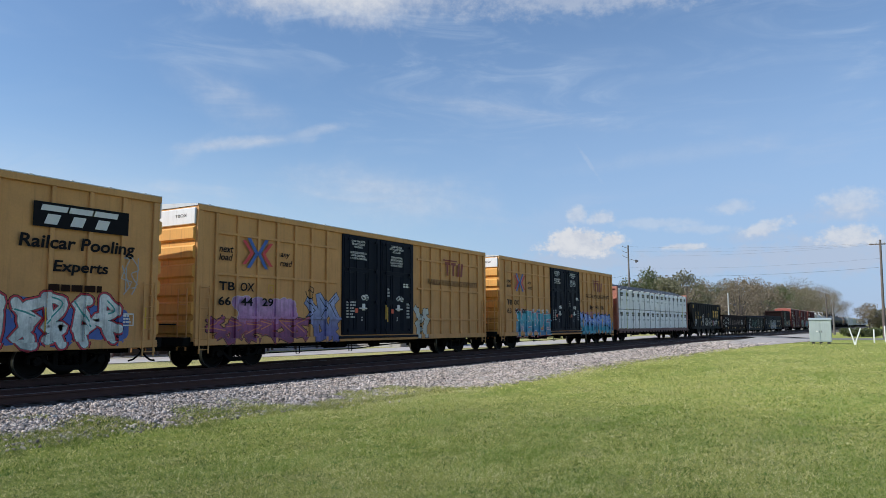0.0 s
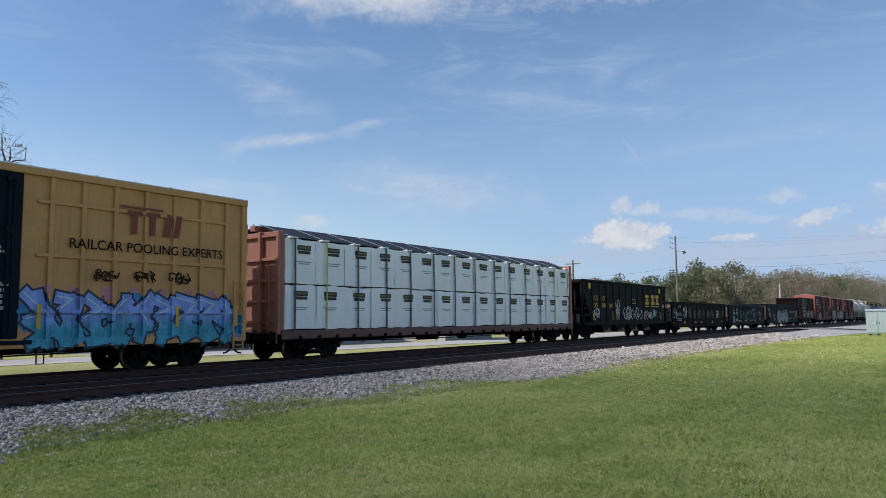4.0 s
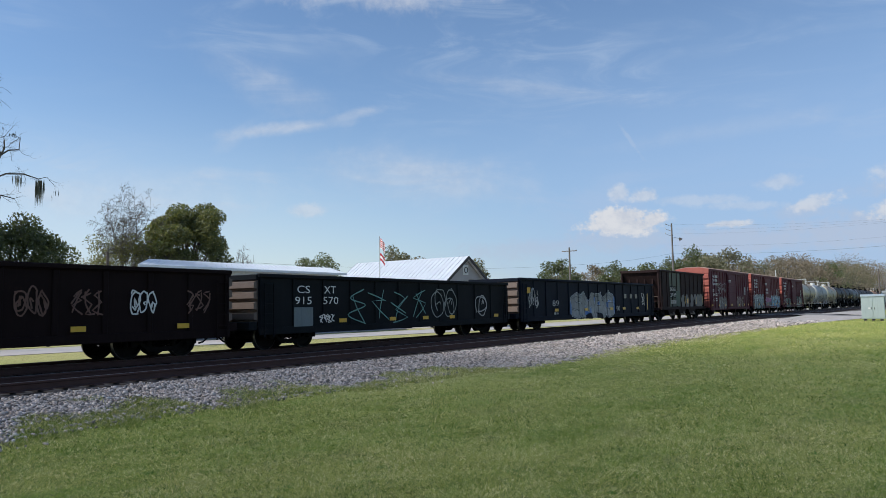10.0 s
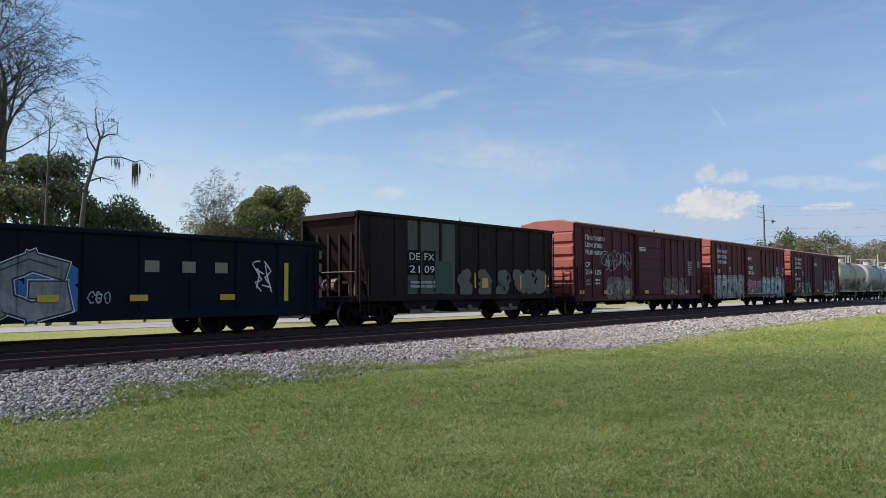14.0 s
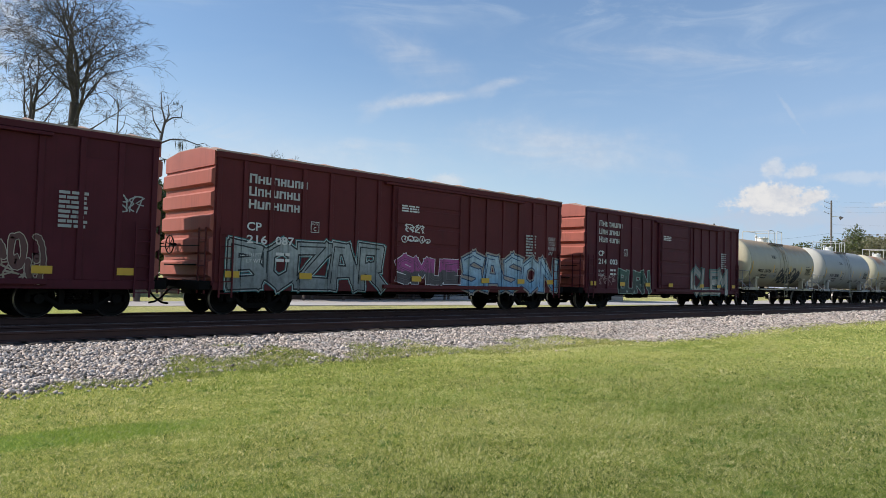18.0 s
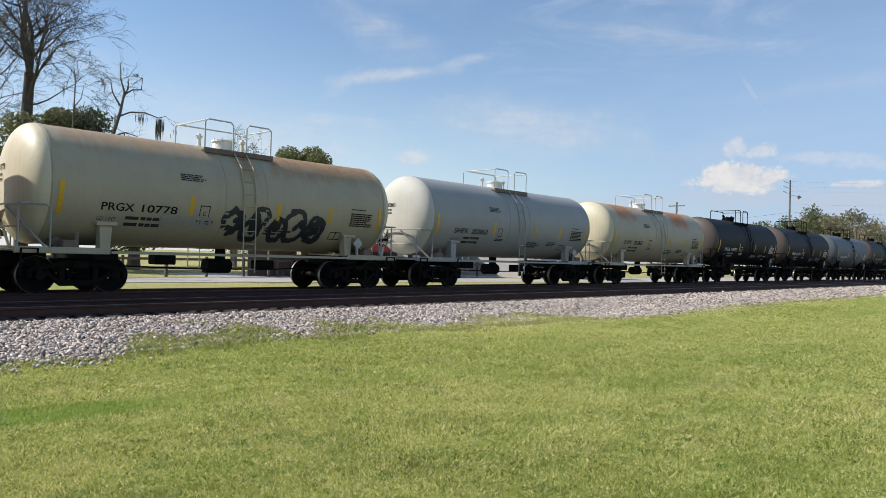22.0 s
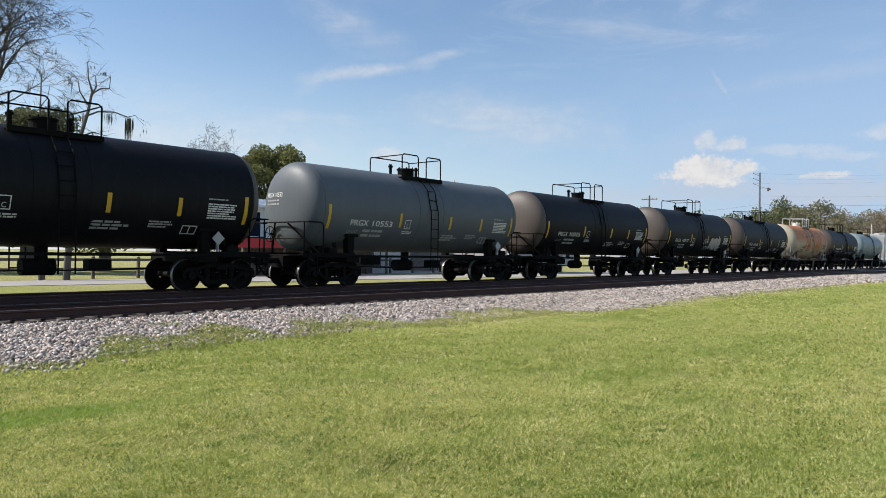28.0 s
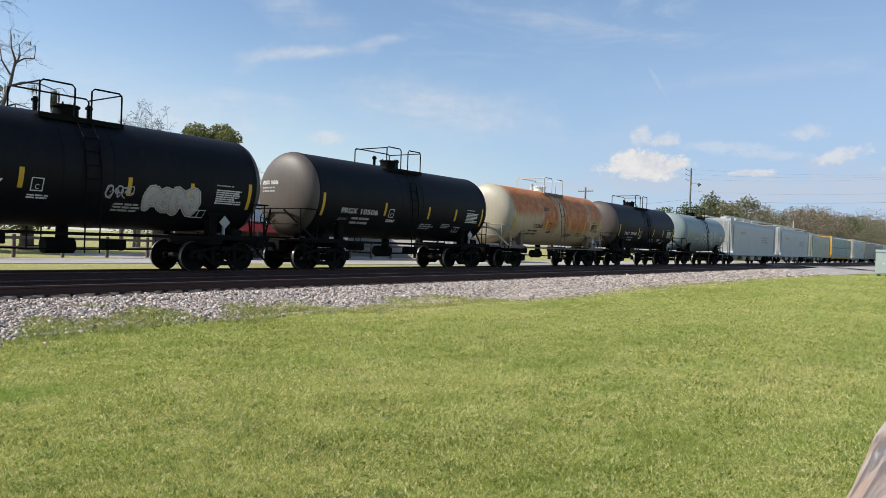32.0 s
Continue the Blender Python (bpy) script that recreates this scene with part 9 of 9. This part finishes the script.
def build_train():
    hicube(4.6, "tan high-cube boxcar with navy doors and red, white and blue graffiti", "plain")
    hicube(24.75, "tan high-cube boxcar with navy double doors and pink graffiti", "pink")
    hicube(45.13, "tan high-cube boxcar with navy double doors and sky-blue graffiti", "blue")
    centerbeam(67.25, "salmon centerbeam flatcar loaded with white-wrapped lumber", 11.15, M["salmon"], M["wrap"], M["tar"], 15, 4)
    car = open_hopper(87.46, "black open-top coal hopper with yellow lettering and white tags", 7.6, 3.68, M["black"], 4, 6.2, 12)
    for x in (-6.2, 6.2):
        add_truck(car, x)
    d = 1.55
    for txt, x in (("CS", -5.95), ("XT", -4.75)):
        letters(car, txt, x, x + 0.58, 2.42, 2.72, M["letter_gold"], d)
    for txt, x in (("35", -5.97), ("00", -4.75), ("44", -3.6)):
        letters(car, txt, x, x + 0.58, 1.98, 2.28, M["letter_gold"], d)
    for x in (3.05, 4.25, 5.2):                          # a big emblem, drawn as plain stacked bars
        for c0, c1, wd in ((2.72, 2.95, 0.68), (2.5, 2.66, 0.5), (2.26, 2.44, 0.68), (2.1, 2.17, 0.78)):
            patch(car, "emblem_bar", x + (0.78 - wd) / 2, x + (0.78 + wd) / 2, c0, c1, M["letter_gold"], d)
    for x in (-6.75, 5.95):
        patch(car, "yellow_square", x, x + 0.36, 3.12, 3.46, M["letter_gold"], d)
    frame_box(car, 0.45, 1.1, 2.3, 2.58, M["letter_gold"], d)
    reflectors(car, [(-6.15, 1.22), (-3.0, 1.2), (-0.6, 1.2), (2.8, 1.2), (6.15, 1.22)], d, h=0.55)
    for i, (a, b, z0, z1, n) in enumerate(((-6.0, -5.1, 1.2, 1.95, 3), (-2.6, -1.7, 1.15, 2.6, 3), (-1.4, 2.6, 1.15, 2.1, 5), (2.9, 3.5, 1.2, 1.9, 2), (3.6, 4.4, 1.2, 1.8, 3), (4.5, 5.4, 1.3, 1.95, 3))):
        tag(car, a, b, z0, z1, n, M["white"] if i != 3 else spray(0.5, 0.2, 0.3), d, 70 + i, w=0.022)
    car = gondola(104.5, "dark brown rusty gondola with white tags and yellow marks", 8.0, 2.56, M["gon_brown"], M["gon_end"], 13)
    for x in (-5.95, 5.95):
        add_truck(car, x)
    letters(car, "NYC", -6.5, -5.7, 2.05, 2.28, M["grey_letter"], 1.55)
    letters(car, "581843", -6.85, -5.55, 1.42, 1.7, M["grey_letter"], 1.55)
    bars(car, -6.8, -5.6, 1.0, 1.25, 2, M["grey_letter"], 1.55, seed=3)
    for i, x in enumerate((-7.95, -5.3, -3.8, -2.5, -1.2, 0.2, 1.6, 3.0, 4.6, 6.4)):
        tag(car, x, x + (0.9 if i > 1 else 1.1), 1.25, 2.25 if i < 3 else 2.0, 3, M["white"] if i in (0, 1, 8) else spray(0.11, 0.045, 0.03), 1.55, 90 + i, w=0.022)
    for x in (-7.7, -5.0, -2.0, -0.3, 3.2, 6.3):
        patch(car, "reflector", x - 0.2, x + 0.2, 0.84, 0.98, M["yellow"], 1.575)
    car = gondola(121.66, "black gondola with outlined graffiti and a ribbed rusty end", 8.0, 2.5, M["gon_black"], M["gon_end"], 12)
    for x in (-6.2, 6.2):
        add_truck(car, x)
    for txt, x in (("CS", -6.35), ("XT", -5.05)):
        letters(car, txt, x, x + 0.6, 1.88, 2.14, M["white"], 1.55)
    for txt, x in (("915", -6.45), ("570", -5.1)):
        letters(car, txt, x, x + 0.78, 1.5, 1.76, M["white"], 1.55)
    tag(car, -5.3, -4.5, 0.85, 1.15, 4, M["white"], 1.55, 101, w=0.018)
    graffiti(car, -3.95, 1.3, 0.72, 2.15, 4, [(spray(0.10, 0.26, 0.24), 0.0)], 1.55, 102, fat=0.022, square=False, wobble=0.12, label="teal outlined letters")
    graffiti(car, 1.5, 3.4, 0.9, 2.2, 2, [(spray(0.22, 0.24, 0.23), 0.0)], 1.55, 103, fat=0.022, loops=True, label="grey painted letters")
    graffiti(car, 4.9, 6.2, 0.9, 2.2, 1, [(spray(0.3, 0.3, 0.3), 0.0)], 1.55, 105, fat=0.03, loops=True, label="grey painted spiral")
    patch(car, "repaint_panel", -6.5, -5.6, 0.75, 1.4, spray(0.12, 0.15, 0.16), 1.549)
    for x in (-4.1, -1.2, 1.0, 3.0, 6.8):
        patch(car, "reflector", x - 0.2, x + 0.2, 0.84, 0.98, M["yellow"], 1.575)
    car = gondola(141.16, "long navy gondola with grey and blue block graffiti", 10.17, 2.8, M["gon_navy"], M["gon_end"], 15)
    for x in (-7.75, 7.75):
        add_truck(car, x)
    for txt, x in (("0", -8.6), ("89", -6.5)):
        letters(car, txt, x, x + 0.35 * len(txt) + 0.1, 1.3, 1.62, M["grey_letter"], 1.55)
    letters(car, "M W", -6.35, -5.75, 0.82, 0.95, M["white"], 1.55)
    graffiti(car, -4.0, 2.5, 0.74, 2.0, 0, [(spray(0.62, 0.66, 0.68), 0.07), (spray(0.02, 0.03, 0.04), 0.045), (fade((0.27, 0.28, 0.28), (0.17, 0.18, 0.18), 0.8, 2.0), 0.0)], 1.55, 111, halo=spray(0.03, 0.12, 0.36), fat=0.2, overlap=0.02, word="SMAG", shine=spray(0.02, 0.03, 0.04), label="grey block letters edged in white on blue", wobble=0.05,
             relief=(1.504, [(x - 0.085, x + 0.085, 1.549) for x in (-10.05 + i * 20.1 / 14 for i in range(15))], [(0.52, 0.76, 1.554)]))
    for x in (4.35, 5.4, 6.4):
        patch(car, "emblem_bar", x, x + 0.4, 1.75, 2.05, spray(0.22, 0.2, 0.16), 1.55)
    tag(car, -9.3, -8.2, 1.2, 2.3, 3, M["grey_letter"], 1.55, 112, w=0.02)
    tag(car, 7.6, 8.4, 1.2, 2.2, 2, M["white"], 1.55, 113, w=0.02)
    tag(car, 2.9, 3.5, 0.95, 1.3, 3, M["grey_letter"], 1.55, 114)
    patch(car, "reflector", 8.75, 8.9, 0.95, 2.1, M["yellow"], 1.575)
    for x in (-6.05, -2.0, 2.0, 4.2, 6.8):
        patch(car, "reflector", x - 0.24, x + 0.24, 1.0, 1.16, M["yellow"], 1.575)
    patch(car, "yellow_square", -9.5, -9.1, 2.0, 2.3, M["letter_gold"], 1.556)
    car = open_hopper(159.0, "brown ballast hopper with green repainted panels and faded tags", 6.05, 3.96, M["hop_brown"], 3, 5.5, 10)
    for x in (-4.9, 4.9):
        add_truck(car, x)
    patch(car, "green_panel", -3.6, -0.95, 1.12, 3.8, M["hop_green"], 1.507, label="olive-green repainted panel")
    patch(car, "green_patch", -2.15, -1.2, 1.15, 2.35, M["patch_green"], 1.551)
    for txt, x in (("DE", -3.55), ("FX", -2.75)):
        patch(car, "stencil_ground", x - 0.05, x + 0.62, 2.28, 2.72, M["letter_black"], 1.549)
        letters(car, txt, x, x + 0.55, 2.36, 2.62, M["white"], 1.553)
    for txt, x in (("21", -3.55), ("09", -2.75)):
        patch(car, "stencil_ground", x - 0.05, x + 0.62, 1.82, 2.26, M["letter_black"], 1.549)
        letters(car, txt, x, x + 0.55, 1.9, 2.16, M["white"], 1.553)
    bars(car, -3.5, -2.0, 1.3, 1.6, 2, M["grey_letter"], 1.55, seed=8)
    for i, x in enumerate((-0.75, 0.55, 1.85, 2.95, 3.75, 4.6)):
        graffiti(car, x, x + 0.75, 1.2, 2.0, 1, [(spray(0.085, 0.078, 0.07), 0.0)], 1.548, 1210 + i, fat=0.22, square=False, wobble=0.2, label="faded grey painted patch")
    reflectors(car, [(0.25, 1.35), (3.4, 1.3), (5.35, 1.35)], 1.556, h=0.6)
    patch(car, "notice", 0.7, 1.1, 1.35, 1.75, M["yellow"], 1.557)
    oxide_boxcar(174.8, "oxide-red boxcar with looping white tags", "214125", "loops", M["oxide_dark"])
    oxide_boxcar(192.08, "oxide-red boxcar with grey, magenta and blue graffiti", "216087", "grey", M["oxide"])
    oxide_boxcar(209.63, "oxide-red boxcar with black and green graffiti", "214003", "green", M["oxide_dark"])

    def art_cream(car, wl):
        graffiti(car, -0.8, 3.0, 1.5, 2.5, 5, [(spray(0.02, 0.024, 0.03), 0.0)], 0, 131, wl, fat=0.075, square=False, loops=True, wobble=0.14, label="black painted letters")
        tag(car, -2.6, -1.0, 1.75, 2.1, 5, M["ink_soft"], 0, 132, wl, w=0.02)

    def art_bubble(car, wl):
        graffiti(car, 1.55, 3.3, 1.75, 2.45, 4, [(spray(0.55, 0.52, 0.5), 0.05), (spray(0.22, 0.17, 0.17), 0.02), (spray(0.45, 0.42, 0.4), 0.0)], 0, 141, wl, fat=0.09, square=False, loops=True, label="pale bubble letters")
        tag(car, 0.4, 1.3, 2.0, 2.4, 4, M["grey_letter"], 0, 142, wl)

    def art_tags(car, wl):
        tag(car, -1.2, 3.0, 1.6, 2.9, 4, M["white"], 0, 151, wl, w=0.03)

    tank_car(224.78, "cream tank car with black graffiti and light rust", M["tank_dusty"], M["tank_head_cream_lit"], "PRGX", "10778", True, art_cream)
    tank_car(237.95, "off-white tank car with black lettering", M["tank_white"], M["tank_head_white_lit"], "SHPX", "202863", True)
    tank_car(251.0, "cream tank car with orange rust stains on top", M["tank_stained"], M["tank_head_cream_lit"], "SHPX", "202862", True)
    tank_car(264.12, "black tank car with a paler brown end", M["tank_black"], M["head_brown"], "PRGX", "10492")
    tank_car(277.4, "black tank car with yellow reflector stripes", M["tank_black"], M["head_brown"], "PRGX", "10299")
    tank_car(290.84, "slate-grey tank car with white lettering", M["tank_grey"], M["tank_grey"], "PRGX", "10553")
    tank_car(304.07, "black tank car with a paler brown end", M["tank_black"], M["head_brown"], "PRGX", "10315")
    tank_car(317.6, "black tank car with pale bubble graffiti", M["tank_black"], M["head_brown"], "PRGX", "10377", False, art_bubble)
    tank_car(331.1, "black tank car with a paler brown end", M["tank_black"], M["head_brown"], "PRGX", "10506")
    tank_car(344.4, "cream tank car covered in orange rust", M["tank_rusty"], M["tank_cream"], "", "202860", True)
    tank_car(357.8, "black tank car with yellow reflector stripes", M["tank_black"], M["head_brown"], "PRGX", "10308")
    tank_car(371.8, "blue-grey tank car with white tags", M["tank_blue"], M["tank_blue"], "", "30117", False, art_tags)
    grey = surface("hopper_grey", (0.46, 0.47, 0.46), 0.55, vary=0.12, streak=0.35, streak_colour=(0.2, 0.18, 0.16), rust=0.03)
    dull = surface("hopper_dull", (0.30, 0.29, 0.27), 0.6, vary=0.15, streak=0.4, streak_colour=(0.12, 0.1, 0.09), rust=0.06)
    beige = surface("hopper_beige", (0.40, 0.41, 0.33), 0.55, vary=0.12, streak=0.3, streak_colour=(0.2, 0.18, 0.14))
    covered_hopper(388.6, "pale grey covered hopper with streaked sides", grey, 9.6)
    covered_hopper(409.8, "pale grey covered hopper with streaked sides", grey, 9.6)
    covered_hopper(429.6, "beige covered hopper with rounded sides", beige, 8.4, 4.3)
    centerbeam(451.3, "yellow centerbeam flatcar loaded with green-wrapped lumber", 11.15, surface("centerbeam_yellow", (0.60, 0.33, 0.03), 0.6, vary=0.15, streak=0.3), surface("wrap_green", (0.30, 0.38, 0.38), 0.5, vary=0.1, bump=0.4, bump_scale=4), M["tar"], 11, 9, False)
    x = 474.2
    for i in range(8):
        covered_hopper(x, "dull grey covered hopper with streaked sides" if i % 3 else "pale grey covered hopper with streaked sides", dull if i % 3 else grey, 8.6, 4.5)
        x += 18.9


build_train()

# ------------------------------------------------------------------ many small pieces last
build_ties(near_track, NEAR_TRACK, True)
build_ties(far_track, TRACK_Y, False)
scatter_stones()
scatter_grass()


def travelled(t):
    return float(np.interp(t, [a for a, _ in TRAVEL], [b for _, b in TRAVEL]))


def motions():
    """Everything that moves: each car along the track, each wheelset on its axle."""
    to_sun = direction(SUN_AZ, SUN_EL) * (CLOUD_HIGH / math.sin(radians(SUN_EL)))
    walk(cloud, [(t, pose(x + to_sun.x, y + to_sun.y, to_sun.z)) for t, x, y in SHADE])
    for car, middle in CARS:
        walk(car, [(t, pose(middle - s, TRACK_Y, RAIL_Z)) for t, s in TRAVEL])
    for side, sets in WHEELSETS.items():
        rows = [(k / FPS, pose(side * 0.89, 0, 0.457, 0, -math.degrees(travelled(k / FPS) / 0.457), 0)) for k in range(0, 32 * FPS + 1)]
        walk(sets[0], rows)
        first = sets[0].animation_data
        for ws in sets[1:]:
            ws.rotation_mode = "QUATERNION"
            ws.animation_data_create()
            ws.animation_data.action = first.action
            ws.animation_data.action_slot = first.action_slot


motions()
